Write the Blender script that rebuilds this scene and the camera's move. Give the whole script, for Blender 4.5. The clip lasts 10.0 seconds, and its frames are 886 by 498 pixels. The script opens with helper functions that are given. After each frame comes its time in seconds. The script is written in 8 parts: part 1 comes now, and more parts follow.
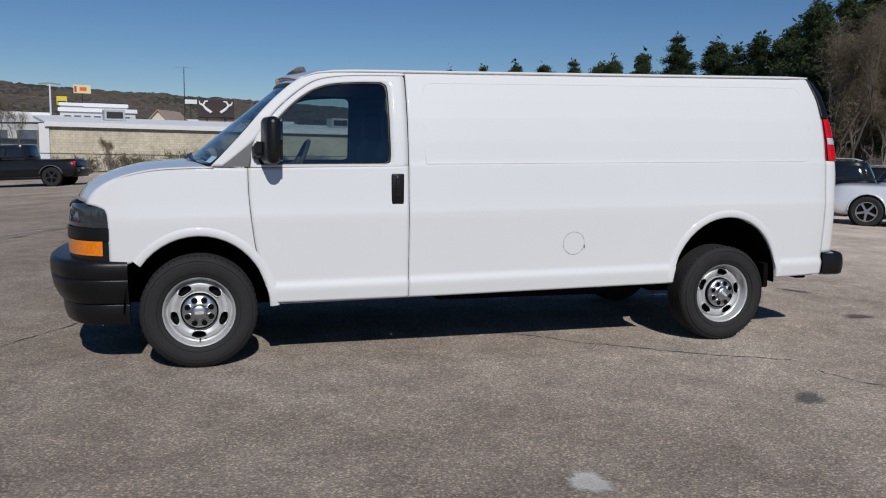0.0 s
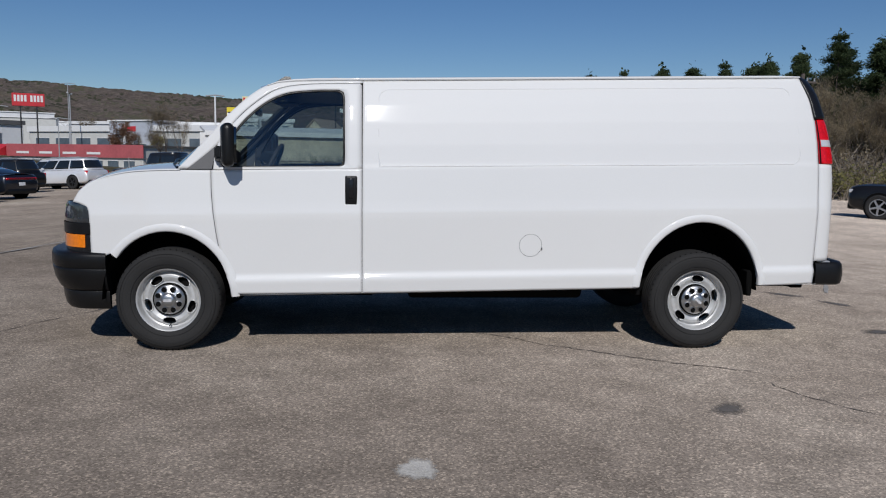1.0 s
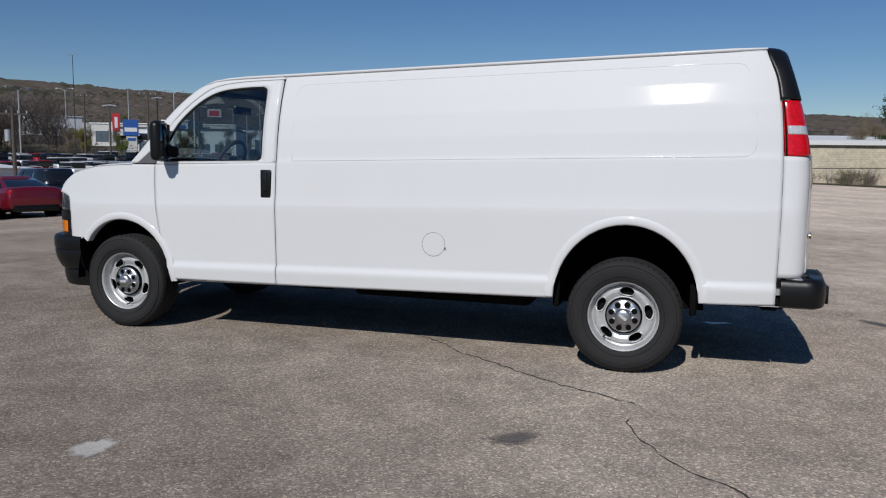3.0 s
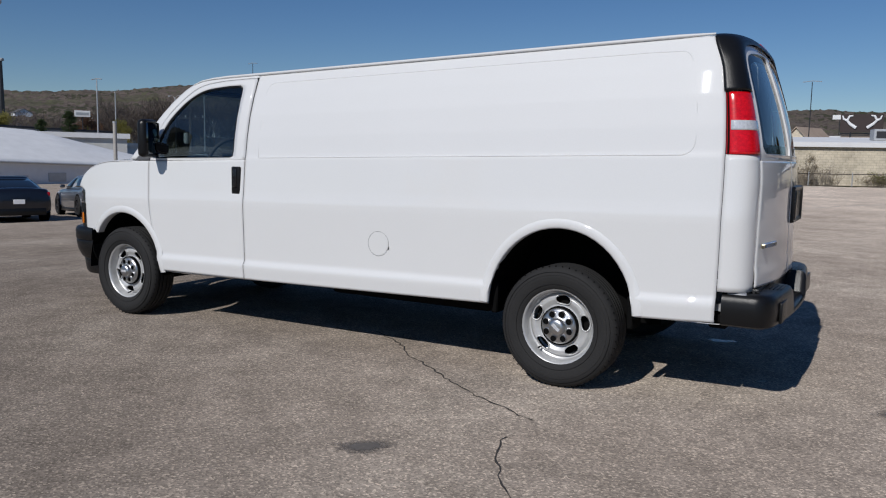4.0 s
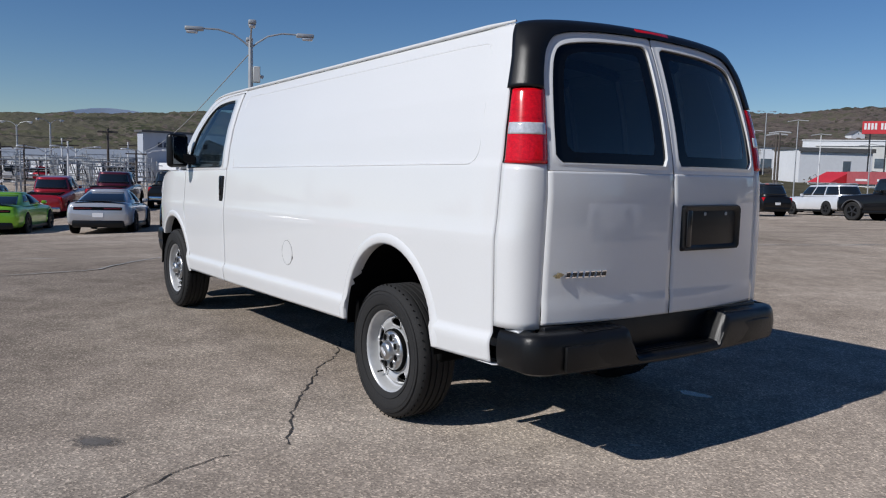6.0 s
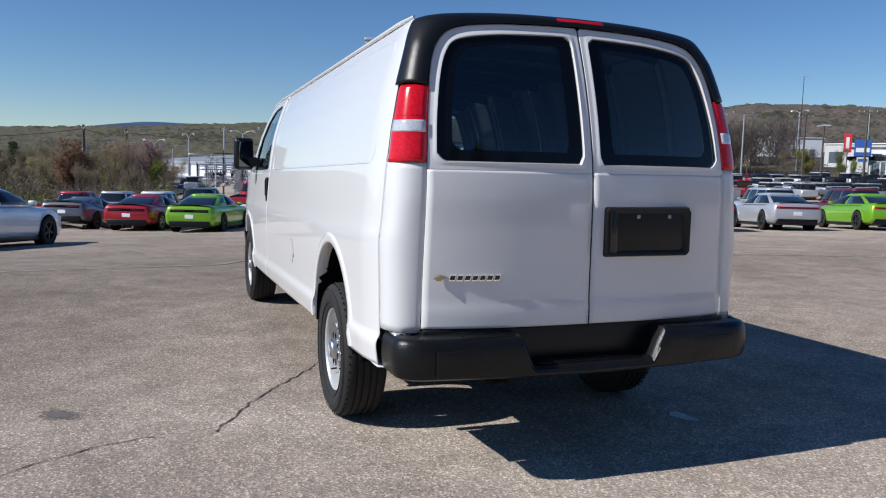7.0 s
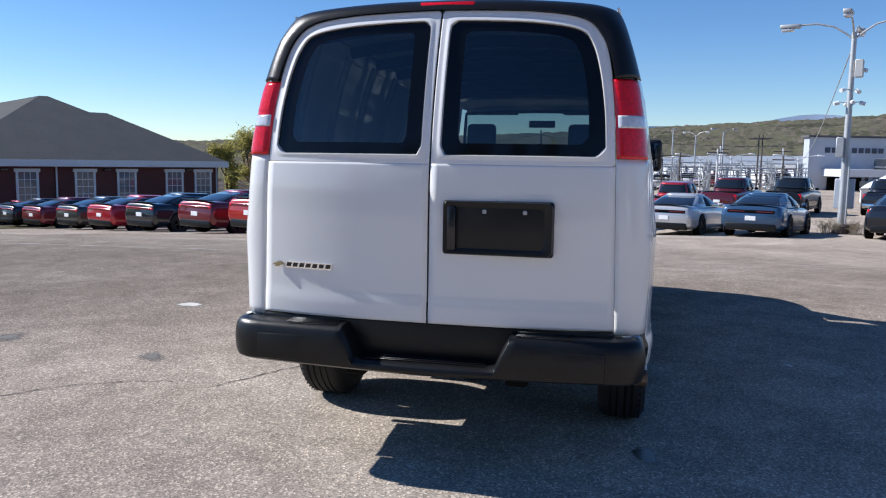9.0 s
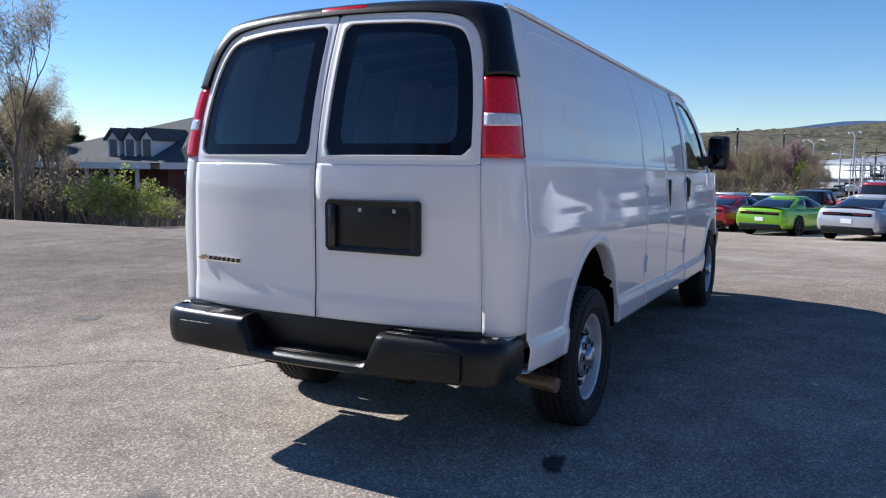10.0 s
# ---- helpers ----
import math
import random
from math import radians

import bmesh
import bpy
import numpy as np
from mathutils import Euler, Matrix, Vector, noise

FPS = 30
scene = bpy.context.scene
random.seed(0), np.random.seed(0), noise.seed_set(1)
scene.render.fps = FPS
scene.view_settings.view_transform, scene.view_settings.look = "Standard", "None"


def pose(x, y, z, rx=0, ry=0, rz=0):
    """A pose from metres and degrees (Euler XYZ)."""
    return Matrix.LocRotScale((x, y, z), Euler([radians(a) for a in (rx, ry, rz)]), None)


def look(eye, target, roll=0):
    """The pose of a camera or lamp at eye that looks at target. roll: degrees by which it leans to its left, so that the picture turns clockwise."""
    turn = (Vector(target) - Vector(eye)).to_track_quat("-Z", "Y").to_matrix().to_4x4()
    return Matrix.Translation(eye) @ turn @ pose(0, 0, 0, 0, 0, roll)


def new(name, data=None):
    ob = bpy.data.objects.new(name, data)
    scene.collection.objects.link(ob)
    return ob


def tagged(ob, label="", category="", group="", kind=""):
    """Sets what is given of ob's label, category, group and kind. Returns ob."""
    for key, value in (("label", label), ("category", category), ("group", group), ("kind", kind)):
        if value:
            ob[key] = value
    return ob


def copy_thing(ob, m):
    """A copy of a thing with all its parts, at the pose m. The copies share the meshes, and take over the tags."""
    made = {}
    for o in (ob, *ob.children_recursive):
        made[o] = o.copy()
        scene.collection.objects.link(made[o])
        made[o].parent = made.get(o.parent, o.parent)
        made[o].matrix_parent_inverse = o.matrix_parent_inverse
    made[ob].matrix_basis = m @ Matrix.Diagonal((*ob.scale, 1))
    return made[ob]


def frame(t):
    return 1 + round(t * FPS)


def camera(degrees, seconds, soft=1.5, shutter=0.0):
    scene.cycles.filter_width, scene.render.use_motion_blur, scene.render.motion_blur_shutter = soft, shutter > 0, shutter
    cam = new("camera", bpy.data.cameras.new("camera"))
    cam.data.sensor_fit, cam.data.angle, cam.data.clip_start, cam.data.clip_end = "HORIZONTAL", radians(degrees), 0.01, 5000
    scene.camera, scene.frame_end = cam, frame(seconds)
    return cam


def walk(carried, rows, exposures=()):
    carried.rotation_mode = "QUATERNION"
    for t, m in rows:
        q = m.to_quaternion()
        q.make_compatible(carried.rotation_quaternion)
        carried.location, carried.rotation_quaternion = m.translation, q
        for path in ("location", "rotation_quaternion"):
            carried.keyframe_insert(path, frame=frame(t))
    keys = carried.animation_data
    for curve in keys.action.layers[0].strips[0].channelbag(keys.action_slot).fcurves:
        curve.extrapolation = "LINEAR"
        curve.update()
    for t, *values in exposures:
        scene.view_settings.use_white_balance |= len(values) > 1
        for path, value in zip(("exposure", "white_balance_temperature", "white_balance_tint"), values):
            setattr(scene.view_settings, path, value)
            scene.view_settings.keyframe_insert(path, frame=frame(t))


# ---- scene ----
cam = camera(59.1, 10.0, 1.15)
PATH = [
    (0, (0.165, -6.194, 1.426), (0.703, -4.284, 1.184), 1.0),
    (0.5, (0.821, -6.451, 1.421), (1.174, -4.496, 1.187), 1.0),
    (1, (1.516, -6.65, 1.425), (1.679, -4.67, 1.193), 0.9),
    (1.5, (2.241, -6.644, 1.417), (2.205, -4.658, 1.19), 0.9),
    (2, (2.978, -6.577, 1.407), (2.752, -4.603, 1.18), 0.8),
    (2.5, (3.685, -6.38, 1.391), (3.267, -4.437, 1.164), 0.7),
    (4, (5.66, -5.32, 1.36), (4.665, -3.599, 1.135), 1.1),
    (4.5, (6.229, -4.906, 1.371), (5.069, -3.291, 1.149), 1.5),
    (5, (6.734, -4.383, 1.379), (5.414, -2.897, 1.16), 1.7),
    (5.5, (7.211, -3.793, 1.38), (5.733, -2.461, 1.171), 1.7),
    (6, (7.593, -3.172, 1.391), (5.97, -2.022, 1.186), 1.5),
    (7.5, (8.376, -1.219, 1.401), (6.432, -0.801, 1.191), 1.3),
    (8, (8.446, -0.52, 1.397), (6.461, -0.403, 1.183), 1.2),
    (8.5, (8.48, 0.182, 1.397), (6.499, 0.013, 1.18), 1.0),
    (9, (8.354, 0.819, 1.405), (6.417, 0.373, 1.181), 0.9),
    (9.5, (8.201, 1.483, 1.401), (6.339, 0.791, 1.179), 0.6),
    (10, (7.939, 2.123, 1.413), (6.173, 1.211, 1.186), 0.4),
]
walk(cam, [(t, look(eye, target, roll)) for t, eye, target, roll in PATH],
     [(0, 0.03, 6350, 10), (4.5, 0.03, 6350, 10), (6.0, 0.30, 6300, 10), (7.5, 0.90, 6250, 10), (10.0, 1.22, 6150, 10)])

# ---- light ----
world = bpy.data.worlds.new("world")
scene.world = world
world.use_nodes = True
wn = world.node_tree.nodes
sky = wn.new("ShaderNodeTexSky")
sky.sky_type = "NISHITA"
sky.sun_disc = False
SUN_DIR = Vector((-0.065, -1.30, 1.0)).normalized()
sky.sun_elevation = math.asin(SUN_DIR.z)
sky.sun_rotation = math.atan2(SUN_DIR.x, SUN_DIR.y)
sky.altitude = 900
sky.air_density, sky.dust_density, sky.ozone_density = 1.0, 0.0, 4.0
wn["Background"].inputs["Strength"].default_value = 0.057
deep = wn.new("ShaderNodeHueSaturation")
deep.inputs["Hue"].default_value = 0.506
deep.inputs["Saturation"].default_value = 1.18
world.node_tree.links.new(sky.outputs[0], deep.inputs["Color"])
world.node_tree.links.new(deep.outputs[0], wn["Background"].inputs[0])
sun = new("sun", bpy.data.lights.new("sun", "SUN"))
sun.data.energy, sun.data.angle, sun.data.color = 3.1, radians(0.53), (1.0, 0.965, 0.915)
sun.matrix_world = look(SUN_DIR * 60, (0, 0, 0))


# ---- materials ----
def links(m):
    return m.node_tree.nodes, m.node_tree.links


def material(name, color, rough=0.6, metal=0.0, scale=0.0, vary=0.15, bump=0.0, fine=40.0, coat=0.0, spec=0.5, coords="Object"):
    """A surface with two scales of colour change and a fine relief."""
    m = bpy.data.materials.new(name)
    m.use_nodes = True
    n, l = links(m)
    b = n["Principled BSDF"]
    b.inputs["Base Color"].default_value = (*color, 1)
    b.inputs["Roughness"].default_value = rough
    b.inputs["Metallic"].default_value = metal
    b.inputs["Coat Weight"].default_value = coat
    b.inputs["Coat Roughness"].default_value = 0.04
    b.inputs["Specular IOR Level"].default_value = spec
    if scale:
        tc = n.new("ShaderNodeTexCoord")
        big, small = n.new("ShaderNodeTexNoise"), n.new("ShaderNodeTexNoise")
        big.inputs["Scale"].default_value, big.inputs["Detail"].default_value = scale, 5
        small.inputs["Scale"].default_value, small.inputs["Detail"].default_value = fine, 3
        add = n.new("ShaderNodeMath")
        l.new(tc.outputs[coords], big.inputs["Vector"])
        l.new(tc.outputs[coords], small.inputs["Vector"])
        l.new(big.outputs["Fac"], add.inputs[0])
        l.new(small.outputs["Fac"], add.inputs[1])
        span = n.new("ShaderNodeMapRange")
        span.inputs[1].default_value, span.inputs[2].default_value = 0.6, 1.4
        span.inputs[3].default_value, span.inputs[4].default_value = 1 - vary, 1 + vary
        l.new(add.outputs[0], span.inputs[0])
        mul = n.new("ShaderNodeMix")
        mul.data_type, mul.blend_type = "RGBA", "MULTIPLY"
        mul.inputs[0].default_value = 1
        mul.inputs[6].default_value = (*color, 1)
        l.new(span.outputs[0], mul.inputs[7])
        l.new(mul.outputs[2], b.inputs["Base Color"])
        if bump:
            bp = n.new("ShaderNodeBump")
            bp.inputs["Strength"].default_value, bp.inputs["Distance"].default_value = bump, 0.01
            l.new(small.outputs["Fac"], bp.inputs["Height"])
            l.new(bp.outputs[0], b.inputs["Normal"])
    return m


def glass(name, tint, rough=0.0, clear=0.6, head=0.06):
    """A thin tinted pane: it lets a share of the light pass straight through and mirrors the rest by angle."""
    m = bpy.data.materials.new(name)
    m.use_nodes = True
    n, l = links(m)
    n.remove(n["Principled BSDF"])
    out = n["Material Output"]
    tr, gl, mix, fr = n.new("ShaderNodeBsdfTransparent"), n.new("ShaderNodeBsdfGlossy"), n.new("ShaderNodeMixShader"), n.new("ShaderNodeLayerWeight")
    tr.inputs[0].default_value = (*[c * clear for c in tint], 1)
    gl.inputs[0].default_value = (1, 1, 1, 1)
    gl.inputs["Roughness"].default_value = rough
    # a thin pane mirrors alike from both sides
    fr.inputs[0].default_value = 0.5
    steep, span = n.new("ShaderNodeMath"), n.new("ShaderNodeMath")
    steep.operation, steep.inputs[1].default_value = "POWER", 5.0
    span.operation, span.inputs[1].default_value, span.inputs[2].default_value = "MULTIPLY_ADD", 1 - head, head
    l.new(fr.outputs["Facing"], steep.inputs[0])
    l.new(steep.outputs[0], span.inputs[0])
    l.new(span.outputs[0], mix.inputs[0])
    l.new(tr.outputs[0], mix.inputs[1])
    l.new(gl.outputs[0], mix.inputs[2])
    l.new(mix.outputs[0], out.inputs[0])
    return m


def asphalt_material():
    m = bpy.data.materials.new("worn_asphalt")
    m.use_nodes = True
    n, l = links(m)
    b = n["Principled BSDF"]
    b.inputs["Roughness"].default_value = 0.9
    b.inputs["Specular IOR Level"].default_value = 0.0
    b.inputs["Diffuse Roughness"].default_value = 0.26
    tc = n.new("ShaderNodeTexCoord")

    def noise_node(scale, detail=4, rough=0.6):
        t = n.new("ShaderNodeTexNoise")
        t.inputs["Scale"].default_value, t.inputs["Detail"].default_value, t.inputs["Roughness"].default_value = scale, detail, rough
        l.new(tc.outputs["Object"], t.inputs["Vector"])
        return t

    def ramp(src, stops):
        r = n.new("ShaderNodeValToRGB")
        while len(r.color_ramp.elements) < len(stops):
            r.color_ramp.elements.new(0.5)
        for e, (p, c) in zip(r.color_ramp.elements, stops):
            e.position, e.color = p, (*c, 1)
        l.new(src, r.inputs[0])
        return r

    def mix(kind, fac, a, c):
        x = n.new("ShaderNodeMix")
        x.data_type, x.blend_type = "RGBA", kind
        if isinstance(fac, float):
            x.inputs[0].default_value = fac
        else:
            l.new(fac, x.inputs[0])
        l.new(a, x.inputs[6])
        l.new(c, x.inputs[7])
        return x

    base = ramp(noise_node(0.35, 6).outputs["Fac"], [(0.3, (0.240, 0.202, 0.170)), (0.55, (0.322, 0.275, 0.234)), (0.75, (0.410, 0.358, 0.306))])
    mid = ramp(noise_node(3.0, 5).outputs["Fac"], [(0.3, (0.78, 0.78, 0.78)), (0.7, (1.15, 1.15, 1.15))])
    stones = n.new("ShaderNodeTexVoronoi")
    stones.inputs["Scale"].default_value = 105
    l.new(tc.outputs["Object"], stones.inputs["Vector"])
    sep = n.new("ShaderNodeSeparateColor")
    l.new(stones.outputs["Color"], sep.inputs[0])
    chips = ramp(sep.outputs[0], [(0.0, (0.52, 0.51, 0.50)), (0.6, (0.95, 0.94, 0.92)), (0.86, (1.2, 1.17, 1.12)), (0.97, (1.85, 1.8, 1.7))])
    c1 = mix("MULTIPLY", 1.0, base.outputs[0], mid.outputs[0])
    c2 = mix("MULTIPLY", 0.85, c1.outputs[2], chips.outputs[0])
    # the tail end of the lot is paler than the strip beside the van
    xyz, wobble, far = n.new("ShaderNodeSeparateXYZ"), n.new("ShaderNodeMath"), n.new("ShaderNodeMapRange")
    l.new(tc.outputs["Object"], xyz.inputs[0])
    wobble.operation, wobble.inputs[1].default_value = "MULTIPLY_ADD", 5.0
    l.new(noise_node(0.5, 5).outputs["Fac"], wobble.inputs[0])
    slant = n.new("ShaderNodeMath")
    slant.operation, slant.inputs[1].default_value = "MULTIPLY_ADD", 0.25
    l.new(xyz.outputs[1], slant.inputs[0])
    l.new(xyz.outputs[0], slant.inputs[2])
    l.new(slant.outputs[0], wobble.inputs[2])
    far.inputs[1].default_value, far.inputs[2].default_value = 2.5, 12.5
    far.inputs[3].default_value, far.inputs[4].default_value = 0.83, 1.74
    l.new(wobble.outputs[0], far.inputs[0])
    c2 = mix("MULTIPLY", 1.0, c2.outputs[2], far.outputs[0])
    # and so is the paving ahead of the van
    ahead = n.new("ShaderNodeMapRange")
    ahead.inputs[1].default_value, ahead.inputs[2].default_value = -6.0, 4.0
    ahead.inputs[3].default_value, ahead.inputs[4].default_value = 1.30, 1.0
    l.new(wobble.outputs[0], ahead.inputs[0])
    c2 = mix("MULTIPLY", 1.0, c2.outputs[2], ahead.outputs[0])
    # brightness of a grazing view, painted in as paler colour further out
    reach, graze_lift = n.new("ShaderNodeVectorMath"), n.new("ShaderNodeMapRange")
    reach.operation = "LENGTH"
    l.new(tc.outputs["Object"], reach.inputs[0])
    graze_lift.inputs[1].default_value, graze_lift.inputs[2].default_value = 7.0, 24.0
    graze_lift.inputs[3].default_value, graze_lift.inputs[4].default_value = 1.0, 1.25
    l.new(reach.outputs["Value"], graze_lift.inputs[0])
    c2 = mix("MULTIPLY", 1.0, c2.outputs[2], graze_lift.outputs[0])
    l.new(c2.outputs[2], b.inputs["Base Color"])
    bp = n.new("ShaderNodeBump")
    bp.inputs["Strength"].default_value, bp.inputs["Distance"].default_value = 0.4, 0.004
    l.new(stones.outputs["Distance"], bp.inputs["Height"])
    bp2 = n.new("ShaderNodeBump")
    bp2.inputs["Strength"].default_value, bp2.inputs["Distance"].default_value = 0.25, 0.02
    l.new(noise_node(9.0, 6).outputs["Fac"], bp2.inputs["Height"])
    l.new(bp2.outputs[0], bp.inputs["Normal"])
    l.new(bp.outputs[0], b.inputs["Normal"])
    return m


def block_material(name, color, joint):
    """Painted block in courses, stained and flaking."""
    m = material(name, color, 0.85, scale=0.5, vary=0.30, bump=0.2, fine=2.5)
    n, l = links(m)
    b = n["Principled BSDF"]
    tc, sw, br, mx = n.new("ShaderNodeTexCoord"), n.new("ShaderNodeMapping"), n.new("ShaderNodeTexBrick"), n.new("ShaderNodeMix")
    sw.inputs["Rotation"].default_value = (radians(90), 0, 0)
    l.new(tc.outputs["Object"], sw.inputs["Vector"])
    l.new(sw.outputs[0], br.inputs["Vector"])
    br.inputs["Color1"].default_value, br.inputs["Color2"].default_value, br.inputs["Mortar"].default_value = (1, 1, 1, 1), (0.93, 0.925, 0.91, 1), (*joint, 1)
    br.inputs["Scale"].default_value, br.inputs["Mortar Size"].default_value = 1.0, 0.014
    br.inputs["Brick Width"].default_value, br.inputs["Row Height"].default_value = 0.4, 0.2
    mx.data_type, mx.blend_type = "RGBA", "MULTIPLY"
    mx.inputs[0].default_value = 1.0
    l.new(b.inputs["Base Color"].links[0].from_socket, mx.inputs[6])
    l.new(br.outputs["Color"], mx.inputs[7])
    l.new(mx.outputs[2], b.inputs["Base Color"])
    return m


def terrain_material(name, dark, light, accent, scale):
    m = bpy.data.materials.new(name)
    m.use_nodes = True
    n, l = links(m)
    b = n["Principled BSDF"]
    b.inputs["Roughness"].default_value = 1.0
    b.inputs["Specular IOR Level"].default_value = 0.05
    tc = n.new("ShaderNodeTexCoord")
    a, c = n.new("ShaderNodeTexNoise"), n.new("ShaderNodeTexNoise")
    a.inputs["Scale"].default_value, a.inputs["Detail"].default_value, a.inputs["Roughness"].default_value = scale, 8, 0.7
    c.inputs["Scale"].default_value, c.inputs["Detail"].default_value = scale * 0.22, 4
    for t in (a, c):
        l.new(tc.outputs["Object"], t.inputs["Vector"])
    r = n.new("ShaderNodeValToRGB")
    r.color_ramp.elements[0].position, r.color_ramp.elements[0].color = 0.35, (*dark, 1)
    r.color_ramp.elements[1].position, r.color_ramp.elements[1].color = 0.68, (*light, 1)
    l.new(a.outputs["Fac"], r.inputs[0])
    f = n.new("ShaderNodeMapRange")
    f.inputs[1].default_value, f.inputs[2].default_value = 0.5, 0.7
    l.new(c.outputs["Fac"], f.inputs[0])
    x = n.new("ShaderNodeMix")
    x.data_type = "RGBA"
    x.inputs[7].default_value = (*accent, 1)
    l.new(f.outputs[0], x.inputs[0])
    l.new(r.outputs[0], x.inputs[6])
    fine, span = n.new("ShaderNodeTexNoise"), n.new("ShaderNodeMapRange")
    fine.inputs["Scale"].default_value, fine.inputs["Detail"].default_value, fine.inputs["Roughness"].default_value = scale * 5, 6, 0.8
    l.new(tc.outputs["Object"], fine.inputs["Vector"])
    span.inputs[1].default_value, span.inputs[2].default_value = 0.35, 0.65
    span.inputs[3].default_value, span.inputs[4].default_value = 0.70, 1.30
    l.new(fine.outputs["Fac"], span.inputs[0])
    mul = n.new("ShaderNodeMix")
    mul.data_type, mul.blend_type = "RGBA", "MULTIPLY"
    mul.inputs[0].default_value = 1
    l.new(x.outputs[2], mul.inputs[6])
    l.new(span.outputs[0], mul.inputs[7])
    l.new(mul.outputs[2], b.inputs["Base Color"])
    bp = n.new("ShaderNodeBump")
    bp.inputs["Strength"].default_value, bp.inputs["Distance"].default_value = 0.35, 0.5 / scale
    l.new(a.outputs["Fac"], bp.inputs["Height"])
    l.new(bp.outputs[0], b.inputs["Normal"])
    return m


def island_material(name, a, b_, rough=0.9):
    """Leaf clumps: each loose clump takes its own shade between two colours."""
    m = bpy.data.materials.new(name)
    m.use_nodes = True
    n, l = links(m)
    b = n["Principled BSDF"]
    b.inputs["Roughness"].default_value = rough
    b.inputs["Specular IOR Level"].default_value = 0.15
    g = n.new("ShaderNodeNewGeometry")
    x = n.new("ShaderNodeMix")
    x.data_type = "RGBA"
    x.inputs[6].default_value, x.inputs[7].default_value = (*a, 1), (*b_, 1)
    l.new(g.outputs["Random Per Island"], x.inputs[0])
    l.new(x.outputs[2], b.inputs["Base Color"])
    # thin leaves let some of the light through
    tl, mx = n.new("ShaderNodeBsdfTranslucent"), n.new("ShaderNodeMixShader")
    mx.inputs[0].default_value = 0.58
    l.new(x.outputs[2], tl.inputs[0])
    l.new(b.outputs[0], mx.inputs[1])
    l.new(tl.outputs[0], mx.inputs[2])
    l.new(mx.outputs[0], n["Material Output"].inputs[0])
    return m


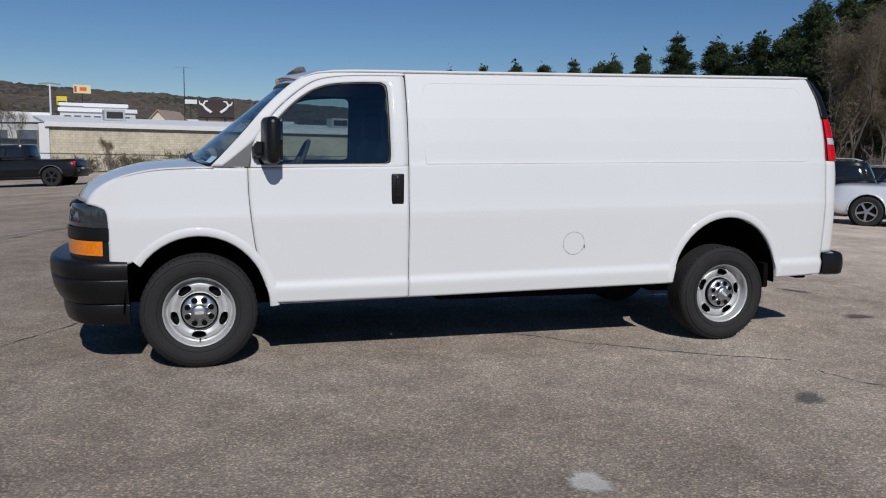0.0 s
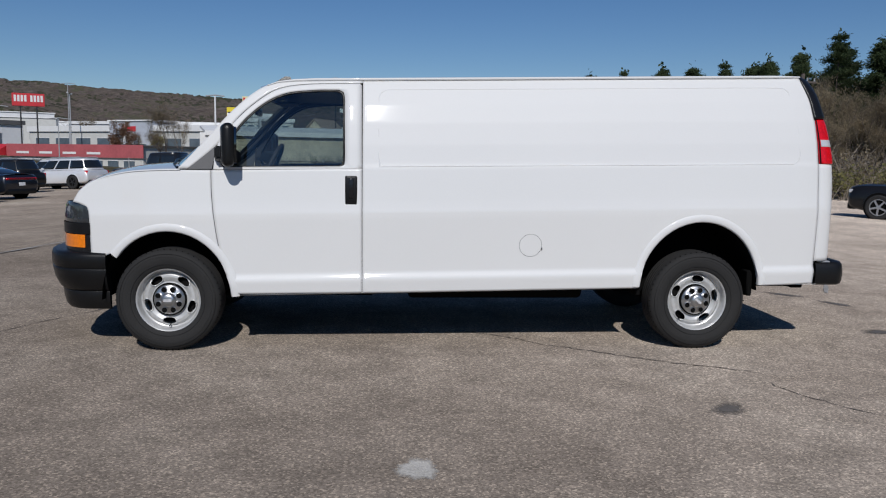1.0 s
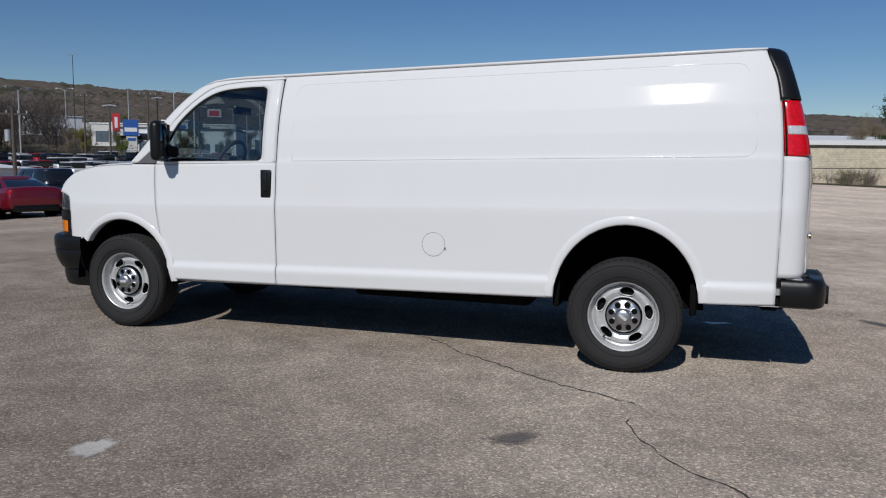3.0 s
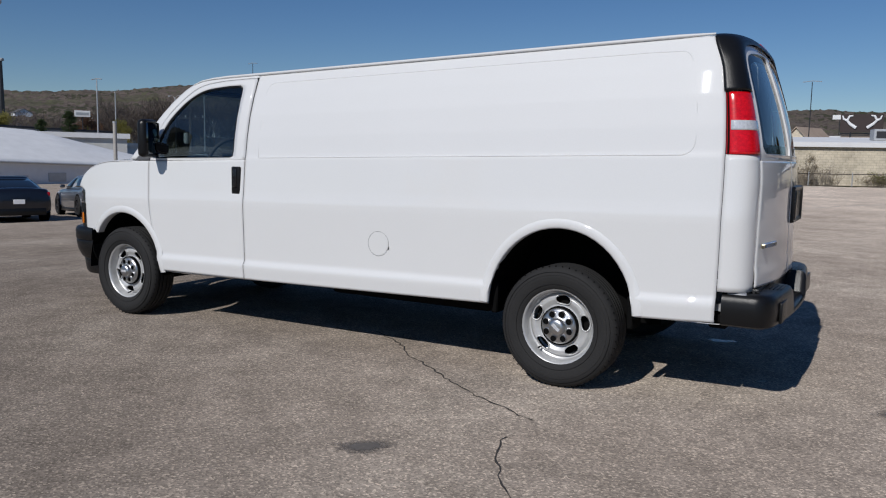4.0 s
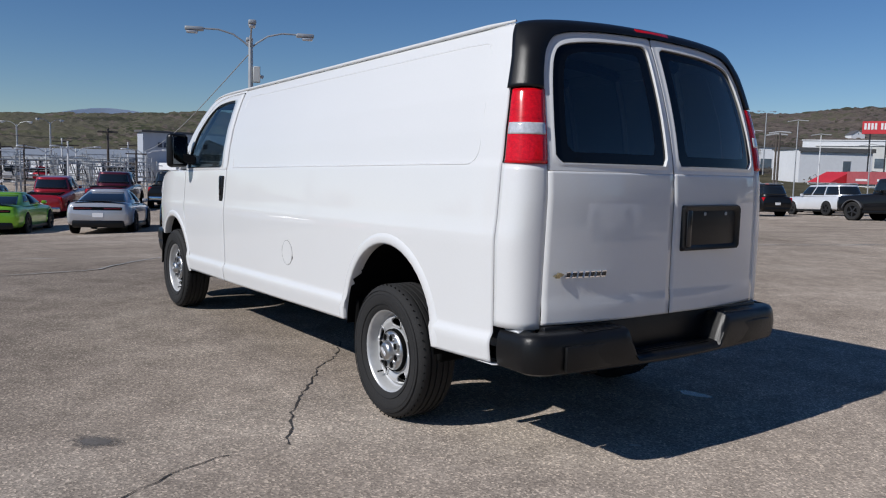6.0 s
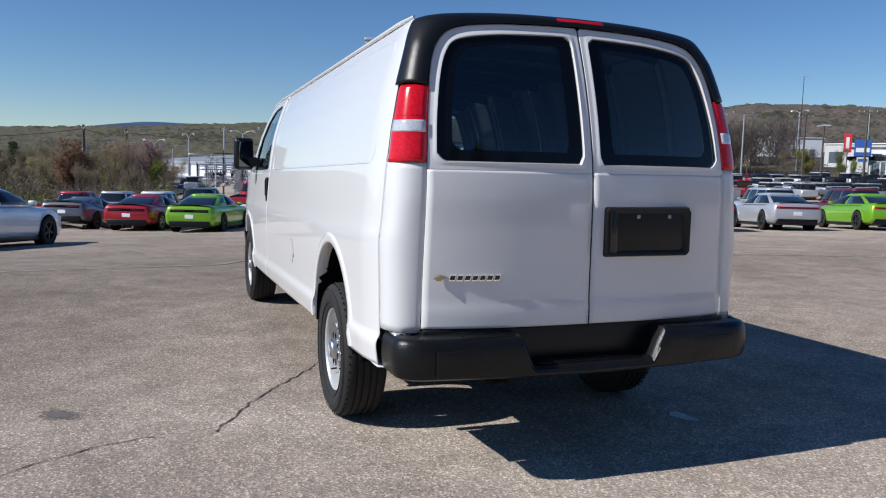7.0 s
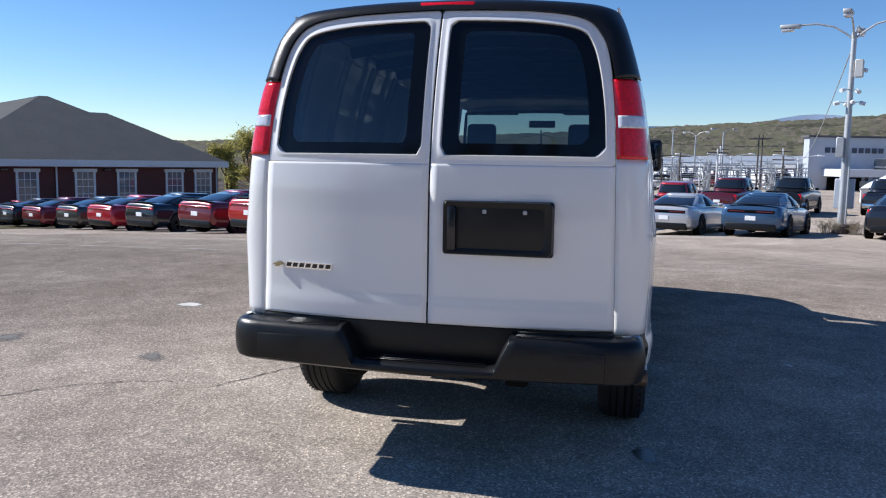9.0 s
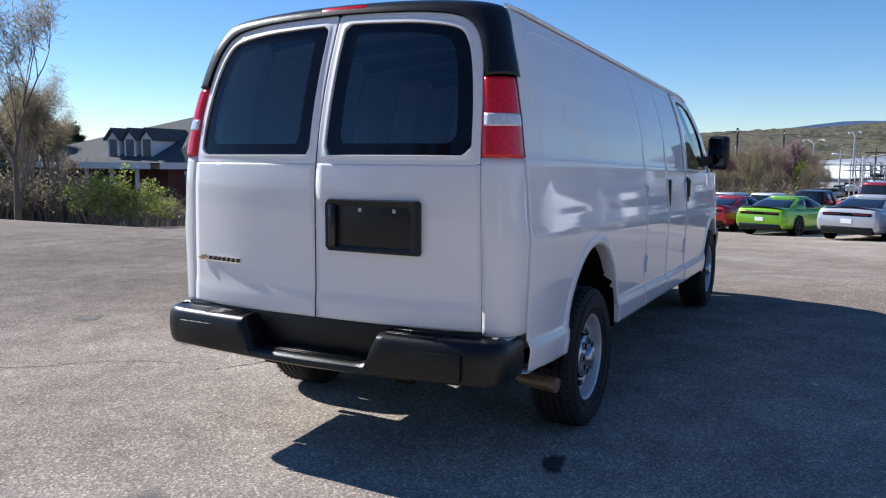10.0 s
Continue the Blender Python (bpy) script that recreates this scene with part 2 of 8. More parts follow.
MAT = dict(
    asphalt=asphalt_material(),
    white_paint=material("white_van_paint", (0.72, 0.72, 0.715), 0.5, coat=1.0, scale=1.2, vary=0.02, bump=0.010, fine=130, spec=0.2),
    black_plastic=material("black_textured_plastic", (0.008, 0.008, 0.0085), 0.33, scale=6, vary=0.25, bump=0.12, fine=260, spec=0.33),
    gloss_black=material("gloss_black", (0.012, 0.012, 0.014), 0.2, scale=4, vary=0.2, bump=0.02),
    grey_plastic=material("grey_plastic", (0.10, 0.10, 0.105), 0.5, scale=6, vary=0.15, bump=0.1, fine=200),
    rubber=material("tyre_rubber", (0.015, 0.0145, 0.0145), 0.82, scale=7, vary=0.25, bump=0.3, fine=120),
    dark_gap=material("dark_gap", (0.006, 0.006, 0.006), 0.95, spec=0.05),
    liner=material("dark_wheel_liner", (0.006, 0.006, 0.006), 0.95, spec=0.05),
    steel_wheel=material("silver_wheel_paint", (0.56, 0.56, 0.555), 0.38, 0.35, scale=9, vary=0.1, bump=0.04),
    chrome=material("chrome", (0.78, 0.78, 0.79), 0.12, 1.0, scale=20, vary=0.06),
    underside=material("dark_underbody", (0.008, 0.0075, 0.0075), 0.9, scale=5, vary=0.3, bump=0.2, spec=0.1),
    rusty=material("brownish_exhaust_steel", (0.20, 0.14, 0.10), 0.5, 0.6, scale=25, vary=0.3, bump=0.1),
    red_lens=material("red_lens", (0.62, 0.004, 0.010), 0.18, coat=0.25, scale=60, vary=0.35, fine=240),
    clear_lens=material("clear_lens", (0.62, 0.63, 0.65), 0.15, 0.2, coat=0.8, scale=60, vary=0.25, fine=200),
    amber_lens=material("amber_lens", (0.85, 0.22, 0.01), 0.15, coat=0.8, scale=50, vary=0.2, fine=200),
    smoke_red=material("smoked_red_lens", (0.10, 0.004, 0.006), 0.15, coat=0.5, scale=30, vary=0.3),
    smoke_lens=material("smoked_headlamp_lens", (0.035, 0.04, 0.045), 0.06, coat=1.0, scale=12, vary=0.4),
    cloth=material("dark_grey_cloth", (0.03, 0.031, 0.034), 0.9, scale=8, vary=0.2, bump=0.3, fine=300),
    hub_silver=material("satin_hub_silver", (0.60, 0.60, 0.60), 0.34, 1.0, scale=14, vary=0.12, fine=60),
    trim_dark=material("dark_interior_trim", (0.03, 0.03, 0.032), 0.7, scale=8, vary=0.2),
    paper=material("blue_and_white_sticker", (0.35, 0.6, 0.72), 0.6),
    mirror=material("dark_mirror_glass", (0.10, 0.11, 0.12), 0.03, 1.0),
    gold=material("gold_badge", (0.42, 0.36, 0.22), 0.3, 0.9),
    front_glass=glass("door_glass", (0.84, 0.96, 0.95), clear=0.66, head=0.09),
    dark_glass=glass("tinted_rear_glass", (0.6, 0.74, 0.78), clear=0.60, head=0.08),
    frit=material("black_glass_border", (0.004, 0.0045, 0.006), 0.10, spec=0.30),
    car_glass=material("dark_car_glass", (0.012, 0.015, 0.018), 0.04, coat=0.5),
    plate=material("white_plate", (0.86, 0.86, 0.87), 0.5),
    alloy=material("dark_alloy", (0.035, 0.035, 0.038), 0.4, 0.25),
    bright_alloy=material("bright_alloy", (0.5, 0.5, 0.52), 0.3, 0.8),
    galv=material("galvanised_steel", (0.45, 0.46, 0.47), 0.5, 0.5, scale=3, vary=0.15),
    white_metal=material("white_sheet_metal", (0.72, 0.73, 0.75), 0.55, scale=0.3, vary=0.06, fine=2.0),
    white_roof=material("white_membrane_roof", (0.80, 0.80, 0.80), 0.75, scale=0.15, vary=0.08, fine=1.2),
    cream_wall=block_material("cream_painted_block", (0.60, 0.53, 0.41), (0.72, 0.70, 0.66)),
    grey_wall=material("light_grey_panel", (0.44, 0.47, 0.53), 0.6, scale=0.2, vary=0.08, fine=1.0),
    pale_wall=material("pale_render", (0.55, 0.55, 0.53), 0.8, scale=0.2, vary=0.1, fine=1.5),
    grey_roof=material("dark_flat_roof", (0.10, 0.10, 0.105), 0.9, scale=0.2, vary=0.2, fine=2.0),
    red_metal=material("red_sheet_metal", (0.55, 0.03, 0.04), 0.5, scale=0.5, vary=0.12, fine=3),
    brick=material("red_brown_brick", (0.11, 0.036, 0.032), 0.85, scale=0.6, vary=0.2, bump=0.3, fine=6),
    shingle=material("grey_shingle_roof", (0.085, 0.085, 0.084), 0.95, scale=0.8, vary=0.16, bump=0.4, fine=7),
    white_trim=material("white_trim_paint", (0.72, 0.72, 0.72), 0.6, scale=1, vary=0.06),
    window_glass=material("building_window_glass", (0.10, 0.13, 0.16), 0.08, coat=0.4, scale=0.8, vary=0.4),
    pole_wood=material("weathered_pole_wood", (0.09, 0.075, 0.065), 0.9, scale=2, vary=0.25, fine=15),
    bark=material("grey_brown_bark", (0.11, 0.09, 0.075), 0.95, scale=2, vary=0.3, bump=0.5, fine=12),
    pale_bark=material("pale_grey_twigs", (0.24, 0.205, 0.165), 0.95, scale=2, vary=0.3),
    pine=island_material("pine_needles", (0.050, 0.080, 0.036), (0.125, 0.158, 0.078)),
    spring_leaf=island_material("young_yellow_green_leaves", (0.27, 0.25, 0.07), (0.42, 0.37, 0.13)),
    bright_leaf=island_material("fresh_green_leaves", (0.22, 0.27, 0.06), (0.36, 0.38, 0.12)),
    brown_leaf=island_material("dry_brown_twigs", (0.21, 0.17, 0.115), (0.38, 0.315, 0.21)),
    red_leaf=island_material("russet_buds", (0.19, 0.11, 0.07), (0.28, 0.17, 0.11)),
    pink_leaf=island_material("pink_blossom", (0.32, 0.20, 0.21), (0.44, 0.31, 0.31)),
    bush_green=island_material("dull_green_brush", (0.13, 0.135, 0.055), (0.29, 0.27, 0.12)),
    wood_far=island_material("far_bare_wood", (0.125, 0.103, 0.088), (0.195, 0.160, 0.135)),
    dark_slate=material("dark_slate_letter", (0.045, 0.055, 0.085), 0.5),
    faded_red=material("faded_red_fascia", (0.40, 0.095, 0.105), 0.6, scale=0.5, vary=0.2, fine=3),
    dark_board=material("dark_brown_board", (0.030, 0.018, 0.016), 0.7, scale=0.6, vary=0.2),
    tan_shingle=material("tan_shingle", (0.36, 0.28, 0.22), 0.9, scale=0.8, vary=0.15, fine=5),
    hill=terrain_material("wooded_hill", (0.066, 0.056, 0.051), (0.128, 0.106, 0.092), (0.108, 0.106, 0.064), 0.030),
    grass=terrain_material("rough_grass", (0.055, 0.052, 0.030), (0.125, 0.108, 0.070), (0.135, 0.118, 0.080), 0.8),
    canopy=terrain_material("bare_wood_canopy", (0.075, 0.061, 0.053), (0.190, 0.156, 0.134), (0.130, 0.112, 0.084), 0.11),
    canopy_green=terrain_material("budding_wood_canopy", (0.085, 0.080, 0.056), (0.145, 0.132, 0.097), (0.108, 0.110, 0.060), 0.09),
    canopy_dark=terrain_material("evergreen_canopy", (0.042, 0.044, 0.030), (0.095, 0.090, 0.062), (0.066, 0.074, 0.040), 0.11),
    # the ridge's pale blue is distance haze put into its base colour
    mountain=material("haze_tinted_mountain", (0.58, 0.67, 0.84), 1.0, scale=0.002, vary=0.1, fine=0.01, spec=0.0),
    stain=material("oil_stain", (0.135, 0.122, 0.112), 0.8, scale=3, vary=0.3, bump=0.4, fine=70),
    pale_patch=material("pale_filler_patch", (0.60, 0.57, 0.52), 0.85, scale=5, vary=0.25, bump=0.4, fine=70),
    crack=material("dark_crack", (0.045, 0.04, 0.037), 0.95),
    seam=material("pale_sealed_seam", (0.36, 0.34, 0.315), 0.85, scale=3, vary=0.3, fine=40),
    concrete=material("pale_concrete", (0.40, 0.38, 0.35), 0.9, scale=0.8, vary=0.15, bump=0.2, fine=10),
    yellow=material("yellow_sign", (0.75, 0.58, 0.03), 0.5),
    cream_sign=material("cream_sign", (0.75, 0.68, 0.38), 0.5),
    blue_sign=material("blue_sign", (0.03, 0.10, 0.35), 0.4),
    orange=material("orange_cone", (0.8, 0.12, 0.03), 0.6),
)


def thin_out(m, gain):
    """Lets a mark fade into the ground below, by its own density and a fine noise."""
    n, l = links(m)
    at, tx, tr, mx = n.new("ShaderNodeAttribute"), n.new("ShaderNodeTexNoise"), n.new("ShaderNodeBsdfTransparent"), n.new("ShaderNodeMixShader")
    at.attribute_name = "dense"
    tx.inputs["Scale"].default_value, tx.inputs["Detail"].default_value = 30, 6
    tc = n.new("ShaderNodeTexCoord")
    l.new(tc.outputs["Object"], tx.inputs["Vector"])
    a, b = n.new("ShaderNodeMath"), n.new("ShaderNodeMath")
    a.operation, b.operation = "MULTIPLY_ADD", "MULTIPLY"
    a.inputs[1].default_value = gain
    l.new(at.outputs["Fac"], a.inputs[0])
    s_ = n.new("ShaderNodeMath")
    s_.operation, s_.inputs[1].default_value = "SUBTRACT", 0.75
    l.new(tx.outputs["Fac"], s_.inputs[0])
    l.new(s_.outputs[0], a.inputs[2])
    a.use_clamp = True
    l.new(a.outputs[0], b.inputs[0])
    b.inputs[1].default_value = 0.9
    l.new(b.outputs[0], mx.inputs[0])
    l.new(tr.outputs[0], mx.inputs[1])
    l.new(n["Principled BSDF"].outputs[0], mx.inputs[2])
    l.new(mx.outputs[0], n["Material Output"].inputs[0])


MAT["puddle"] = material("dark_wet_asphalt", (0.09, 0.082, 0.076), 0.25, scale=5, vary=0.3)
for key_, gain_ in (("stain", 1.7), ("pale_patch", 3.0), ("puddle", 3.0)):
    thin_out(MAT[key_], gain_)
PAINTS = {}


def paint(name, color, flake=0.35):
    if name not in PAINTS:
        PAINTS[name] = material(name + "_car_paint", color, 0.3, flake if max(color) > 0.02 else 0.0, coat=0.9 if max(color) > 0.02 else 0.5, scale=3, vary=0.05, spec=0.5 if max(color) > 0.02 else 0.15)
    return PAINTS[name]


# ---- mesh tools ----
def part(name, bm, mat, parent=None, label="", smooth=38, thick=0.0):
    """Links a bmesh as one mesh object under a thing or a part."""
    me = bpy.data.meshes.new(name)
    bm.to_mesh(me)
    bm.free()
    mats = mat if isinstance(mat, (list, tuple)) else [mat]
    for m in mats:
        me.materials.append(m)
    if smooth:
        me.shade_smooth()
        me.set_sharp_from_angle(angle=radians(smooth))
    ob = new(name, me)
    ob.parent = parent
    if label:
        ob["label"] = label
    if thick:
        md = ob.modifiers.new("thickness", "SOLIDIFY")
        md.thickness, md.offset = thick, -1
    return ob


def thing(name, label, category, group="", kind="", m=None):
    ob = tagged(new(name), label, category, group, kind)
    ob.empty_display_size = 0.1
    if m is not None:
        ob.matrix_basis = m
    return ob


def add_box(bm, x0, x1, y0, y1, z0, z1, bevel=0.0, seg=2, m=None):
    r = bmesh.ops.create_cube(bm, size=1)
    vs = r["verts"]
    for v in vs:
        v.co = Vector(((x0 + x1) / 2 + v.co.x * (x1 - x0), (y0 + y1) / 2 + v.co.y * (y1 - y0), (z0 + z1) / 2 + v.co.z * (z1 - z0)))
    if bevel:
        es = list({e for v in vs for e in v.link_edges})
        out = bmesh.ops.bevel(bm, geom=es, offset=bevel, segments=seg, profile=0.5, affect="EDGES")
        vs = list({v for f in out["faces"] for v in f.verts} | {v for v in vs if v.is_valid})
    if m is not None:
        for v in vs:
            v.co = m @ v.co
    return vs


def box(*a, **k):
    bm = bmesh.new()
    add_box(bm, *a, **k)
    return bm


def add_grid(bm, f, nu, nv, flip=False, wrap=False):
    """A sheet of (nu+1) x (nv+1) points f(u, v), u and v from 0 to 1."""
    rows = [[bm.verts.new(f(i / nu, j / nv)) for i in range(nu + (0 if wrap else 1))] for j in range(nv + 1)]
    n = nu if wrap else nu
    for j in range(nv):
        for i in range(n):
            k = (i + 1) % nu if wrap else i + 1
            q = [rows[j][i], rows[j][k], rows[j + 1][k], rows[j + 1][i]]
            try:
                bm.faces.new(q[::-1] if flip else q)
            except ValueError:
                pass
    return rows


def sheet(f, nu, nv, flip=False, wrap=False):
    bm = bmesh.new()
    add_grid(bm, f, nu, nv, flip, wrap)
    return bm


def add_loft(bm, rings, caps=True):
    """Joins closed rings of equal count, with end caps."""
    vs = [[bm.verts.new(p) for p in r] for r in rings]
    n = len(vs[0])
    for a, b in zip(vs, vs[1:]):
        for i in range(n):
            bm.faces.new((a[i], a[(i + 1) % n], b[(i + 1) % n], b[i]))
    if caps:
        bm.faces.new(vs[0][::-1])
        bm.faces.new(vs[-1])
    bmesh.ops.recalc_face_normals(bm, faces=bm.faces[:])


def loft(rings, caps=True):
    bm = bmesh.new()
    add_loft(bm, rings, caps)
    return bm


def add_tube(bm, pts, radii, n=8, caps=True):
    pts = [Vector(p) for p in pts]
    if not isinstance(radii, (list, tuple)):
        radii = [radii] * len(pts)
    rings, side = [], None
    for i, p in enumerate(pts):
        d = (pts[min(i + 1, len(pts) - 1)] - pts[max(i - 1, 0)]).normalized()
        if side is None:
            side = d.orthogonal().normalized()
        side = (side - d * side.dot(d)).normalized()
        up = d.cross(side)
        rings.append([bm.verts.new(p + (side * math.cos(2 * math.pi * k / n) + up * math.sin(2 * math.pi * k / n)) * radii[i]) for k in range(n)])
    for a, b in zip(rings, rings[1:]):
        for k in range(n):
            bm.faces.new((a[k], a[(k + 1) % n], b[(k + 1) % n], b[k]))
    if caps and n > 2:
        bm.faces.new(rings[0][::-1])
        bm.faces.new(rings[-1])


def tube(pts, radii, n=8):
    bm = bmesh.new()
    add_tube(bm, pts, radii, n)
    return bm


def add_spin(bm, profile, n=48, axis="y", centre=(0, 0, 0), close=False):
    """Turns a profile of (radius, along) round an axis."""
    rings = []
    for k in range(n):
        a = 2 * math.pi * k / n
        c, s = math.cos(a), math.sin(a)
        ring = []
        for r, d in profile:
            p = {"y": (r * c, d, r * s), "x": (d, r * c, r * s), "z": (r * c, r * s, d)}[axis]
            ring.append(bm.verts.new(Vector(p) + Vector(centre)))
        rings.append(ring)
    m = len(profile)
    for k in range(n):
        a, b = rings[k], rings[(k + 1) % n]
        for i in range(m if close else m - 1):
            bm.faces.new((a[i], a[(i + 1) % m], b[(i + 1) % m], b[i]))
    bmesh.ops.remove_doubles(bm, verts=bm.verts[:], dist=1e-5)
    bmesh.ops.recalc_face_normals(bm, faces=bm.faces[:])


def spin(*a, **k):
    bm = bmesh.new()
    add_spin(bm, *a, **k)
    return bm


def add_prism(bm, outline, depth, m=None):
    """A flat outline of (x, y) points, pushed along z by depth."""
    lo = [bm.verts.new((x, y, 0)) for x, y in outline]
    hi = [bm.verts.new((x, y, depth)) for x, y in outline]
    n = len(outline)
    bm.faces.new(lo[::-1])
    bm.faces.new(hi)
    for i in range(n):
        bm.faces.new((lo[i], lo[(i + 1) % n], hi[(i + 1) % n], hi[i]))
    if m is not None:
        for v in lo + hi:
            v.co = m @ v.co


def resample(pts, n):
    """n + 1 points at even lengths along a polyline."""
    p = np.array(pts, float)
    d = np.r_[0, np.cumsum(np.linalg.norm(np.diff(p, axis=0), axis=1))]
    t = np.linspace(0, d[-1], n + 1)
    return np.stack([np.interp(t, d, p[:, k]) for k in range(p.shape[1])], 1)


def smooth_line(pts, per=8):
    """A Catmull-Rom curve through the points."""
    p = [np.array(q, float) for q in pts]
    p = [2 * p[0] - p[1]] + p + [2 * p[-1] - p[-2]]
    out = []
    for i in range(1, len(p) - 2):
        for k in range(per):
            t = k / per
            out.append(0.5 * (2 * p[i] + (p[i + 1] - p[i - 1]) * t + (2 * p[i - 1] - 5 * p[i] + 4 * p[i + 1] - p[i + 2]) * t * t
                              + (3 * p[i] - p[i - 1] - 3 * p[i + 1] + p[i + 2]) * t ** 3))
    out.append(p[-2])
    return [tuple(q) for q in out]


def step01(a, b, v):
    """A soft step from 0 at a to 1 at b."""
    t = min(1.0, max(0.0, (v - a) / (b - a)))
    return t * t * (3 - 2 * t)


def coons(bottom, top, left, right, nu, nv):
    """A four-sided patch of the plane: bottom and top run the same way, left and right from bottom to top."""
    b, t, lf, r = resample(bottom, nu), resample(top, nu), resample(left, nv), resample(right, nv)

    def f(u, v):
        i, j = round(u * nu), round(v * nv)
        return ((1 - v) * b[i] + v * t[i] + (1 - u) * lf[j] + u * r[j]
                - ((1 - u) * (1 - v) * b[0] + u * (1 - v) * b[-1] + (1 - u) * v * t[0] + u * v * t[-1]))
    return f

# ---- the van ----
PROFILE_Z = [0.36, 0.395, 0.43, 0.52, 0.545, 0.56, 0.575, 0.70, 0.85, 0.98, 1.025, 1.05, 1.10, 1.25, 1.335, 1.35, 1.365, 1.50, 1.65, 1.78, 1.88, 1.93, 1.955]
PROFILE_Y = [0.905, 0.938, 0.966, 0.978, 0.977, 0.969, 0.960, 0.964, 0.969, 0.973, 0.972, 0.968, 0.962, 0.950, 0.943, 0.940, 0.934, 0.915, 0.883, 0.842, 0.803, 0.780, 0.764]


def half_width(x, z):
    """Half the van's width at a place on its side, in body heights."""
    y = float(np.interp(z, PROFILE_Z, PROFILE_Y))
    if x < 1.40:
        y += 0.006 * min(1.0, (1.40 - x) / 0.05) * (1 if z > 1.35 else 0)
    if x < 0.0:
        y -= 0.075 * (-x / 0.7) ** 2
    if x > 4.6:
        y -= 0.038 * ((x - 4.6) / 0.3) ** 2
    return y


def lift(x, z):
    """Body height to height over the ground: the empty van stands tail-high."""
    up = (0.028 + 0.027 * min(1.0, max(0.0, (x - 1.4) / 3.2))) * max(0.0, (z - 1.4) / 0.55)
    return z + 0.020 * (x - 1.4) + up


def on_side(x, z, s, out=0.0):
    return Vector((x, s * (half_width(x, z) + out), lift(x, z)))


def rear_x(y, z):
    """The tail's place along the van, by side offset and world height."""
    t = max(0.0, (z - 1.25) / 0.8)
    return 5.085 - 0.085 * (abs(y) / 0.85) ** 3 - 0.205 * t ** 1.7


def on_rear(y, z, out=0.0):
    return Vector((rear_x(y, z) + out, y, z))


def arc(cx, cz, rx, rz, a0, a1, n=24):
    return [(cx + rx * math.cos(radians(a0 + (a1 - a0) * k / n)), cz + rz * math.sin(radians(a0 + (a1 - a0) * k / n))) for k in range(n + 1)]


van = thing("cargo_van", "white extended cargo van standing on worn asphalt", "van")
WHITE = MAT["white_paint"]
FRONT_ARCH = arc(0.0, 0.40, 0.452, 0.500, 178, 2)
REAR_ARCH = arc(3.937, 0.42, 0.462, 0.502, 178, 2)
FENDER_TOP = smooth_line([(-0.66, 1.115), (-0.60, 1.20), (-0.47, 1.275), (-0.26, 1.325), (0.0, 1.338), (0.17, 1.335), (0.316, 1.333)], 6)
DOOR_FRONT = smooth_line([(0.478, 0.44), (0.43, 0.58), (0.375, 0.76), (0.345, 0.95), (0.325, 1.15), (0.32, 1.333)], 8)
DOOR_TOP = smooth_line([(0.335, 1.345), (0.36, 1.50), (0.50, 1.685), (0.68, 1.835), (0.82, 1.90), (1.05, 1.925), (1.382, 1.93)], 8)
WINDOW_TOP = [(0.385, 1.385)] + smooth_line([(0.40, 1.47), (0.52, 1.65), (0.68, 1.79), (0.84, 1.862), (1.05, 1.884), (1.22, 1.886)], 8) + [(1.255, 1.865), (1.262, 1.82), (1.268, 1.40), (1.262, 1.365), (1.235, 1.352), (0.40, 1.352)]


def side_patch(name, f, nu, nv, s, mat, out=0.0, label="", thick=0.003):
    def g(u, v):
        x, z = f(u, v)
        return on_side(x, z, s, out)
    return part(name, sheet(g, nu, nv, flip=s > 0), mat, van, label, 50, thick)


def ring_between(name, outer, inner, n, place, mat, flip, label="", thick=0.0, rows=3):
    a, b = resample(outer + outer[:1], n), resample(inner + inner[:1], n)

    def g(u, v):
        i = round(u * n) % n
        return place(*(a[i] * (1 - v) + b[i] * v))
    return part(name, sheet(g, n, rows, flip, wrap=True), mat, van, label, 50, thick)


def fill_patch(pts, centre, where, out, facing, rings=6):
    """A closed outline filled with rings towards its centre; facing: the outer side."""
    n = len(pts)
    bm = bmesh.new()
    flip = False
    rows = [[bm.verts.new(where(*(np.array(centre) + (np.array(p) - np.array(centre)) * (1 - k / rings)), out)) for p in pts] for k in range(rings)]
    tip = bm.verts.new(where(*centre, out))
    for a, b in zip(rows, rows[1:]):
        for i in range(n):
            q = (a[i], a[(i + 1) % n], b[(i + 1) % n], b[i])
            bm.faces.new(q[::-1] if flip else q)
    for i in range(n):
        q = (rows[-1][i], rows[-1][(i + 1) % n], tip)
        bm.faces.new(q[::-1] if flip else q)
    bm.normal_update()
    if sum((f.normal * f.calc_area() for f in bm.faces), Vector()).dot(Vector(facing)) < 0:
        bmesh.ops.reverse_faces(bm, faces=bm.faces[:])
    return bm


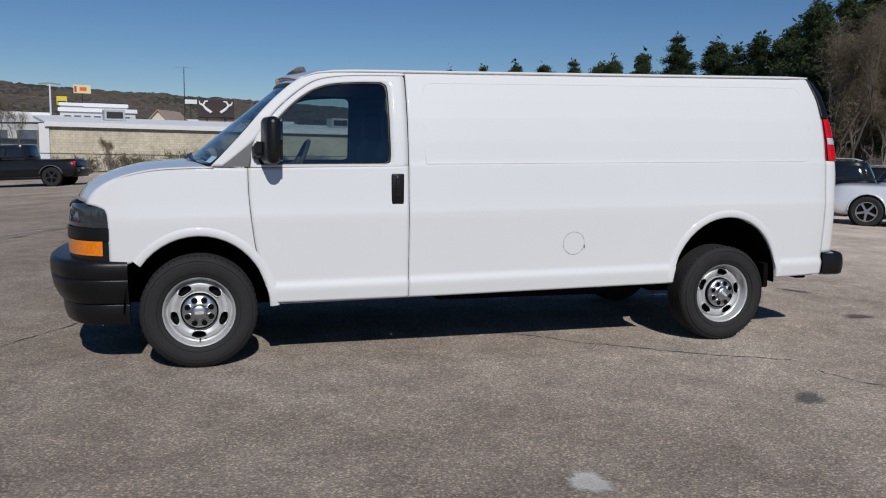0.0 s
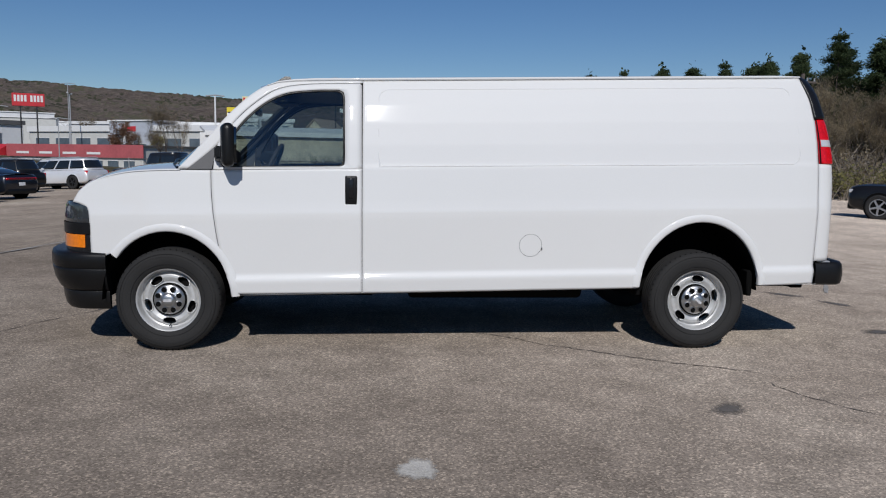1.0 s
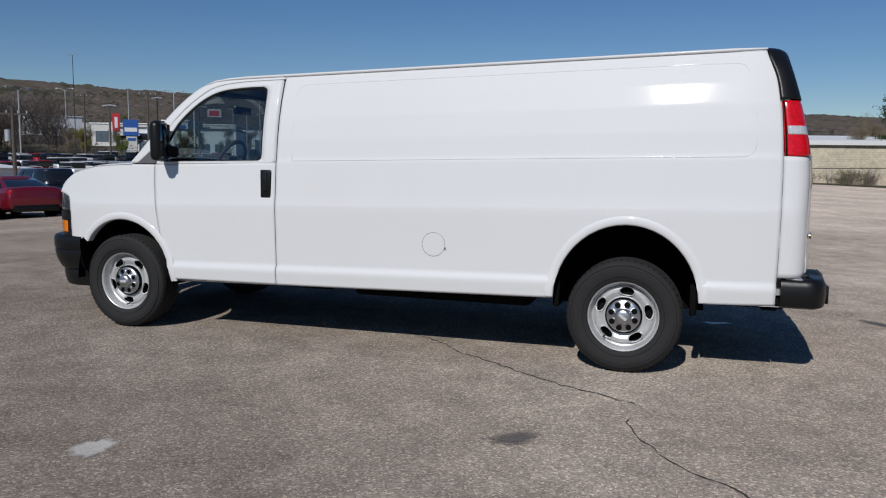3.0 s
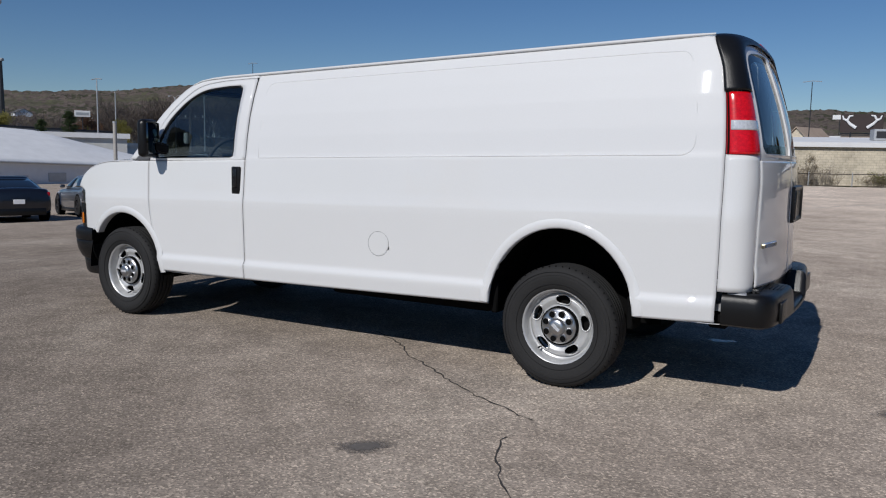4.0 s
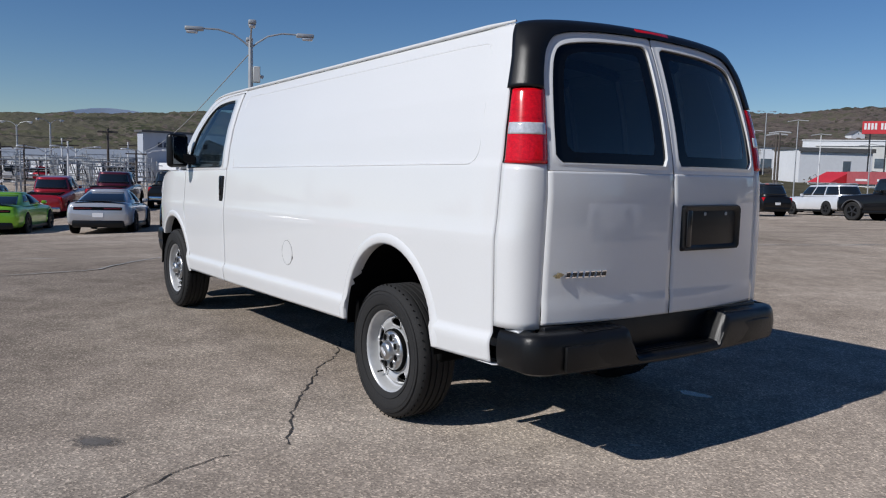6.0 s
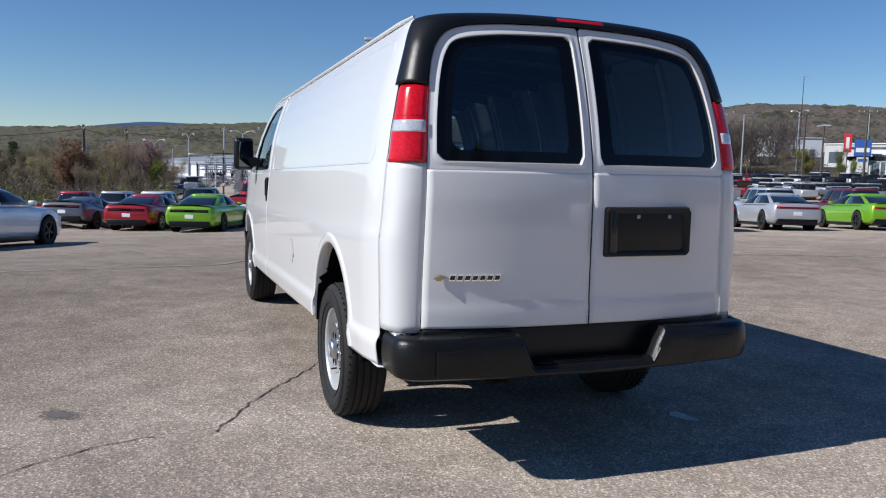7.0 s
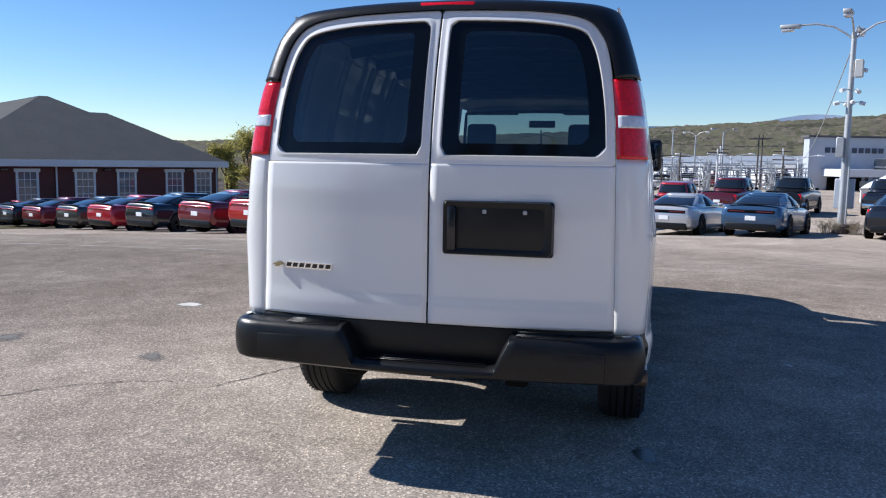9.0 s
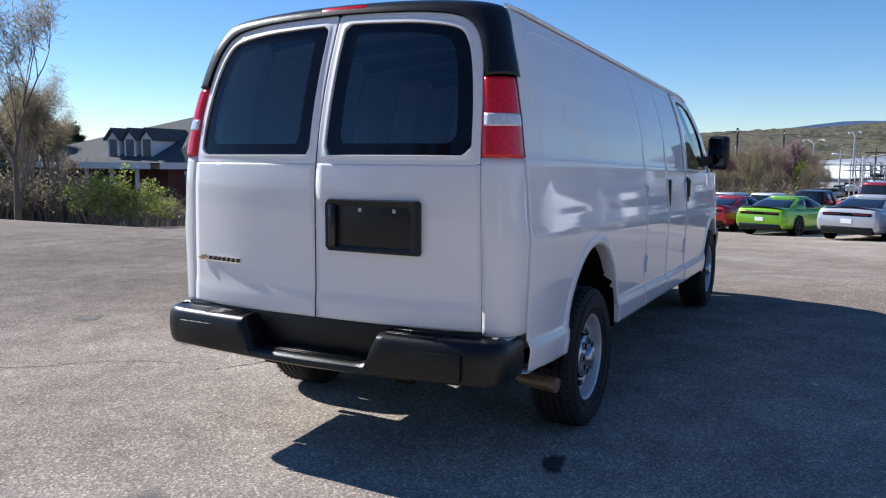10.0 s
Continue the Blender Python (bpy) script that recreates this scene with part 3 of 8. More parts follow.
def arch_lip(name, pts, s):
    """The raised flange round a wheel opening."""
    c = np.mean(np.array(pts), 0)
    prof = [(0.060, -0.001), (0.053, 0.004), (0.038, 0.008), (0.010, 0.008), (0.0, 0.001), (0.004, -0.06)]
    m = len(pts)
    pts = [np.array(p) for p in pts]
    bm = bmesh.new()
    rows = []
    for d, o in prof:
        row = []
        for i, p in enumerate(pts):
            t = pts[min(i + 1, m - 1)] - pts[max(i - 1, 0)]
            nrm = np.array((-t[1], t[0]))
            nrm = nrm / np.linalg.norm(nrm)
            if nrm @ (p - np.array((c[0], 0.4))) < 0:
                nrm = -nrm
            q = p + nrm * d
            row.append(bm.verts.new(on_side(q[0], q[1], s, o)))
        rows.append(row)
    for a, b in zip(rows, rows[1:]):
        for i in range(m - 1):
            q = (a[i], a[i + 1], b[i + 1], b[i])
            bm.faces.new(q if s > 0 else q[::-1])
    return part(name, bm, WHITE, van, smooth=60)


def lined(a, b):
    return [a, b]


for s in (-1, 1):
    # wing
    bottom = [(-0.536, 0.745), (-0.425, 0.73)] + [p for p in FRONT_ARCH if p[1] > 0.42][7:] + [(0.468, 0.435)]
    side_patch("front_wing", coons(bottom, FENDER_TOP, smooth_line([(-0.536, 0.745), (-0.537, 0.90), (-0.540, 1.02), (-0.556, 1.072), (-0.600, 1.098), (-0.66, 1.115)], 8), [(x - 0.004, z) for x, z in DOOR_FRONT], 60, 40), 60, 40, s, WHITE)
    arch_lip("front_arch_lip", [p for p in FRONT_ARCH if p[0] > 0 or p[1] > 0.705], s)
    # front door
    door_bottom = lined((0.48, 0.432), (1.392, 0.432))
    side_patch("front_door_panel", coons(door_bottom, lined((0.322, 1.337), (1.388, 1.337)), [(x + 0.0, z) for x, z in DOOR_FRONT], lined((1.392, 0.432), (1.388, 1.337)), 44, 60), 44, 60, s, WHITE, 0.001)
    outer = DOOR_TOP + [(1.388, 1.337)] + [(1.388 - 0.1066 * k, 1.337) for k in range(1, 11)]
    ring_between("front_door_frame", outer, WINDOW_TOP, 120, lambda x, z, s=s: on_side(x, z, s, 0.001), WHITE, s < 0, thick=0.004)
    centre = (0.92, 1.58)
    inner = [tuple(np.array(centre) + (np.array(p) - np.array(centre)) * 0.955) for p in WINDOW_TOP]
    ring_between("window_rubber", WINDOW_TOP, inner, 120, lambda x, z, s=s: on_side(x, z, s, -0.006), MAT["black_plastic"], s < 0, thick=0.006, rows=2)
    pane = part("side_window", fill_patch([tuple(p) for p in resample(inner + inner[:1], 90)[:-1]], centre, lambda x, z, o, s=s: on_side(x, z, s, o), -0.012, (0, s, 0)), MAT["front_glass"], van, "clear side window")
    pane.visible_shadow = False
    # grey corner trim ahead of the window and the white pillar over it
    tri = [(0.155, 1.342), (0.325, 1.342), (0.355, 1.502)]
    bm = bmesh.new()
    k = [bm.verts.new(on_side(x, z, s, 0.002)) for x, z in tri] + [bm.verts.new(on_side(x, z, s, -0.03)) for x, z in tri]
    bm.faces.new(k[:3])
    for i in range(3):
        bm.faces.new((k[i], k[(i + 1) % 3], k[(i + 1) % 3 + 3], k[i + 3]))
    bmesh.ops.recalc_face_normals(bm, faces=bm.faces[:])
    part("pillar_trim", bm, MAT["grey_plastic"], van, "dark grey plastic corner trim")
    pillar_lo = smooth_line([(0.155, 1.345), (0.357, 1.503), (0.498, 1.689), (0.678, 1.839), (0.819, 1.9035), (1.05, 1.9285), (1.39, 1.9335)], 8)
    pillar_hi = smooth_line([(0.085, 1.345), (0.28, 1.545), (0.455, 1.735), (0.63, 1.88), (0.78, 1.935), (1.05, 1.950), (1.39, 1.953)], 8)
    side_patch("windscreen_pillar", coons(pillar_lo, pillar_hi, [pillar_lo[0], pillar_hi[0]], [pillar_lo[-1], pillar_hi[-1]], 50, 4), 50, 4, s, WHITE)
    # dark trim on the inner faces of the cab
    ring_between("door_inner_trim", outer, WINDOW_TOP, 120, lambda x, z, s=s: on_side(x, z, s, -0.022), MAT["trim_dark"], s > 0)
    side_patch("door_card", coons(lined((0.45, 0.60), (1.39, 0.60)), lined((0.335, 1.34), (1.388, 1.34)), lined((0.45, 0.60), (0.335, 1.34)), lined((1.39, 0.60), (1.388, 1.34)), 12, 10), 12, 10, s, MAT["trim_dark"], -0.06)
    side_patch("pillar_inner_trim", coons(pillar_lo, pillar_hi, [pillar_lo[0], pillar_hi[0]], [pillar_lo[-1], pillar_hi[-1]], 50, 4), 50, 4, s, MAT["trim_dark"], -0.018)
    side_patch("belt_post_trim", coons(lined((1.36, 0.62), (1.56, 0.62)), lined((1.36, 1.93), (1.56, 1.93)), lined((1.36, 0.62), (1.36, 1.93)), lined((1.56, 0.62), (1.56, 1.93)), 6, 16), 6, 16, s, MAT["trim_dark"], -0.020)
    # cargo side
    bottom = [(1.398, 0.432), (1.6, 0.43)] + [(x, 0.43) for x in np.linspace(1.8, 3.47, 14)] + REAR_ARCH + [(4.41, 0.432), (4.845, 0.44)]
    edge_top = 1.952
    rear_edge = smooth_line([(4.845, 0.44), (4.850, 0.9), (4.848, 1.30), (4.840, 1.48), (4.822, 1.66), (4.793, 1.82), (4.728, edge_top)], 8)
    if s < 0:
        side_patch("cargo_side_panel", coons(bottom, lined((1.394, edge_top), (4.728, edge_top)), lined((1.3955, 0.432), (1.3915, edge_top)), rear_edge, 190, 110), 190, 110, s, WHITE)
    else:
        for name, x0, x1 in (("cargo_door_front", 1.398, 2.115), ("cargo_door_rear", 2.121, 2.80)):
            side_patch(name, coons(lined((x0, 0.432), (x1, 0.432)), lined((x0, edge_top), (x1, edge_top)), lined((x0, 0.432), (x0, edge_top)), lined((x1, 0.432), (x1, edge_top)), 24, 110), 24, 110, s, WHITE)
        bottom = [(2.806, 0.432)] + [p for p in bottom if p[0] > 2.85]
        side_patch("cargo_side_panel", coons(bottom, lined((2.806, edge_top), (4.728, edge_top)), lined((2.806, 0.432), (2.806, edge_top)), rear_edge, 120, 110), 120, 110, s, WHITE)
    arch_lip("rear_arch_lip", REAR_ARCH, s)
    # pressed outline of the upper panel
    lip = [(1.52, 1.352)] + [(x, 1.352) for x in np.linspace(1.8, 4.5, 14)] + arc(4.62, 1.43, 0.07, 0.078, -90, 0, 6) + [(4.682, 1.6)] + arc(4.57, 1.82, 0.06, 0.06, 20, 90, 6) + [(x, 1.885) for x in np.linspace(4.4, 1.8, 12)] + arc(1.58, 1.82, 0.07, 0.065, 90, 180, 6) + [(1.51, 1.60), (1.51, 1.42)]
    bm = bmesh.new()
    add_tube(bm, [on_side(x, z, s, -0.003) for x, z in lip + lip[:1]], 0.0055, 6)
    part("panel_bead", bm, WHITE, van, smooth=80)
    # drip rail along the roof
    rail = [on_side(x, z, s, 0.004) for x, z in [(0.70, 1.915), (0.78, 1.940), (0.90, 1.952), (1.05, 1.957)]] + [on_side(x, 1.960, s, 0.006) for x in np.linspace(1.4, 4.735, 18)]
    bm = bmesh.new()
    add_tube(bm, rail, [0.003, 0.006, 0.009] + [0.011] * (len(rail) - 4) + [0.006], 8)
    part("drip_rail", bm, WHITE, van, smooth=80)
    # wheel housings
    for cx in (0.0, 3.937):
        bm = bmesh.new()
        add_grid(bm, lambda u, v, cx=cx, s=s: Vector((cx + 0.462 * math.cos(math.pi * u), s * (0.95 - 0.5 * v), (0.40 + 0.020 * (cx - 1.4)) + 0.535 * math.sin(math.pi * u))), 20, 2)
        add_grid(bm, lambda u, v, cx=cx, s=s: Vector((cx + 0.50 * v * math.cos(math.pi * u), s * 0.45, 0.36 + 0.72 * v * math.sin(math.pi * u))), 20, 2)
        part("wheel_housing", bm, MAT["liner"], van, "black wheel housing")
    # sill under the body
    part("sill", sheet(lambda u, v, s=s: Vector((0.47 + 3.0 * u, s * (0.955 - 0.13 * v), lift(0.47 + 3.0 * u, 0.433 - 0.03 * v))), 8, 2), WHITE, van, thick=0.003)
    part("rear_sill", sheet(lambda u, v, s=s: Vector((4.40 + 0.47 * u, s * (0.95 - 0.13 * v), lift(4.40 + 0.47 * u, 0.435 - 0.02 * v))), 4, 2), WHITE, van, thick=0.003)
    # door handle
    bm = bmesh.new()
    hy = half_width(1.315, 1.18)
    add_box(bm, 1.268, 1.356, s * hy - 0.012, s * hy + 0.010, 1.075, 1.285, 0.010, 3)
    handle = part("door_handle", bm, MAT["black_plastic"], van, "black plastic door handle")
    part("grip", box(1.294, 1.330, s * (hy + 0.012) - 0.010, s * (hy + 0.012) + 0.010, 1.125, 1.270, 0.009, 3), MAT["gloss_black"], handle)
    bm = bmesh.new()
    add_spin(bm, [(0.0, 0.012), (0.011, 0.012), (0.012, 0.0)], 16, "y", (1.313, s * (hy + 0.002) if s > 0 else s * (hy + 0.014), 1.098))
    part("key_lock", bm, MAT["chrome"], handle)
    # mirror
    mm = pose(0.462, s * 1.062, 1.49, 0, 0, -s * 15)
    bm = box(-0.048, 0.042, -0.095, 0.098, -0.152, 0.152, 0.042, 4)
    bmesh.ops.transform(bm, matrix=mm, verts=bm.verts)
    mirror = part("door_mirror", bm, MAT["black_plastic"], van, "black plastic door mirror")
    bm = box(0.040, 0.046, -0.072, 0.074, -0.126, 0.126, 0.012, 2)
    bmesh.ops.transform(bm, matrix=mm, verts=bm.verts)
    part("mirror_glass", bm, MAT["mirror"], mirror)
    bm = bmesh.new()
    add_loft(bm, [[Vector((x, s * y, z)) for x, z in ((0.36 - w * 0.02, zc - 0.045), (0.50 + w * 0.03, zc - 0.045), (0.50 + w * 0.03, zc + 0.04), (0.36 - w * 0.02, zc + 0.05))] for y, zc, w in ((0.91, 1.41, 1.0), (0.95, 1.415, 0.5), (0.985, 1.42, 0.2), (1.03, 1.44, 0.0))])
    bmesh.ops.bevel(bm, geom=bm.edges[:], offset=0.012, segments=2, affect="EDGES")
    part("mirror_arm", bm, MAT["black_plastic"], mirror)
    # tail corner: white post, lamp, black cap
    def corner(u, z, s=s, out=0.0):
        zb = z - 0.070
        x0 = float(np.interp(zb, [p[1] for p in rear_edge], [p[0] for p in rear_edge])) + 0.0028
        y0 = half_width(min(x0, 4.88), min(zb, 1.95))
        y1 = float(np.interp(z, [0.70, 1.40, 1.65, 1.80, 1.95, 2.03], [0.800, 0.782, 0.764, 0.742, 0.69, 0.60]))
        x1 = rear_x(y1, z)
        cx, cy = x1 - 0.006, y0 + 0.004
        a, b, c = (1 - u) ** 2, 2 * u * (1 - u), u * u
        px, py = a * x0 + b * cx + c * x1, a * y0 + b * cy + c * y1
        nrm = Vector((y0 - y1, x1 - x0)).normalized()
        return Vector((px + out * 0.6, s * (py + out * 0.6), z))
    part("corner_post", sheet(lambda u, v: corner(u, 0.680 + v * 0.742), 12, 24, flip=s > 0), WHITE, van, thick=0.004)
    lamp = part("tail_lamp", sheet(lambda u, v: corner(u, 1.425 + v * 0.333, out=0.012 * min(1, 8 * min(u, 1 - u) + 0.3)), 14, 24, flip=s > 0), MAT["red_lens"], van, "red and clear tail lamp", 60, 0.01)
    part("reversing_lens", sheet(lambda u, v: corner(0.06 + 0.92 * u, 1.553 + v * 0.052, out=0.0145), 10, 6, flip=s > 0), MAT["clear_lens"], lamp, "clear reversing lens", 60, 0.004)
    part("lamp_edge", sheet(lambda u, v: corner(0.04 * u, 1.425 + v * 0.333, out=0.013), 2, 10, flip=s > 0), MAT["dark_gap"], lamp)
    for z0, z1 in ((1.442, 1.538), (1.624, 1.742)):
        part("lamp_reflector", sheet(lambda u, v: corner(0.20 + 0.70 * u, z0 + (z1 - z0) * v, out=0.0142), 8, 5, flip=s > 0), MAT["red_lens"], lamp)
    # bracket between bumper and post
    part("bumper_bracket", box(4.90, 5.00, s * 0.87 - 0.04, s * 0.87 + 0.04, 0.642, 0.678, 0.006, 1), MAT["galv"], van, "galvanised bumper bracket")

# black cap round the top of the tail
def tail_cap(u, v):
    """u runs from the left lamp over the roof to the right lamp, v from the body seam to the doors."""
    s = -1 if u < 0.5 else 1
    w = 1 - abs(u - 0.5) * 2
    outer = smooth_line([(4.815, 0.866, 1.760), (4.790, 0.826, 1.90), (4.742, 0.781, 2.03), (4.728, 0.735, 2.076), (4.722, 0.59, 2.100), (4.712, 0.30, 2.119), (4.71, 0.0, 2.124)], 8)
    inner = smooth_line([(0.768, 1.760), (0.745, 1.86), (0.703, 1.96), (0.62, 2.030), (0.44, 2.060), (0.2, 2.072), (0.0, 2.076)], 8)
    a = resample(outer, 60)[round(w * 60)]
    b = resample(inner, 60)[round(w * 60)]
    A = Vector((a[0], s * a[1], a[2]))
    B = on_rear(s * b[0], b[1], 0.012)
    top = min(1.0, max(0.0, (a[2] - 1.95) / 0.11))
    c = Vector((B.x - 0.01, A.y * 0.985, A.z + 0.012)) * (1 - top) + Vector((B.x - 0.02, (A.y + B.y) / 2, A.z + 0.010)) * top
    if v > 0.93:
        return B + Vector((-0.05, 0, 0))
    v /= 0.92
    v = min(v, 1.0)
    return A * (1 - v) ** 2 + c * 2 * v * (1 - v) + B * v * v


cap = part("tail_cap", sheet(tail_cap, 120, 12), MAT["black_plastic"], van, "black plastic cap round the tail top", 60, 0.006)
bm = bmesh.new()
add_box(bm, -0.010, 0.010, -0.125, 0.125, -0.016, 0.016, 0.006, 2, Matrix.Translation((rear_x(0, 2.09) + 0.004, 0.02, 2.092)) @ pose(0, 0, 0, 0, -32, 0))
part("brake_lamp", bm, MAT["red_lens"], cap, "red high brake lamp")

# rear doors
for s in (-1, 1):
    door = [(0.004, 0.698), (0.20, 0.698), (0.50, 0.698), (0.798, 0.698), (0.793, 1.0), (0.781, 1.38)]
    edge = smooth_line([(0.780, 1.38), (0.764, 1.65), (0.740, 1.84), (0.700, 1.955), (0.62, 2.023), (0.44, 2.054), (0.2, 2.066), (0.004, 2.070)], 6)
    win = [(0.065, 1.432), (0.70, 1.432)] + smooth_line([(0.735, 1.47), (0.726, 1.62), (0.700, 1.79), (0.662, 1.912), (0.60, 1.973), (0.42, 2.004), (0.2, 2.017)], 6) + [(0.08, 2.020), (0.050, 2.002), (0.046, 1.97), (0.045, 1.47)]

    def low(u, v, s=s):
        y = 0.004 + u * (float(np.interp(v, [0, 0.4, 1], [0.798, 0.792, 0.780])) - 0.004)
        z = 0.698 + v * 0.695
        dent = 0.006 * step01(0.832, 0.758, z)
        return on_rear(s * y, z, dent)
    rd = part("rear_door", sheet(low, 24, 60, flip=s < 0), WHITE, van, "white rear door", 50, 0.004)
    outer = [(0.004, 1.393), (0.3, 1.393), (0.6, 1.393)] + [(0.779, 1.393)] + edge[3:] + [(0.004, 1.8), (0.004, 1.6)]
    a, b = resample(outer + outer[:1], 120), resample(win + win[:1], 120)
    # align the start of both loops
    def fr(u, v, s=s, a=a, b=b):
        i = round(u * 120) % 120
        y, z = a[i] * (1 - v) + b[i] * v
        return on_rear(s * y, z, 0.0045 * step01(0.45, 0.85, v) - 0.0115 * (v == 1))
    part("door_window_frame", sheet(fr, 120, 10, flip=s < 0, wrap=True), WHITE, rd, smooth=50, thick=0.004)
    c = (0.39, 1.74)
    inner = [tuple(np.array(c) + (np.array(p) - np.array(c)) * np.array((0.80, 0.84))) for p in win]
    b2 = resample(inner + inner[:1], 120)

    def fb(u, v, s=s, b=b, b2=b2):
        i = round(u * 120) % 120
        y, z = b[i] * (1 - v) + b2[i] * v
        return on_rear(s * y, z, -0.008)
    part("window_border", sheet(fb, 120, 2, flip=s < 0, wrap=True), MAT["frit"], rd, "black glass border")
    pane = part("rear_window", fill_patch([tuple(p) for p in b2[:-1]], c, lambda y, z, o, s=s: on_rear(s * y, z, o), -0.009, (1, 0, 0)), MAT["dark_glass"], rd, "dark tinted rear window")
    pane.visible_shadow = False
    if s > 0:
        # plate recess
        part("plate_panel", box(5.062, 5.092, 0.062, 0.540, 1.005, 1.240, 0.014, 3), MAT["black_plastic"], rd, "black plate recess")
        part("plate_frame", loft([[Vector((x, 0.301 + sy * w, 1.1225 + sz * h)) for sy, sz in ((-1, -0.85), (-0.93, -1), (0.93, -1), (1, -0.85), (1, 0.85), (0.93, 1), (-0.93, 1), (-1, 0.85))] for x, w, h in ((5.080, 0.238, 0.117), (5.104, 0.232, 0.112), (5.104, 0.214, 0.098), (5.086, 0.190, 0.082))], caps=False), MAT["black_plastic"], rd)
        part("latch_handle", box(5.085, 5.112, 0.085, 0.125, 1.025, 1.215, 0.01, 2), MAT["gloss_black"], rd)
        for y in (0.245, 0.418):
            part("plate_screw", box(5.088, 5.096, y - 0.009, y + 0.009, 1.185, 1.203, 0.003, 1), MAT["galv"], rd)
        part("lock", box(5.088, 5.098, 0.095, 0.120, 1.032, 1.048, 0.003, 1), MAT["chrome"], rd)
    else:
        # badge: a gold emblem and slanted chrome strokes
        bm = bmesh.new()
        emb = [(-0.752, 0.944), (-0.737, 0.954), (-0.727, 0.954), (-0.725, 0.960), (-0.706, 0.960), (-0.708, 0.954), (-0.690, 0.954), (-0.705, 0.943), (-0.716, 0.943), (-0.718, 0.936), (-0.737, 0.936), (-0.735, 0.944)]
        mt = Matrix(((0, 0, 1, 0), (1, 0, 0, 0), (0, 1, 0, 0), (0, 0, 0, 1)))
        add_prism(bm, [(y, z - 0.025) for y, z in emb], 0.012, Matrix.Translation((rear_x(-0.71, 0.95) + 0.001, 0, 0)) @ mt)
        badge = part("badge", bm, MAT["gold"], rd, "gold and chrome model badge")
        for k in range(7):
            y0 = -0.684 + 0.0335 * k
            at = rear_x(y0, 0.948) + 0.001
            slab = [(y0, 0.909), (y0 + 0.030, 0.909), (y0 + 0.037, 0.938), (y0 + 0.007, 0.938)]
            bm = bmesh.new()
            add_prism(bm, slab, 0.007, Matrix.Translation((at, 0, 0)) @ mt)
            stroke = part("badge_stroke", bm, MAT["chrome"], badge)
            c0 = (sum(p[0] for p in slab) / 4, 0.9235)
            bm = bmesh.new()
            add_prism(bm, [(c0[0] + (y - c0[0]) * 0.72, c0[1] + (z - c0[1]) * 0.62) for y, z in slab], 0.004, Matrix.Translation((at + 0.006, 0, 0)) @ mt)
            part("stroke_inlay", bm, MAT["gloss_black"], stroke)

# roof
def roof(u, v):
    x = 0.66 + u * 4.06
    y = (v * 2 - 1)
    zr = lift(x, 1.952)
    drop = 0.055 * max(0.0, (0.95 - x) / 0.29) ** 2
    crown = 0.052 * (1 - abs(y) ** 2.4)
    rib = 0.004 * math.sin(y * 22) * (abs(y) < 0.75) * (0.9 < x < 4.6)
    yw = np.interp(x, [0.66, 0.8, 1.0, 4.72], [0.70, 0.748, 0.770, 0.764])
    return Vector((x - 0.10 * (1 - y * y) * max(0.0, (1.2 - x) / 0.54), y * yw, zr - drop + crown))


part("roof", sheet(roof, 60, 60), WHITE, van, "white ribbed roof", 60, 0.004)
# windscreen and bonnet
def screen(u, v):
    y = (u * 2 - 1)
    bow = 1 - y * y
    x = 0.085 + (0.66 - 0.085) * v - 0.20 * bow * (1 - v) - 0.10 * bow * v
    hw = 0.885 + (0.735 - 0.885) * v
    z = 1.318 + (1.885 - 1.318) * v + 0.030 * bow
    return Vector((x, y * hw, z - 0.015))


part("windscreen", sheet(screen, 24, 16, flip=True), MAT["front_glass"], van, "clear raked windscreen", 80).visible_shadow = False
part("roof_header", sheet(lambda u, v: screen(u, 1) * (1 - v) + roof(0.012, u) * v + Vector((0, 0, 0.012 * math.sin(math.pi * v))), 24, 4), WHITE, van, smooth=60, thick=0.004)
part("windscreen_seal", tube([screen(0, v / 8) + Vector((0, 0, 0.002)) for v in range(9)] + [screen(u / 12, 1) for u in range(1, 13)] + [screen(1, 1 - v / 8) for v in range(1, 9)], 0.016, 8), MAT["black_plastic"], van)


def bonnet(u, v):
    """u across, v from the nose to the cowl."""
    t = resample(FENDER_TOP, 30)[round(v * 24)]
    y = (u * 2 - 1)
    x, z = t
    nose = 0.17 * (1 - y * y) * (1 - v) + 0.10 * (1 - y * y) * v
    return Vector((x - nose, y * half_width(x, 1.2) * 0.995, lift(x, z) + 0.055 * (1 - abs(y) ** 2.2) * (0.3 + 0.7 * v)))


part("bonnet", sheet(bonnet, 30, 24, flip=True), WHITE, van, "white bonnet", 60, 0.004)
part("cowl", sheet(lambda u, v: Vector((0.07 - 0.20 * (1 - (u * 2 - 1) ** 2) + 0.02 * v, (u * 2 - 1) * 0.90, 1.318 - 0.02 * v + 0.03 * (1 - (u * 2 - 1) ** 2))), 20, 2), MAT["black_plastic"], van, "black wiper cowl", thick=0.02)
for y0, y1 in ((-0.62, 0.05), (0.05, 0.70)):
    part("wiper", tube([screen(0.5 + y0 / 1.8, 0.02) + Vector((-0.01, 0, 0.015)), screen(0.5 + (y0 + y1) / 3.6, 0.05) + Vector((-0.02, 0, 0.02)), screen(0.5 + y1 / 1.8, 0.09) + Vector((-0.01, 0, 0.012))], 0.009, 6), MAT["black_plastic"], van)
part("sticker", sheet(lambda u, v: screen(0.035 + 0.05 * u, 0.05 + 0.07 * v) + Vector((-0.003, 0, 0.004)), 2, 2), MAT["paper"], van, "pale blue windscreen sticker")
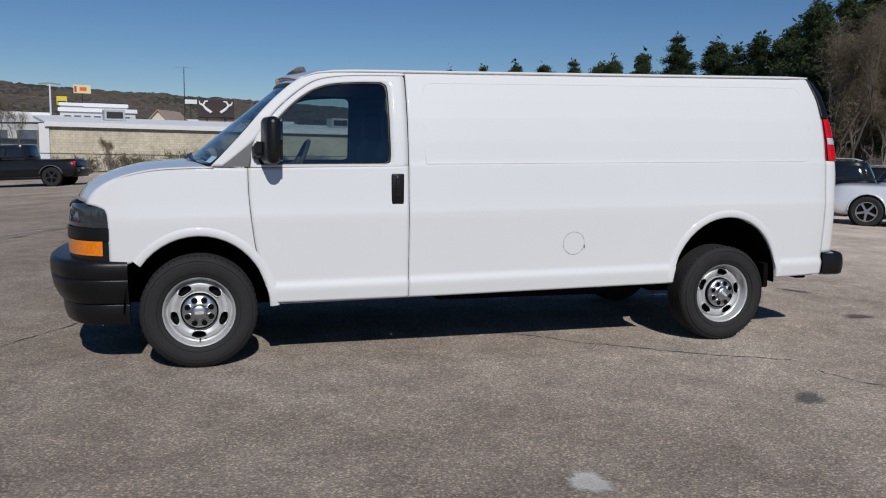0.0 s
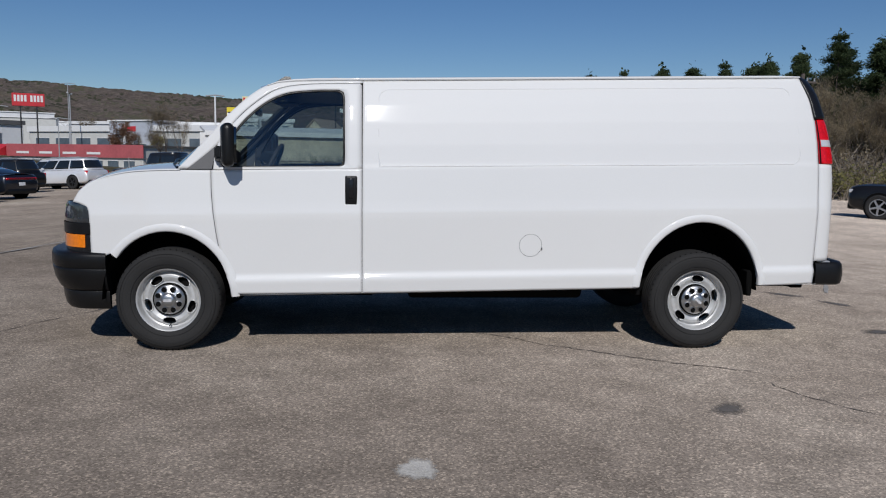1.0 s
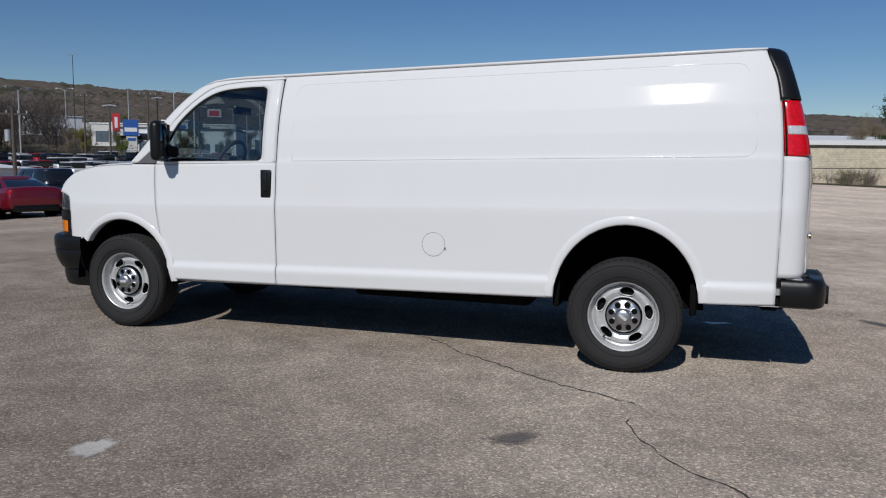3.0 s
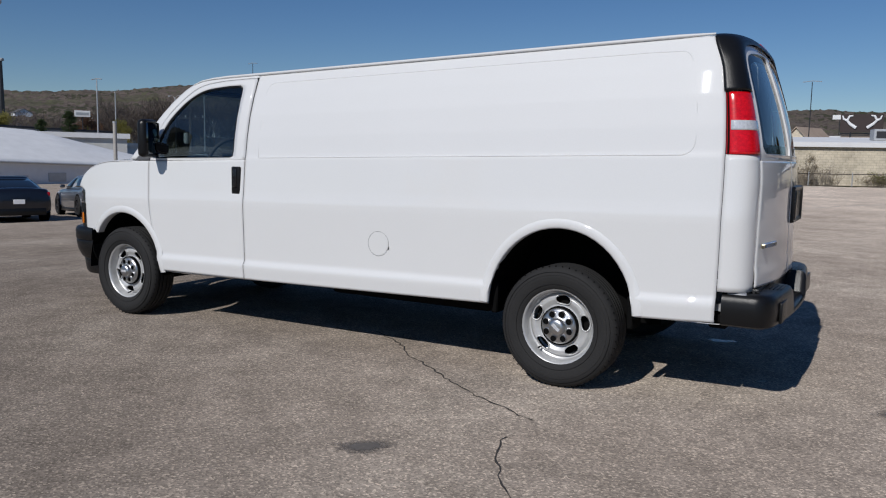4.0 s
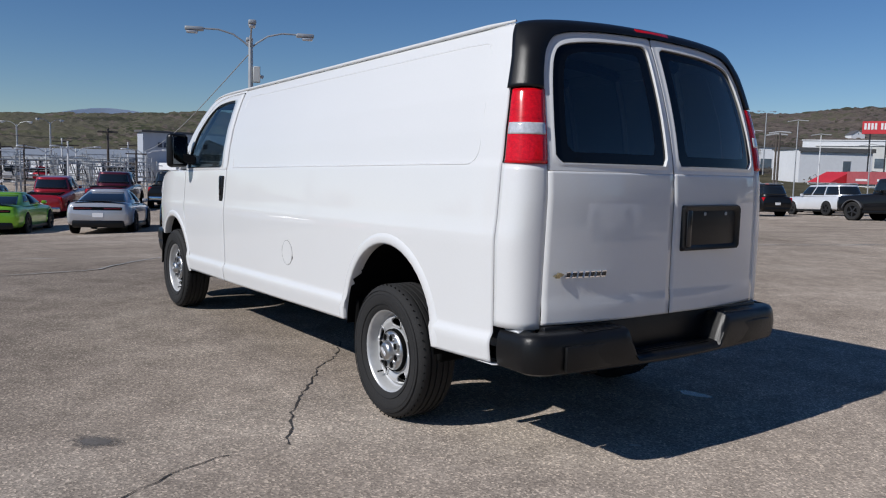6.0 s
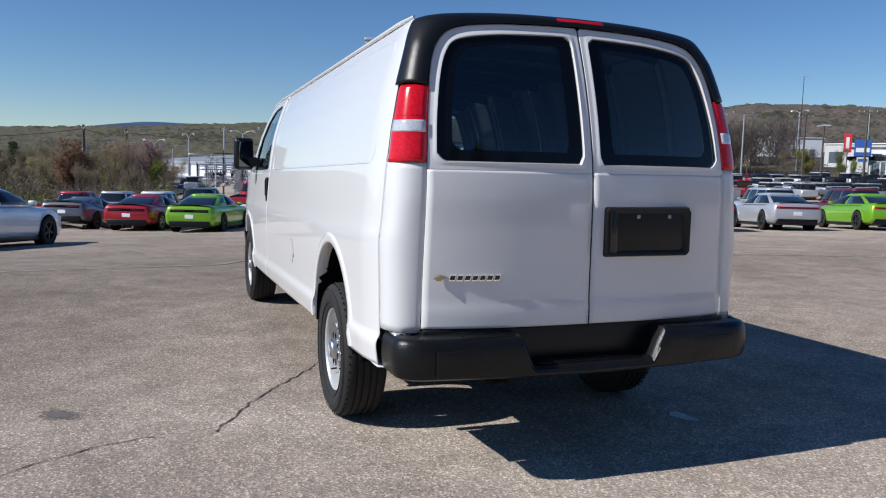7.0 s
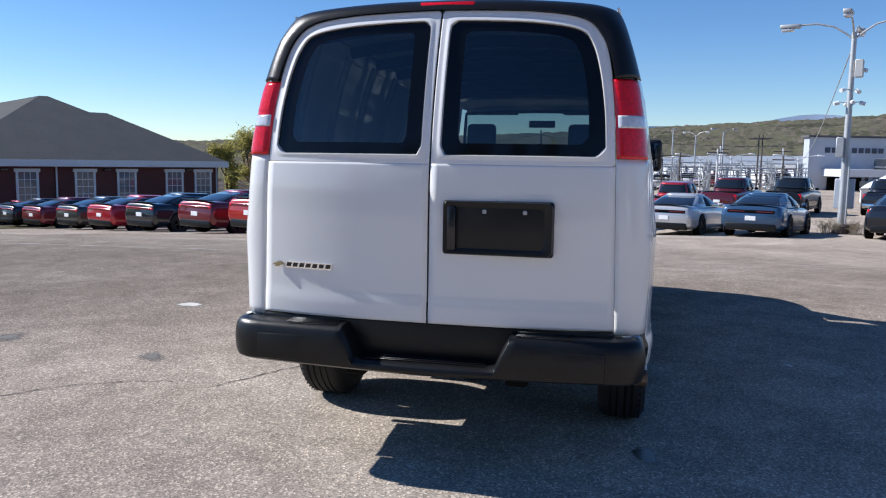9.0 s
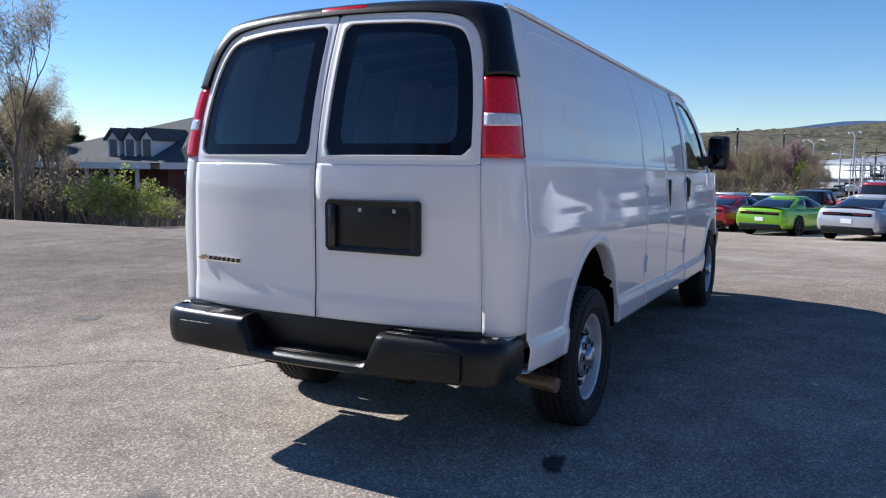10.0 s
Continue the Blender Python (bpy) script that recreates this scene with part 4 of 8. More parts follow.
part("front_face", sheet(lambda u, v: Vector((-0.80 - 0.04 * (1 - (u * 2 - 1) ** 2), (u * 2 - 1) * 0.50, 0.70 + v * 0.36)), 20, 8), MAT["black_plastic"], van, "black grille panel", thick=0.02)
for k in range(6):
    z = 0.76 + 0.055 * k
    part("grille_bar", tube([Vector((-0.825 - 0.04 * (1 - y * y), y * 0.46, z)) for y in np.linspace(-1, 1, 9)], 0.012, 6), MAT["gloss_black"], van)
LAMP_PLAN = smooth_line([(-0.532, 0.922), (-0.60, 0.906), (-0.68, 0.858), (-0.745, 0.785), (-0.795, 0.685), (-0.822, 0.58), (-0.836, 0.47)], 8)
LAMP_LINE = resample(LAMP_PLAN, 40)
for s in (-1, 1):
    def lamp_at(u, z, s=s, out=0.0):
        """The lamp stack wraps from the side round to the front and leans back at its top."""
        k = min(39, int(u * 40))
        a, b = LAMP_LINE[k], LAMP_LINE[k + 1]
        x, y = a + (b - a) * (u * 40 - k)
        t = (b - a) / np.linalg.norm(b - a)
        back = 0.05 * max(0.0, (z - 0.90) / 0.20) ** 2
        return Vector((x - abs(t[1]) * out + back * u, s * (y + abs(t[0]) * out - back * 0.25 * (1 - u)), z))

    def lens_edge(u):
        """The upper edge of the lens, rounded at its side corner."""
        return 1.082 - 0.045 * max(0.0, 1 - u / 0.14) ** 2 - 0.02 * u
    body = part("headlamp", sheet(lambda u, v: lamp_at(u, 0.925 + (lens_edge(u) - 0.925) * v, out=0.006 * min(1.0, 6 * min(v, 1 - v) + 0.2)), 40, 12, flip=s > 0), MAT["smoke_lens"], van, "smoked headlamp over amber lens", 60)
    part("lamp_bezel", sheet(lambda u, v: lamp_at(u, 0.700 + 0.226 * v), 40, 6, flip=s > 0), MAT["gloss_black"], body)
    part("turn_lens", sheet(lambda u, v: lamp_at(0.07 + 0.93 * u, 0.748 + 0.092 * v, out=0.007), 36, 4, flip=s > 0), MAT["amber_lens"], body, "amber turn lens")
    part("lamp_bar", sheet(lambda u, v: lamp_at(u, 0.846 + 0.076 * v, out=0.010), 40, 4, flip=s > 0), MAT["black_plastic"], body)


BUMPER_PLAN = smooth_line([(-1.0, 0.0), (-0.985, 0.35), (-0.935, 0.60), (-0.845, 0.79), (-0.765, 0.875), (-0.70, 0.915), (-0.60, 0.945), (-0.43, 0.952)], 8)


def bumper_bar(zt, zb, shift, n=25, inset=0.13, top=0.03, taper=0.0):
    """A bar lofted along the bumper's plan curve, mirrored over the van's middle."""
    line = [Vector(p) for p in resample(BUMPER_PLAN, n)]
    half = []
    for k, p in enumerate(line):
        t = line[min(k + 1, n)] - line[max(k - 1, 0)]
        half.append((p, Vector((t.y, -t.x)).normalized()))
    both = [(Vector((p.x, -p.y)), Vector((w.x, -w.y))) for p, w in half[:0:-1]] + half
    rings = []
    for p, w in both:
        rings.append([Vector((p.x + w.x * (d + shift), p.y + w.y * (d + shift), z)) for d, z in ((0.012 + taper, zb), (taper * 0.82, zb + 0.02), (taper * 0.25, (zb + zt) / 2), (0.0, zt - top), (top * 0.3, zt - top * 0.25), (top, zt), (inset, zt), (inset, zb))])
    return loft(rings)


fb = part("front_bumper", bumper_bar(0.715, 0.595, 0.0), MAT["black_plastic"], van, "black plastic front bumper", 50)
part("lower_bumper", bumper_bar(0.597, 0.425, 0.003, top=0.010, taper=0.055), MAT["black_plastic"], fb, smooth=50)
part("air_dam", bumper_bar(0.43, 0.29, 0.070, inset=0.04, top=0.01, taper=0.02), MAT["black_plastic"], fb, smooth=50)

# rear bumper with its step
def rear_bumper():
    rings = []
    n = 72
    for k in range(n + 1):
        q = -1 + 2 * k / n
        s, w = math.copysign(1, q), abs(q)
        length = w * 1.12
        if length < 0.78:
            x, y, nx, ny = 5.190 - 0.040 * (length / 0.78) ** 2, length, -1.0, 0.0
        elif length < 0.97:
            t = (length - 0.78) / 0.19
            a = t * math.pi / 2
            x, y, nx, ny = 5.040 + 0.110 * math.cos(a), 0.78 + 0.155 * math.sin(a), -math.cos(a), -math.sin(a)
        else:
            x, y, nx, ny = 5.040 - (length - 0.97) / 0.15 * 0.165, 0.935, 0.0, -1.0
        step = min(1.0, max(0.0, (length - 0.30) / 0.075))
        step = step * step * (3 - 2 * step)
        zt = 0.532 + 0.142 * step
        zb = 0.478 + 0.012 * min(1, length)
        deep = 0.14 if length < 0.9 else 0.06
        r = 0.026
        sec = ((deep, zb + 0.01), (0.035, zb), (0.012, zb + 0.012), (0.004, zb + 0.04), (0.0, (zt + zb) / 2), (0.004, zt - 0.05 * (0.4 + 0.6 * step)), (0.010, zt - r), (0.022, zt - 0.007), (0.042, zt), (deep, zt + 0.004))
        rings.append([Vector((x + nx * d, s * (y + ny * d), z)) for d, z in sec])
    return loft(rings)


rb = part("rear_bumper", rear_bumper(), MAT["black_plastic"], van, "black plastic rear step bumper", 42)
for y in (-0.52, 0.52):
    for k in range(5):
        part("tread_ridge", box(5.055 + 0.020 * k, 5.062 + 0.020 * k, y - 0.12, y + 0.12, 0.676, 0.681, 0.001, 1), MAT["black_plastic"], rb)
for k in range(4):
    part("tread_ridge", box(5.06 + 0.024 * k, 5.068 + 0.024 * k, -0.27, 0.27, 0.535, 0.539, 0.001, 1), MAT["black_plastic"], rb)
for s in (-1, 1):
    part("bumper_panel", box(5.150, 5.168, s * 0.58 - 0.19, s * 0.58 + 0.19, 0.508, 0.622, 0.006, 2), MAT["black_plastic"], rb)
part("rear_valance", box(4.98, 5.05, -0.80, 0.80, 0.48, 0.693, 0.01, 2), MAT["black_plastic"], van, "black panel over the step")

# fuel flap: a round cut with a finger notch
fx, fz = 2.634, 0.765
bm = bmesh.new()
ringp = [(fx + 0.084 * math.cos(a), fz + 0.084 * math.sin(a)) for a in np.linspace(0, 2 * math.pi, 40)]
add_tube(bm, [on_side(x, z, -1, -0.0004) for x, z in ringp], 0.0014, 5, caps=False)
flap = part("fuel_flap", bm, MAT["grey_plastic"], van, "round white fuel flap")
part("flap_disc", fill_patch([(fx + 0.080 * math.cos(a), fz + 0.080 * math.sin(a)) for a in np.linspace(0, 2 * math.pi, 40)[:-1]], (fx, fz), lambda x, z, o: on_side(x, z, -1, o), 0.0015, (0, -1, 0), 3), WHITE, flap)
part("flap_notch", box(fx + 0.081, fx + 0.089, -0.9705, -0.966, fz - 0.012, fz + 0.010, 0.002, 1), MAT["grey_plastic"], flap)
# side cargo door handle and hinges on the far side
part("cargo_handle", box(2.02, 2.06, 0.948, 0.968, 1.08, 1.28, 0.008, 2), MAT["black_plastic"], van, "black cargo door handle")
for x, zz in ((1.43, 0.74), (2.77, 0.74), (2.77, 1.20), (1.43, 1.20)):
    hy = half_width(x, zz)
    bm = loft([[Vector((x + a * w, hy + o, zz + z)) for a, o in ((-1, -0.004), (-0.8, 0.012), (0.8, 0.012), (1, -0.004))] for z, w in ((-0.055, 0.024), (-0.04, 0.026), (0.03, 0.018), (0.055, 0.008))])
    part("hinge", bm, WHITE, van, "white door hinge")
# roof fin
bm = loft([[Vector((x0 + w, -t, z)), Vector((x1, -t * 0.6, z)), Vector((x1, t * 0.6, z)), Vector((x0 + w, t, z))] for x0, x1, w, t, z in ((0.62, 0.79, 0.0, 0.032, 1.975), (0.62, 0.79, 0.03, 0.026, 2.015), (0.62, 0.785, 0.085, 0.013, 2.052), (0.62, 0.775, 0.115, 0.005, 2.070))])
part("roof_fin", bm, MAT["black_plastic"], van, "dark roof aerial fin", 60)

# wheels
def build_wheel():
    w = new("wheel")
    w.parent = van
    R, rim = 0.373, 0.224
    tyre = [(rim - 0.004, -0.085), (rim + 0.006, -0.100), (rim + 0.03, -0.112), (0.30, -0.122), (0.330, -0.120), (0.354, -0.108), (0.365, -0.095), (R, -0.080)]
    lines = []
    for y in (-0.055, -0.02, 0.02, 0.055):
        lines += [(R, y - 0.006), (R - 0.009, y - 0.005), (R - 0.009, y + 0.005), (R, y + 0.006)]
    prof = tyre + lines + [(r, -y) for r, y in tyre[::-1]]
    bm = bmesh.new()
    add_spin(bm, prof, 72, "y", close=True)
    ty = part("tyre", bm, MAT["rubber"], w, "black road tyre", 35)
    notch = box(-0.007, 0.007, -0.016, 0.016, -0.004, 0.004, 0.0)
    me = bpy.data.meshes.new("tread_notch")
    notch.to_mesh(me)
    notch.free()
    me.materials.append(MAT["dark_gap"])
    for k in range(54):
        a = 2 * math.pi * k / 54
        o = new("tread_notch", me)
        o.parent = ty
        o.matrix_basis = pose(0.3615 * math.cos(a), -0.0885, 0.3615 * math.sin(a), 0, 90 - math.degrees(a), 0) @ pose(0, 0, 0, -48, 0, 0) @ Matrix.Diagonal((0.34, 0.95, 0.75, 1))
    for r in (0.262, 0.318, 0.338):
        part("sidewall_rib", spin([(r - 0.0015, -0.1185 if r > 0.3 else -0.1135), (r, -0.1225 if r > 0.3 else -0.1185), (r + 0.0015, -0.1185 if r > 0.3 else -0.1135)], 60), MAT["rubber"], ty)
    # steel disc with five slots, built as a polar sheet
    bm = bmesh.new()
    na = 220
    radii = [0.070, 0.090, 0.105, 0.118, 0.130] + [0.134 + 0.003 * q for q in range(20)] + [0.196, 0.204]

    def dish(r):
        return float(np.interp(r, [0.07, 0.09, 0.105, 0.13, 0.16, 0.18, 0.195, 0.205], [-0.064, -0.062, -0.050, -0.040, -0.052, -0.050, -0.030, -0.022]))
    rows = []
    for r in radii:
        row = []
        for k in range(na):
            a = 2 * math.pi * k / na
            row.append(bm.verts.new((r * math.cos(a), dish(r), r * math.sin(a))))
        rows.append(row)
    for i in range(len(radii) - 1):
        for k in range(na):
            a = 2 * math.pi * (k + 0.5) / na
            r = (radii[i] + radii[i + 1]) / 2
            near = min((abs((a - math.radians(52 + 72 * j) + math.pi) % (2 * math.pi) - math.pi) for j in range(5)))
            if (near * r / 0.047) ** 2.4 + (abs(r - 0.163) / 0.027) ** 2.4 < 1:
                continue
            bm.faces.new((rows[i][k], rows[i][(k + 1) % na], rows[i + 1][(k + 1) % na], rows[i + 1][k]))
    bmesh.ops.smooth_vert(bm, verts=[v for v in bm.verts if v.is_boundary and 0.12 < math.hypot(v.co.x, v.co.z) < 0.19], factor=0.6, use_axis_x=True, use_axis_z=True)
    rims = [v for v in bm.verts if v.is_boundary and 0.12 < math.hypot(v.co.x, v.co.z) < 0.19]
    for _ in range(2):
        bmesh.ops.smooth_vert(bm, verts=rims, factor=0.5, use_axis_x=True, use_axis_z=True)
    part("disc", bm, MAT["steel_wheel"], w, "silver steel wheel disc", 50, -0.006)
    # rolled lip round each slot
    for j in range(5):
        c = math.radians(52 + 72 * j)
        loop = []
        for q in range(25):
            a = 2 * math.pi * q / 24
            co, si = math.cos(a), math.sin(a)
            dr = 0.029 * math.copysign(abs(co) ** 0.85, co)
            dt = 0.049 * math.copysign(abs(si) ** 0.85, si)
            r, b = 0.163 + dr, c + dt / 0.163
            loop.append((r * math.cos(b), dish(r) - 0.003, r * math.sin(b)))
        bm = bmesh.new()
        add_tube(bm, loop, 0.0042, 6, caps=False)
        part("slot_lip", bm, MAT["steel_wheel"], w, smooth=80)
    part("rim", spin([(0.198, -0.030), (0.208, -0.036), (0.214, -0.060), (0.217, -0.086), (0.224, -0.096), (0.231, -0.100), (0.233, -0.094), (0.226, -0.084), (0.222, 0.06), (0.20, 0.07)], 72), MAT["steel_wheel"], w, "silver rim", 40)
    part("brake_drum", spin([(0.0, 0.0), (0.17, 0.0), (0.18, 0.01), (0.18, 0.08), (0.0, 0.08)], 32), MAT["underside"], w)
    hub = part("hub_cap", spin([(0.112, -0.052), (0.111, -0.066), (0.106, -0.074), (0.092, -0.080), (0.062, -0.084), (0.053, -0.090), (0.050, -0.110), (0.044, -0.118), (0.030, -0.122), (0.0, -0.123)], 48), MAT["hub_silver"], w, "satin silver hub cap", 40)
    part("emblem", box(-0.030, 0.030, -0.1265, -0.1215, -0.010, 0.010, 0.003, 1), MAT["clear_lens"], hub)
    for k in range(8):
        a = 2 * math.pi * (k + 0.5) / 8
        part("nut_pocket", spin([(0.0, -0.0915), (0.0170, -0.0915), (0.0195, -0.089), (0.0195, -0.07)], 16, centre=(0.080 * math.cos(a), 0, 0.080 * math.sin(a))), MAT["dark_gap"], hub)
        part("pocket_rim", spin([(0.0192, -0.078), (0.0196, -0.0935), (0.0212, -0.0935), (0.0228, -0.078)], 16, centre=(0.080 * math.cos(a), 0, 0.080 * math.sin(a))), MAT["hub_silver"], hub)
    part("hub_gap", spin([(0.109, -0.0665), (0.119, -0.0665), (0.121, -0.045)], 40), MAT["dark_gap"], w)
    part("valve", tube([(0.0, -0.05, -0.188), (0.0, -0.085, -0.192)], 0.005, 6), MAT["dark_gap"], w)
    return w


wheel = build_wheel()
wheel.matrix_basis = pose(0.0, -0.845, 0.372)
for x, s, turn in ((3.937, -1, 40), (0.0, 1, 15), (3.937, 1, 75)):
    m = pose(x, s * 0.845, 0.372, 0, turn, 0) if s < 0 else pose(x, s * 0.845, 0.372, 0, 0, 180) @ pose(0, 0, 0, 0, turn, 0)
    copy_thing(wheel, m)

# underbody
for s in (-1, 1):
    part("frame_rail", box(-0.55, 4.95, s * 0.38 - 0.05, s * 0.38 + 0.05, 0.40, 0.52, 0.01, 1), MAT["underside"], van, "dark steel frame rail")
for x0, x1, hw in ((-0.5, 0.48, 0.42), (0.48, 3.45, 0.86), (3.45, 4.42, 0.42), (4.42, 5.0, 0.86)):
    part("floor_pan", box(x0, x1, -hw, hw, 0.50, 0.54), MAT["underside"], van)
part("rear_axle", tube([(3.937, -0.72, 0.378), (3.937, 0.72, 0.378)], 0.055, 12), MAT["underside"], van)
part("differential", box(3.78, 4.06, -0.10, 0.18, 0.24, 0.52, 0.06, 3), MAT["underside"], van)
part("front_axle", box(-0.08, 0.10, -0.70, 0.70, 0.27, 0.40, 0.03, 2), MAT["underside"], van)
part("gearbox", box(0.2, 1.5, -0.2, 0.2, 0.27, 0.5, 0.05, 2), MAT["underside"], van)
part("fuel_tank", box(1.75, 3.2, -0.36, 0.34, 0.28, 0.5, 0.04, 2), MAT["underside"], van)
part("drive_shaft", tube([(1.5, 0, 0.36), (3.8, 0, 0.38)], 0.04, 10), MAT["underside"], van)
part("tail_pipe", tube([(2.2, 0.55, 0.36), (3.4, 0.58, 0.36), (3.75, 0.60, 0.58), (4.15, 0.62, 0.58), (4.42, 0.68, 0.40), (4.50, 0.80, 0.37), (4.52, 0.965, 0.365)], 0.036, 14), MAT["rusty"], van, "brownish steel tail pipe")
part("silencer", tube([(1.9, 0.58, 0.36), (2.0, 0.58, 0.36), (2.75, 0.58, 0.36), (2.8, 0.58, 0.36)], [0.04, 0.11, 0.11, 0.04], 14), MAT["underside"], van)
for x in (3.48, 4.36):
    for s in (-1, 1):
        part("mud_bracket", box(x - 0.015, x + 0.03, s * 0.82 - 0.08, s * 0.82 + 0.08, 0.40, 0.60, 0.01, 1), MAT["liner"], van)

# spare wheel slung flat under the tail
bm = bmesh.new()
add_spin(bm, [(0.215, -0.10), (0.30, -0.12), (0.355, -0.11), (0.378, -0.08), (0.378, 0.08), (0.355, 0.11), (0.30, 0.12), (0.215, 0.10)], 40, "z", (4.54, -0.04, 0.52), close=True)
spare = part("spare_wheel", bm, MAT["rubber"], van, "black spare tyre slung under the floor", 40)
part("spare_disc", spin([(0.03, 0.02), (0.12, 0.02), (0.17, -0.02), (0.215, -0.05), (0.22, 0.05)], 32, "z", (4.54, -0.04, 0.52)), MAT["underside"], spare)
part("hitch_bar", box(4.78, 4.88, -0.75, 0.75, 0.44, 0.54, 0.01, 1), MAT["underside"], van, "dark steel cross bar")

# inside
# unseen floor, kept pale so it throws light up onto the roof skin
for x0, x1, hw in ((1.3, 3.45, 0.86), (3.45, 4.42, 0.42), (4.42, 5.0, 0.86)):
    part("load_floor", box(x0, x1, -hw, hw, 0.56, 0.60), MAT["galv"], van, "unseen load floor, pale grey to bounce light to the roof")
for x0, x1, hw in ((-0.1, 0.48, 0.42), (0.48, 1.3, 0.86)):
    part("cab_floor", box(x0, x1, -hw, hw, 0.56, 0.60), MAT["trim_dark"], van)
part("dashboard", loft([[Vector((x, y, z)) for x, z in ((0.02, 1.05), (0.40, 0.80), (0.62, 0.95), (0.60, 1.16), (0.46, 1.25), (0.10, 1.30))] for y in (-0.86, -0.5, 0.5, 0.86)]), MAT["trim_dark"], van, "dark grey dashboard", 40)
for s in (-1, 1):
    seat = part("seat", loft([[Vector((x, s * 0.45 + y, z)) for x, y in ((0.82 + i, -0.25 + i), (1.32, -0.25 + i), (1.32, 0.25 - i), (0.82 + i, 0.25 - i))] for z, i in ((0.62, 0.05), (0.80, 0.0), (0.92, 0.01), (0.95, 0.05))]), MAT["cloth"], van, "dark grey cloth seat")
    part("backrest", loft([[Vector((x0 + dx, s * 0.45 + y * w, z)) for dx, y in ((0.0, -1), (0.13, -1), (0.13, 1), (0.0, 1))] for z, x0, w in ((0.90, 1.20, 0.23), (1.15, 1.24, 0.25), (1.45, 1.30, 0.22), (1.52, 1.32, 0.16))]), MAT["cloth"], seat)
    part("headrest", box(1.31, 1.41, s * 0.45 - 0.13, s * 0.45 + 0.13, 1.53, 1.74, 0.04, 3), MAT["cloth"], seat)
    part("sun_visor", box(0.62, 0.80, s * 0.42 - 0.20, s * 0.42 + 0.20, 1.862, 1.882, 0.008, 1), MAT["trim_dark"], van)
bm = bmesh.new()
add_tube(bm, [(0, 0.187 * math.cos(a), 0.187 * math.sin(a)) for a in np.linspace(0, 2 * math.pi, 37)], 0.016, 8, caps=False)
wh = part("steering_wheel", bm, MAT["trim_dark"], van, "black steering wheel", 80)
wh.matrix_basis = pose(0.68, -0.45, 1.33, 0, 25, 0)
part("wheel_boss", box(-0.03, 0.02, -0.07, 0.07, -0.06, 0.06, 0.02, 2), MAT["trim_dark"], wh)
part("wheel_spoke", box(-0.012, 0.008, -0.185, 0.185, -0.02, 0.02, 0.006, 1), MAT["trim_dark"], wh)
part("steering_column", tube([(0.68, -0.45, 1.33), (0.42, -0.45, 1.18)], 0.04, 10), MAT["trim_dark"], van)
part("inside_mirror", box(0.50, 0.53, -0.13, 0.13, 1.745, 1.815, 0.012, 2), MAT["gloss_black"], van, "inside rear-view mirror")
part("headliner", sheet(lambda u, v: Vector((0.68 + 0.9 * u, (v * 2 - 1) * 0.74, 1.905 + 0.045 * (1 - (v * 2 - 1) ** 2))), 4, 10), MAT["grey_plastic"], van)
for k in range(7):
    x = 1.62 + 0.47 * k
    part("roof_bow", tube([Vector((x, y * 0.75, lift(x, 1.93) - 0.012 + 0.052 * (1 - abs(y) ** 2.4))) for y in np.linspace(-1, 1, 13)], 0.036, 6), MAT["trim_dark"], van)
    for s in (-1, 1):
        part("wall_rib", tube([on_side(x, z, s, -0.035) for z in np.linspace(1.05, 1.90, 9)], 0.022, 6), MAT["galv"], van)
for s in (-1, 1):
    for z in (1.02, 1.36):
        part("wall_rail", tube([on_side(x, z, s, -0.03) for x in np.linspace(1.5, 4.7, 9)], 0.022, 6), MAT["galv"], van)

# ---- ground ----
def soft(d, w):
    return 0.5 * (d + math.sqrt(d * d + w * w))


SKYLINE_AZ = [-180, -60, -15, 0, 13, 20, 26, 31, 40, 48, 53, 66, 71, 76, 84, 90, 97, 107, 120, 135, 160, 180]
SKYLINE_EL = [1.5, 2.2, 2.6, 3.4, 3.8, 4.0, 4.25, 4.0, 4.2, 4.5, 3.9, 3.35, 3.25, 3.0, 2.7, 2.3, 1.95, 1.5, 1.1, 1.0, 1.2, 1.5]


def ground_z(x, y):
    """The lot falls gently away from the van, then to the valley, then up to the hills."""
    near = -0.049 * (soft(-x - 1.0, 3.0) - soft(-x - 23.0, 4.0)) * step01(0.8, 7.0, -x) - 0.03 * soft(x - 8, 3.0) * step01(4.5, 11.0, x)
    near -= 0.036 * soft(-y - 4, 2.0) * step01(3, 12, -x) + 0.02 * soft(-x - 10, 3.0) * (1 - step01(-2, 8, y))
    near -= 0.5 * step01(27, 31, -x) * (1 - step01(46, 60, -x)) * (1 - step01(-2, 6, y))
    near = max(near, -3.8)
    r = math.hypot(x, y)
    if r > 45:
        az = math.degrees(math.atan2(-x, y))
        rise = float(np.interp(az, [-25, 5, 25, 58, 78, 96], [0, 0.35, 1, 1, 0.35, 0]))
        low = -7.5 * step01(70, 230, r) * (1 - rise) + rise * (1.5 * step01(80, 120, r) + 6.0 * step01(115, 270, r))
        el = float(np.interp(az, SKYLINE_AZ, SKYLINE_EL))
        top = 1350 * math.tan(radians(el)) - 15 * rise + 5.5
        wob = noise.noise(Vector((x * 0.004, y * 0.004, 0.3)))
        fine = noise.noise(Vector((x * 0.016, y * 0.016, 1.3)))
        hill = top * step01(330, 1350, r) * (1 + 0.04 * wob + 0.02 * fine)
        return near * (1 - step01(120, 300, r)) + low + hill + 2.0 * fine * step01(200, 600, r)
    return near


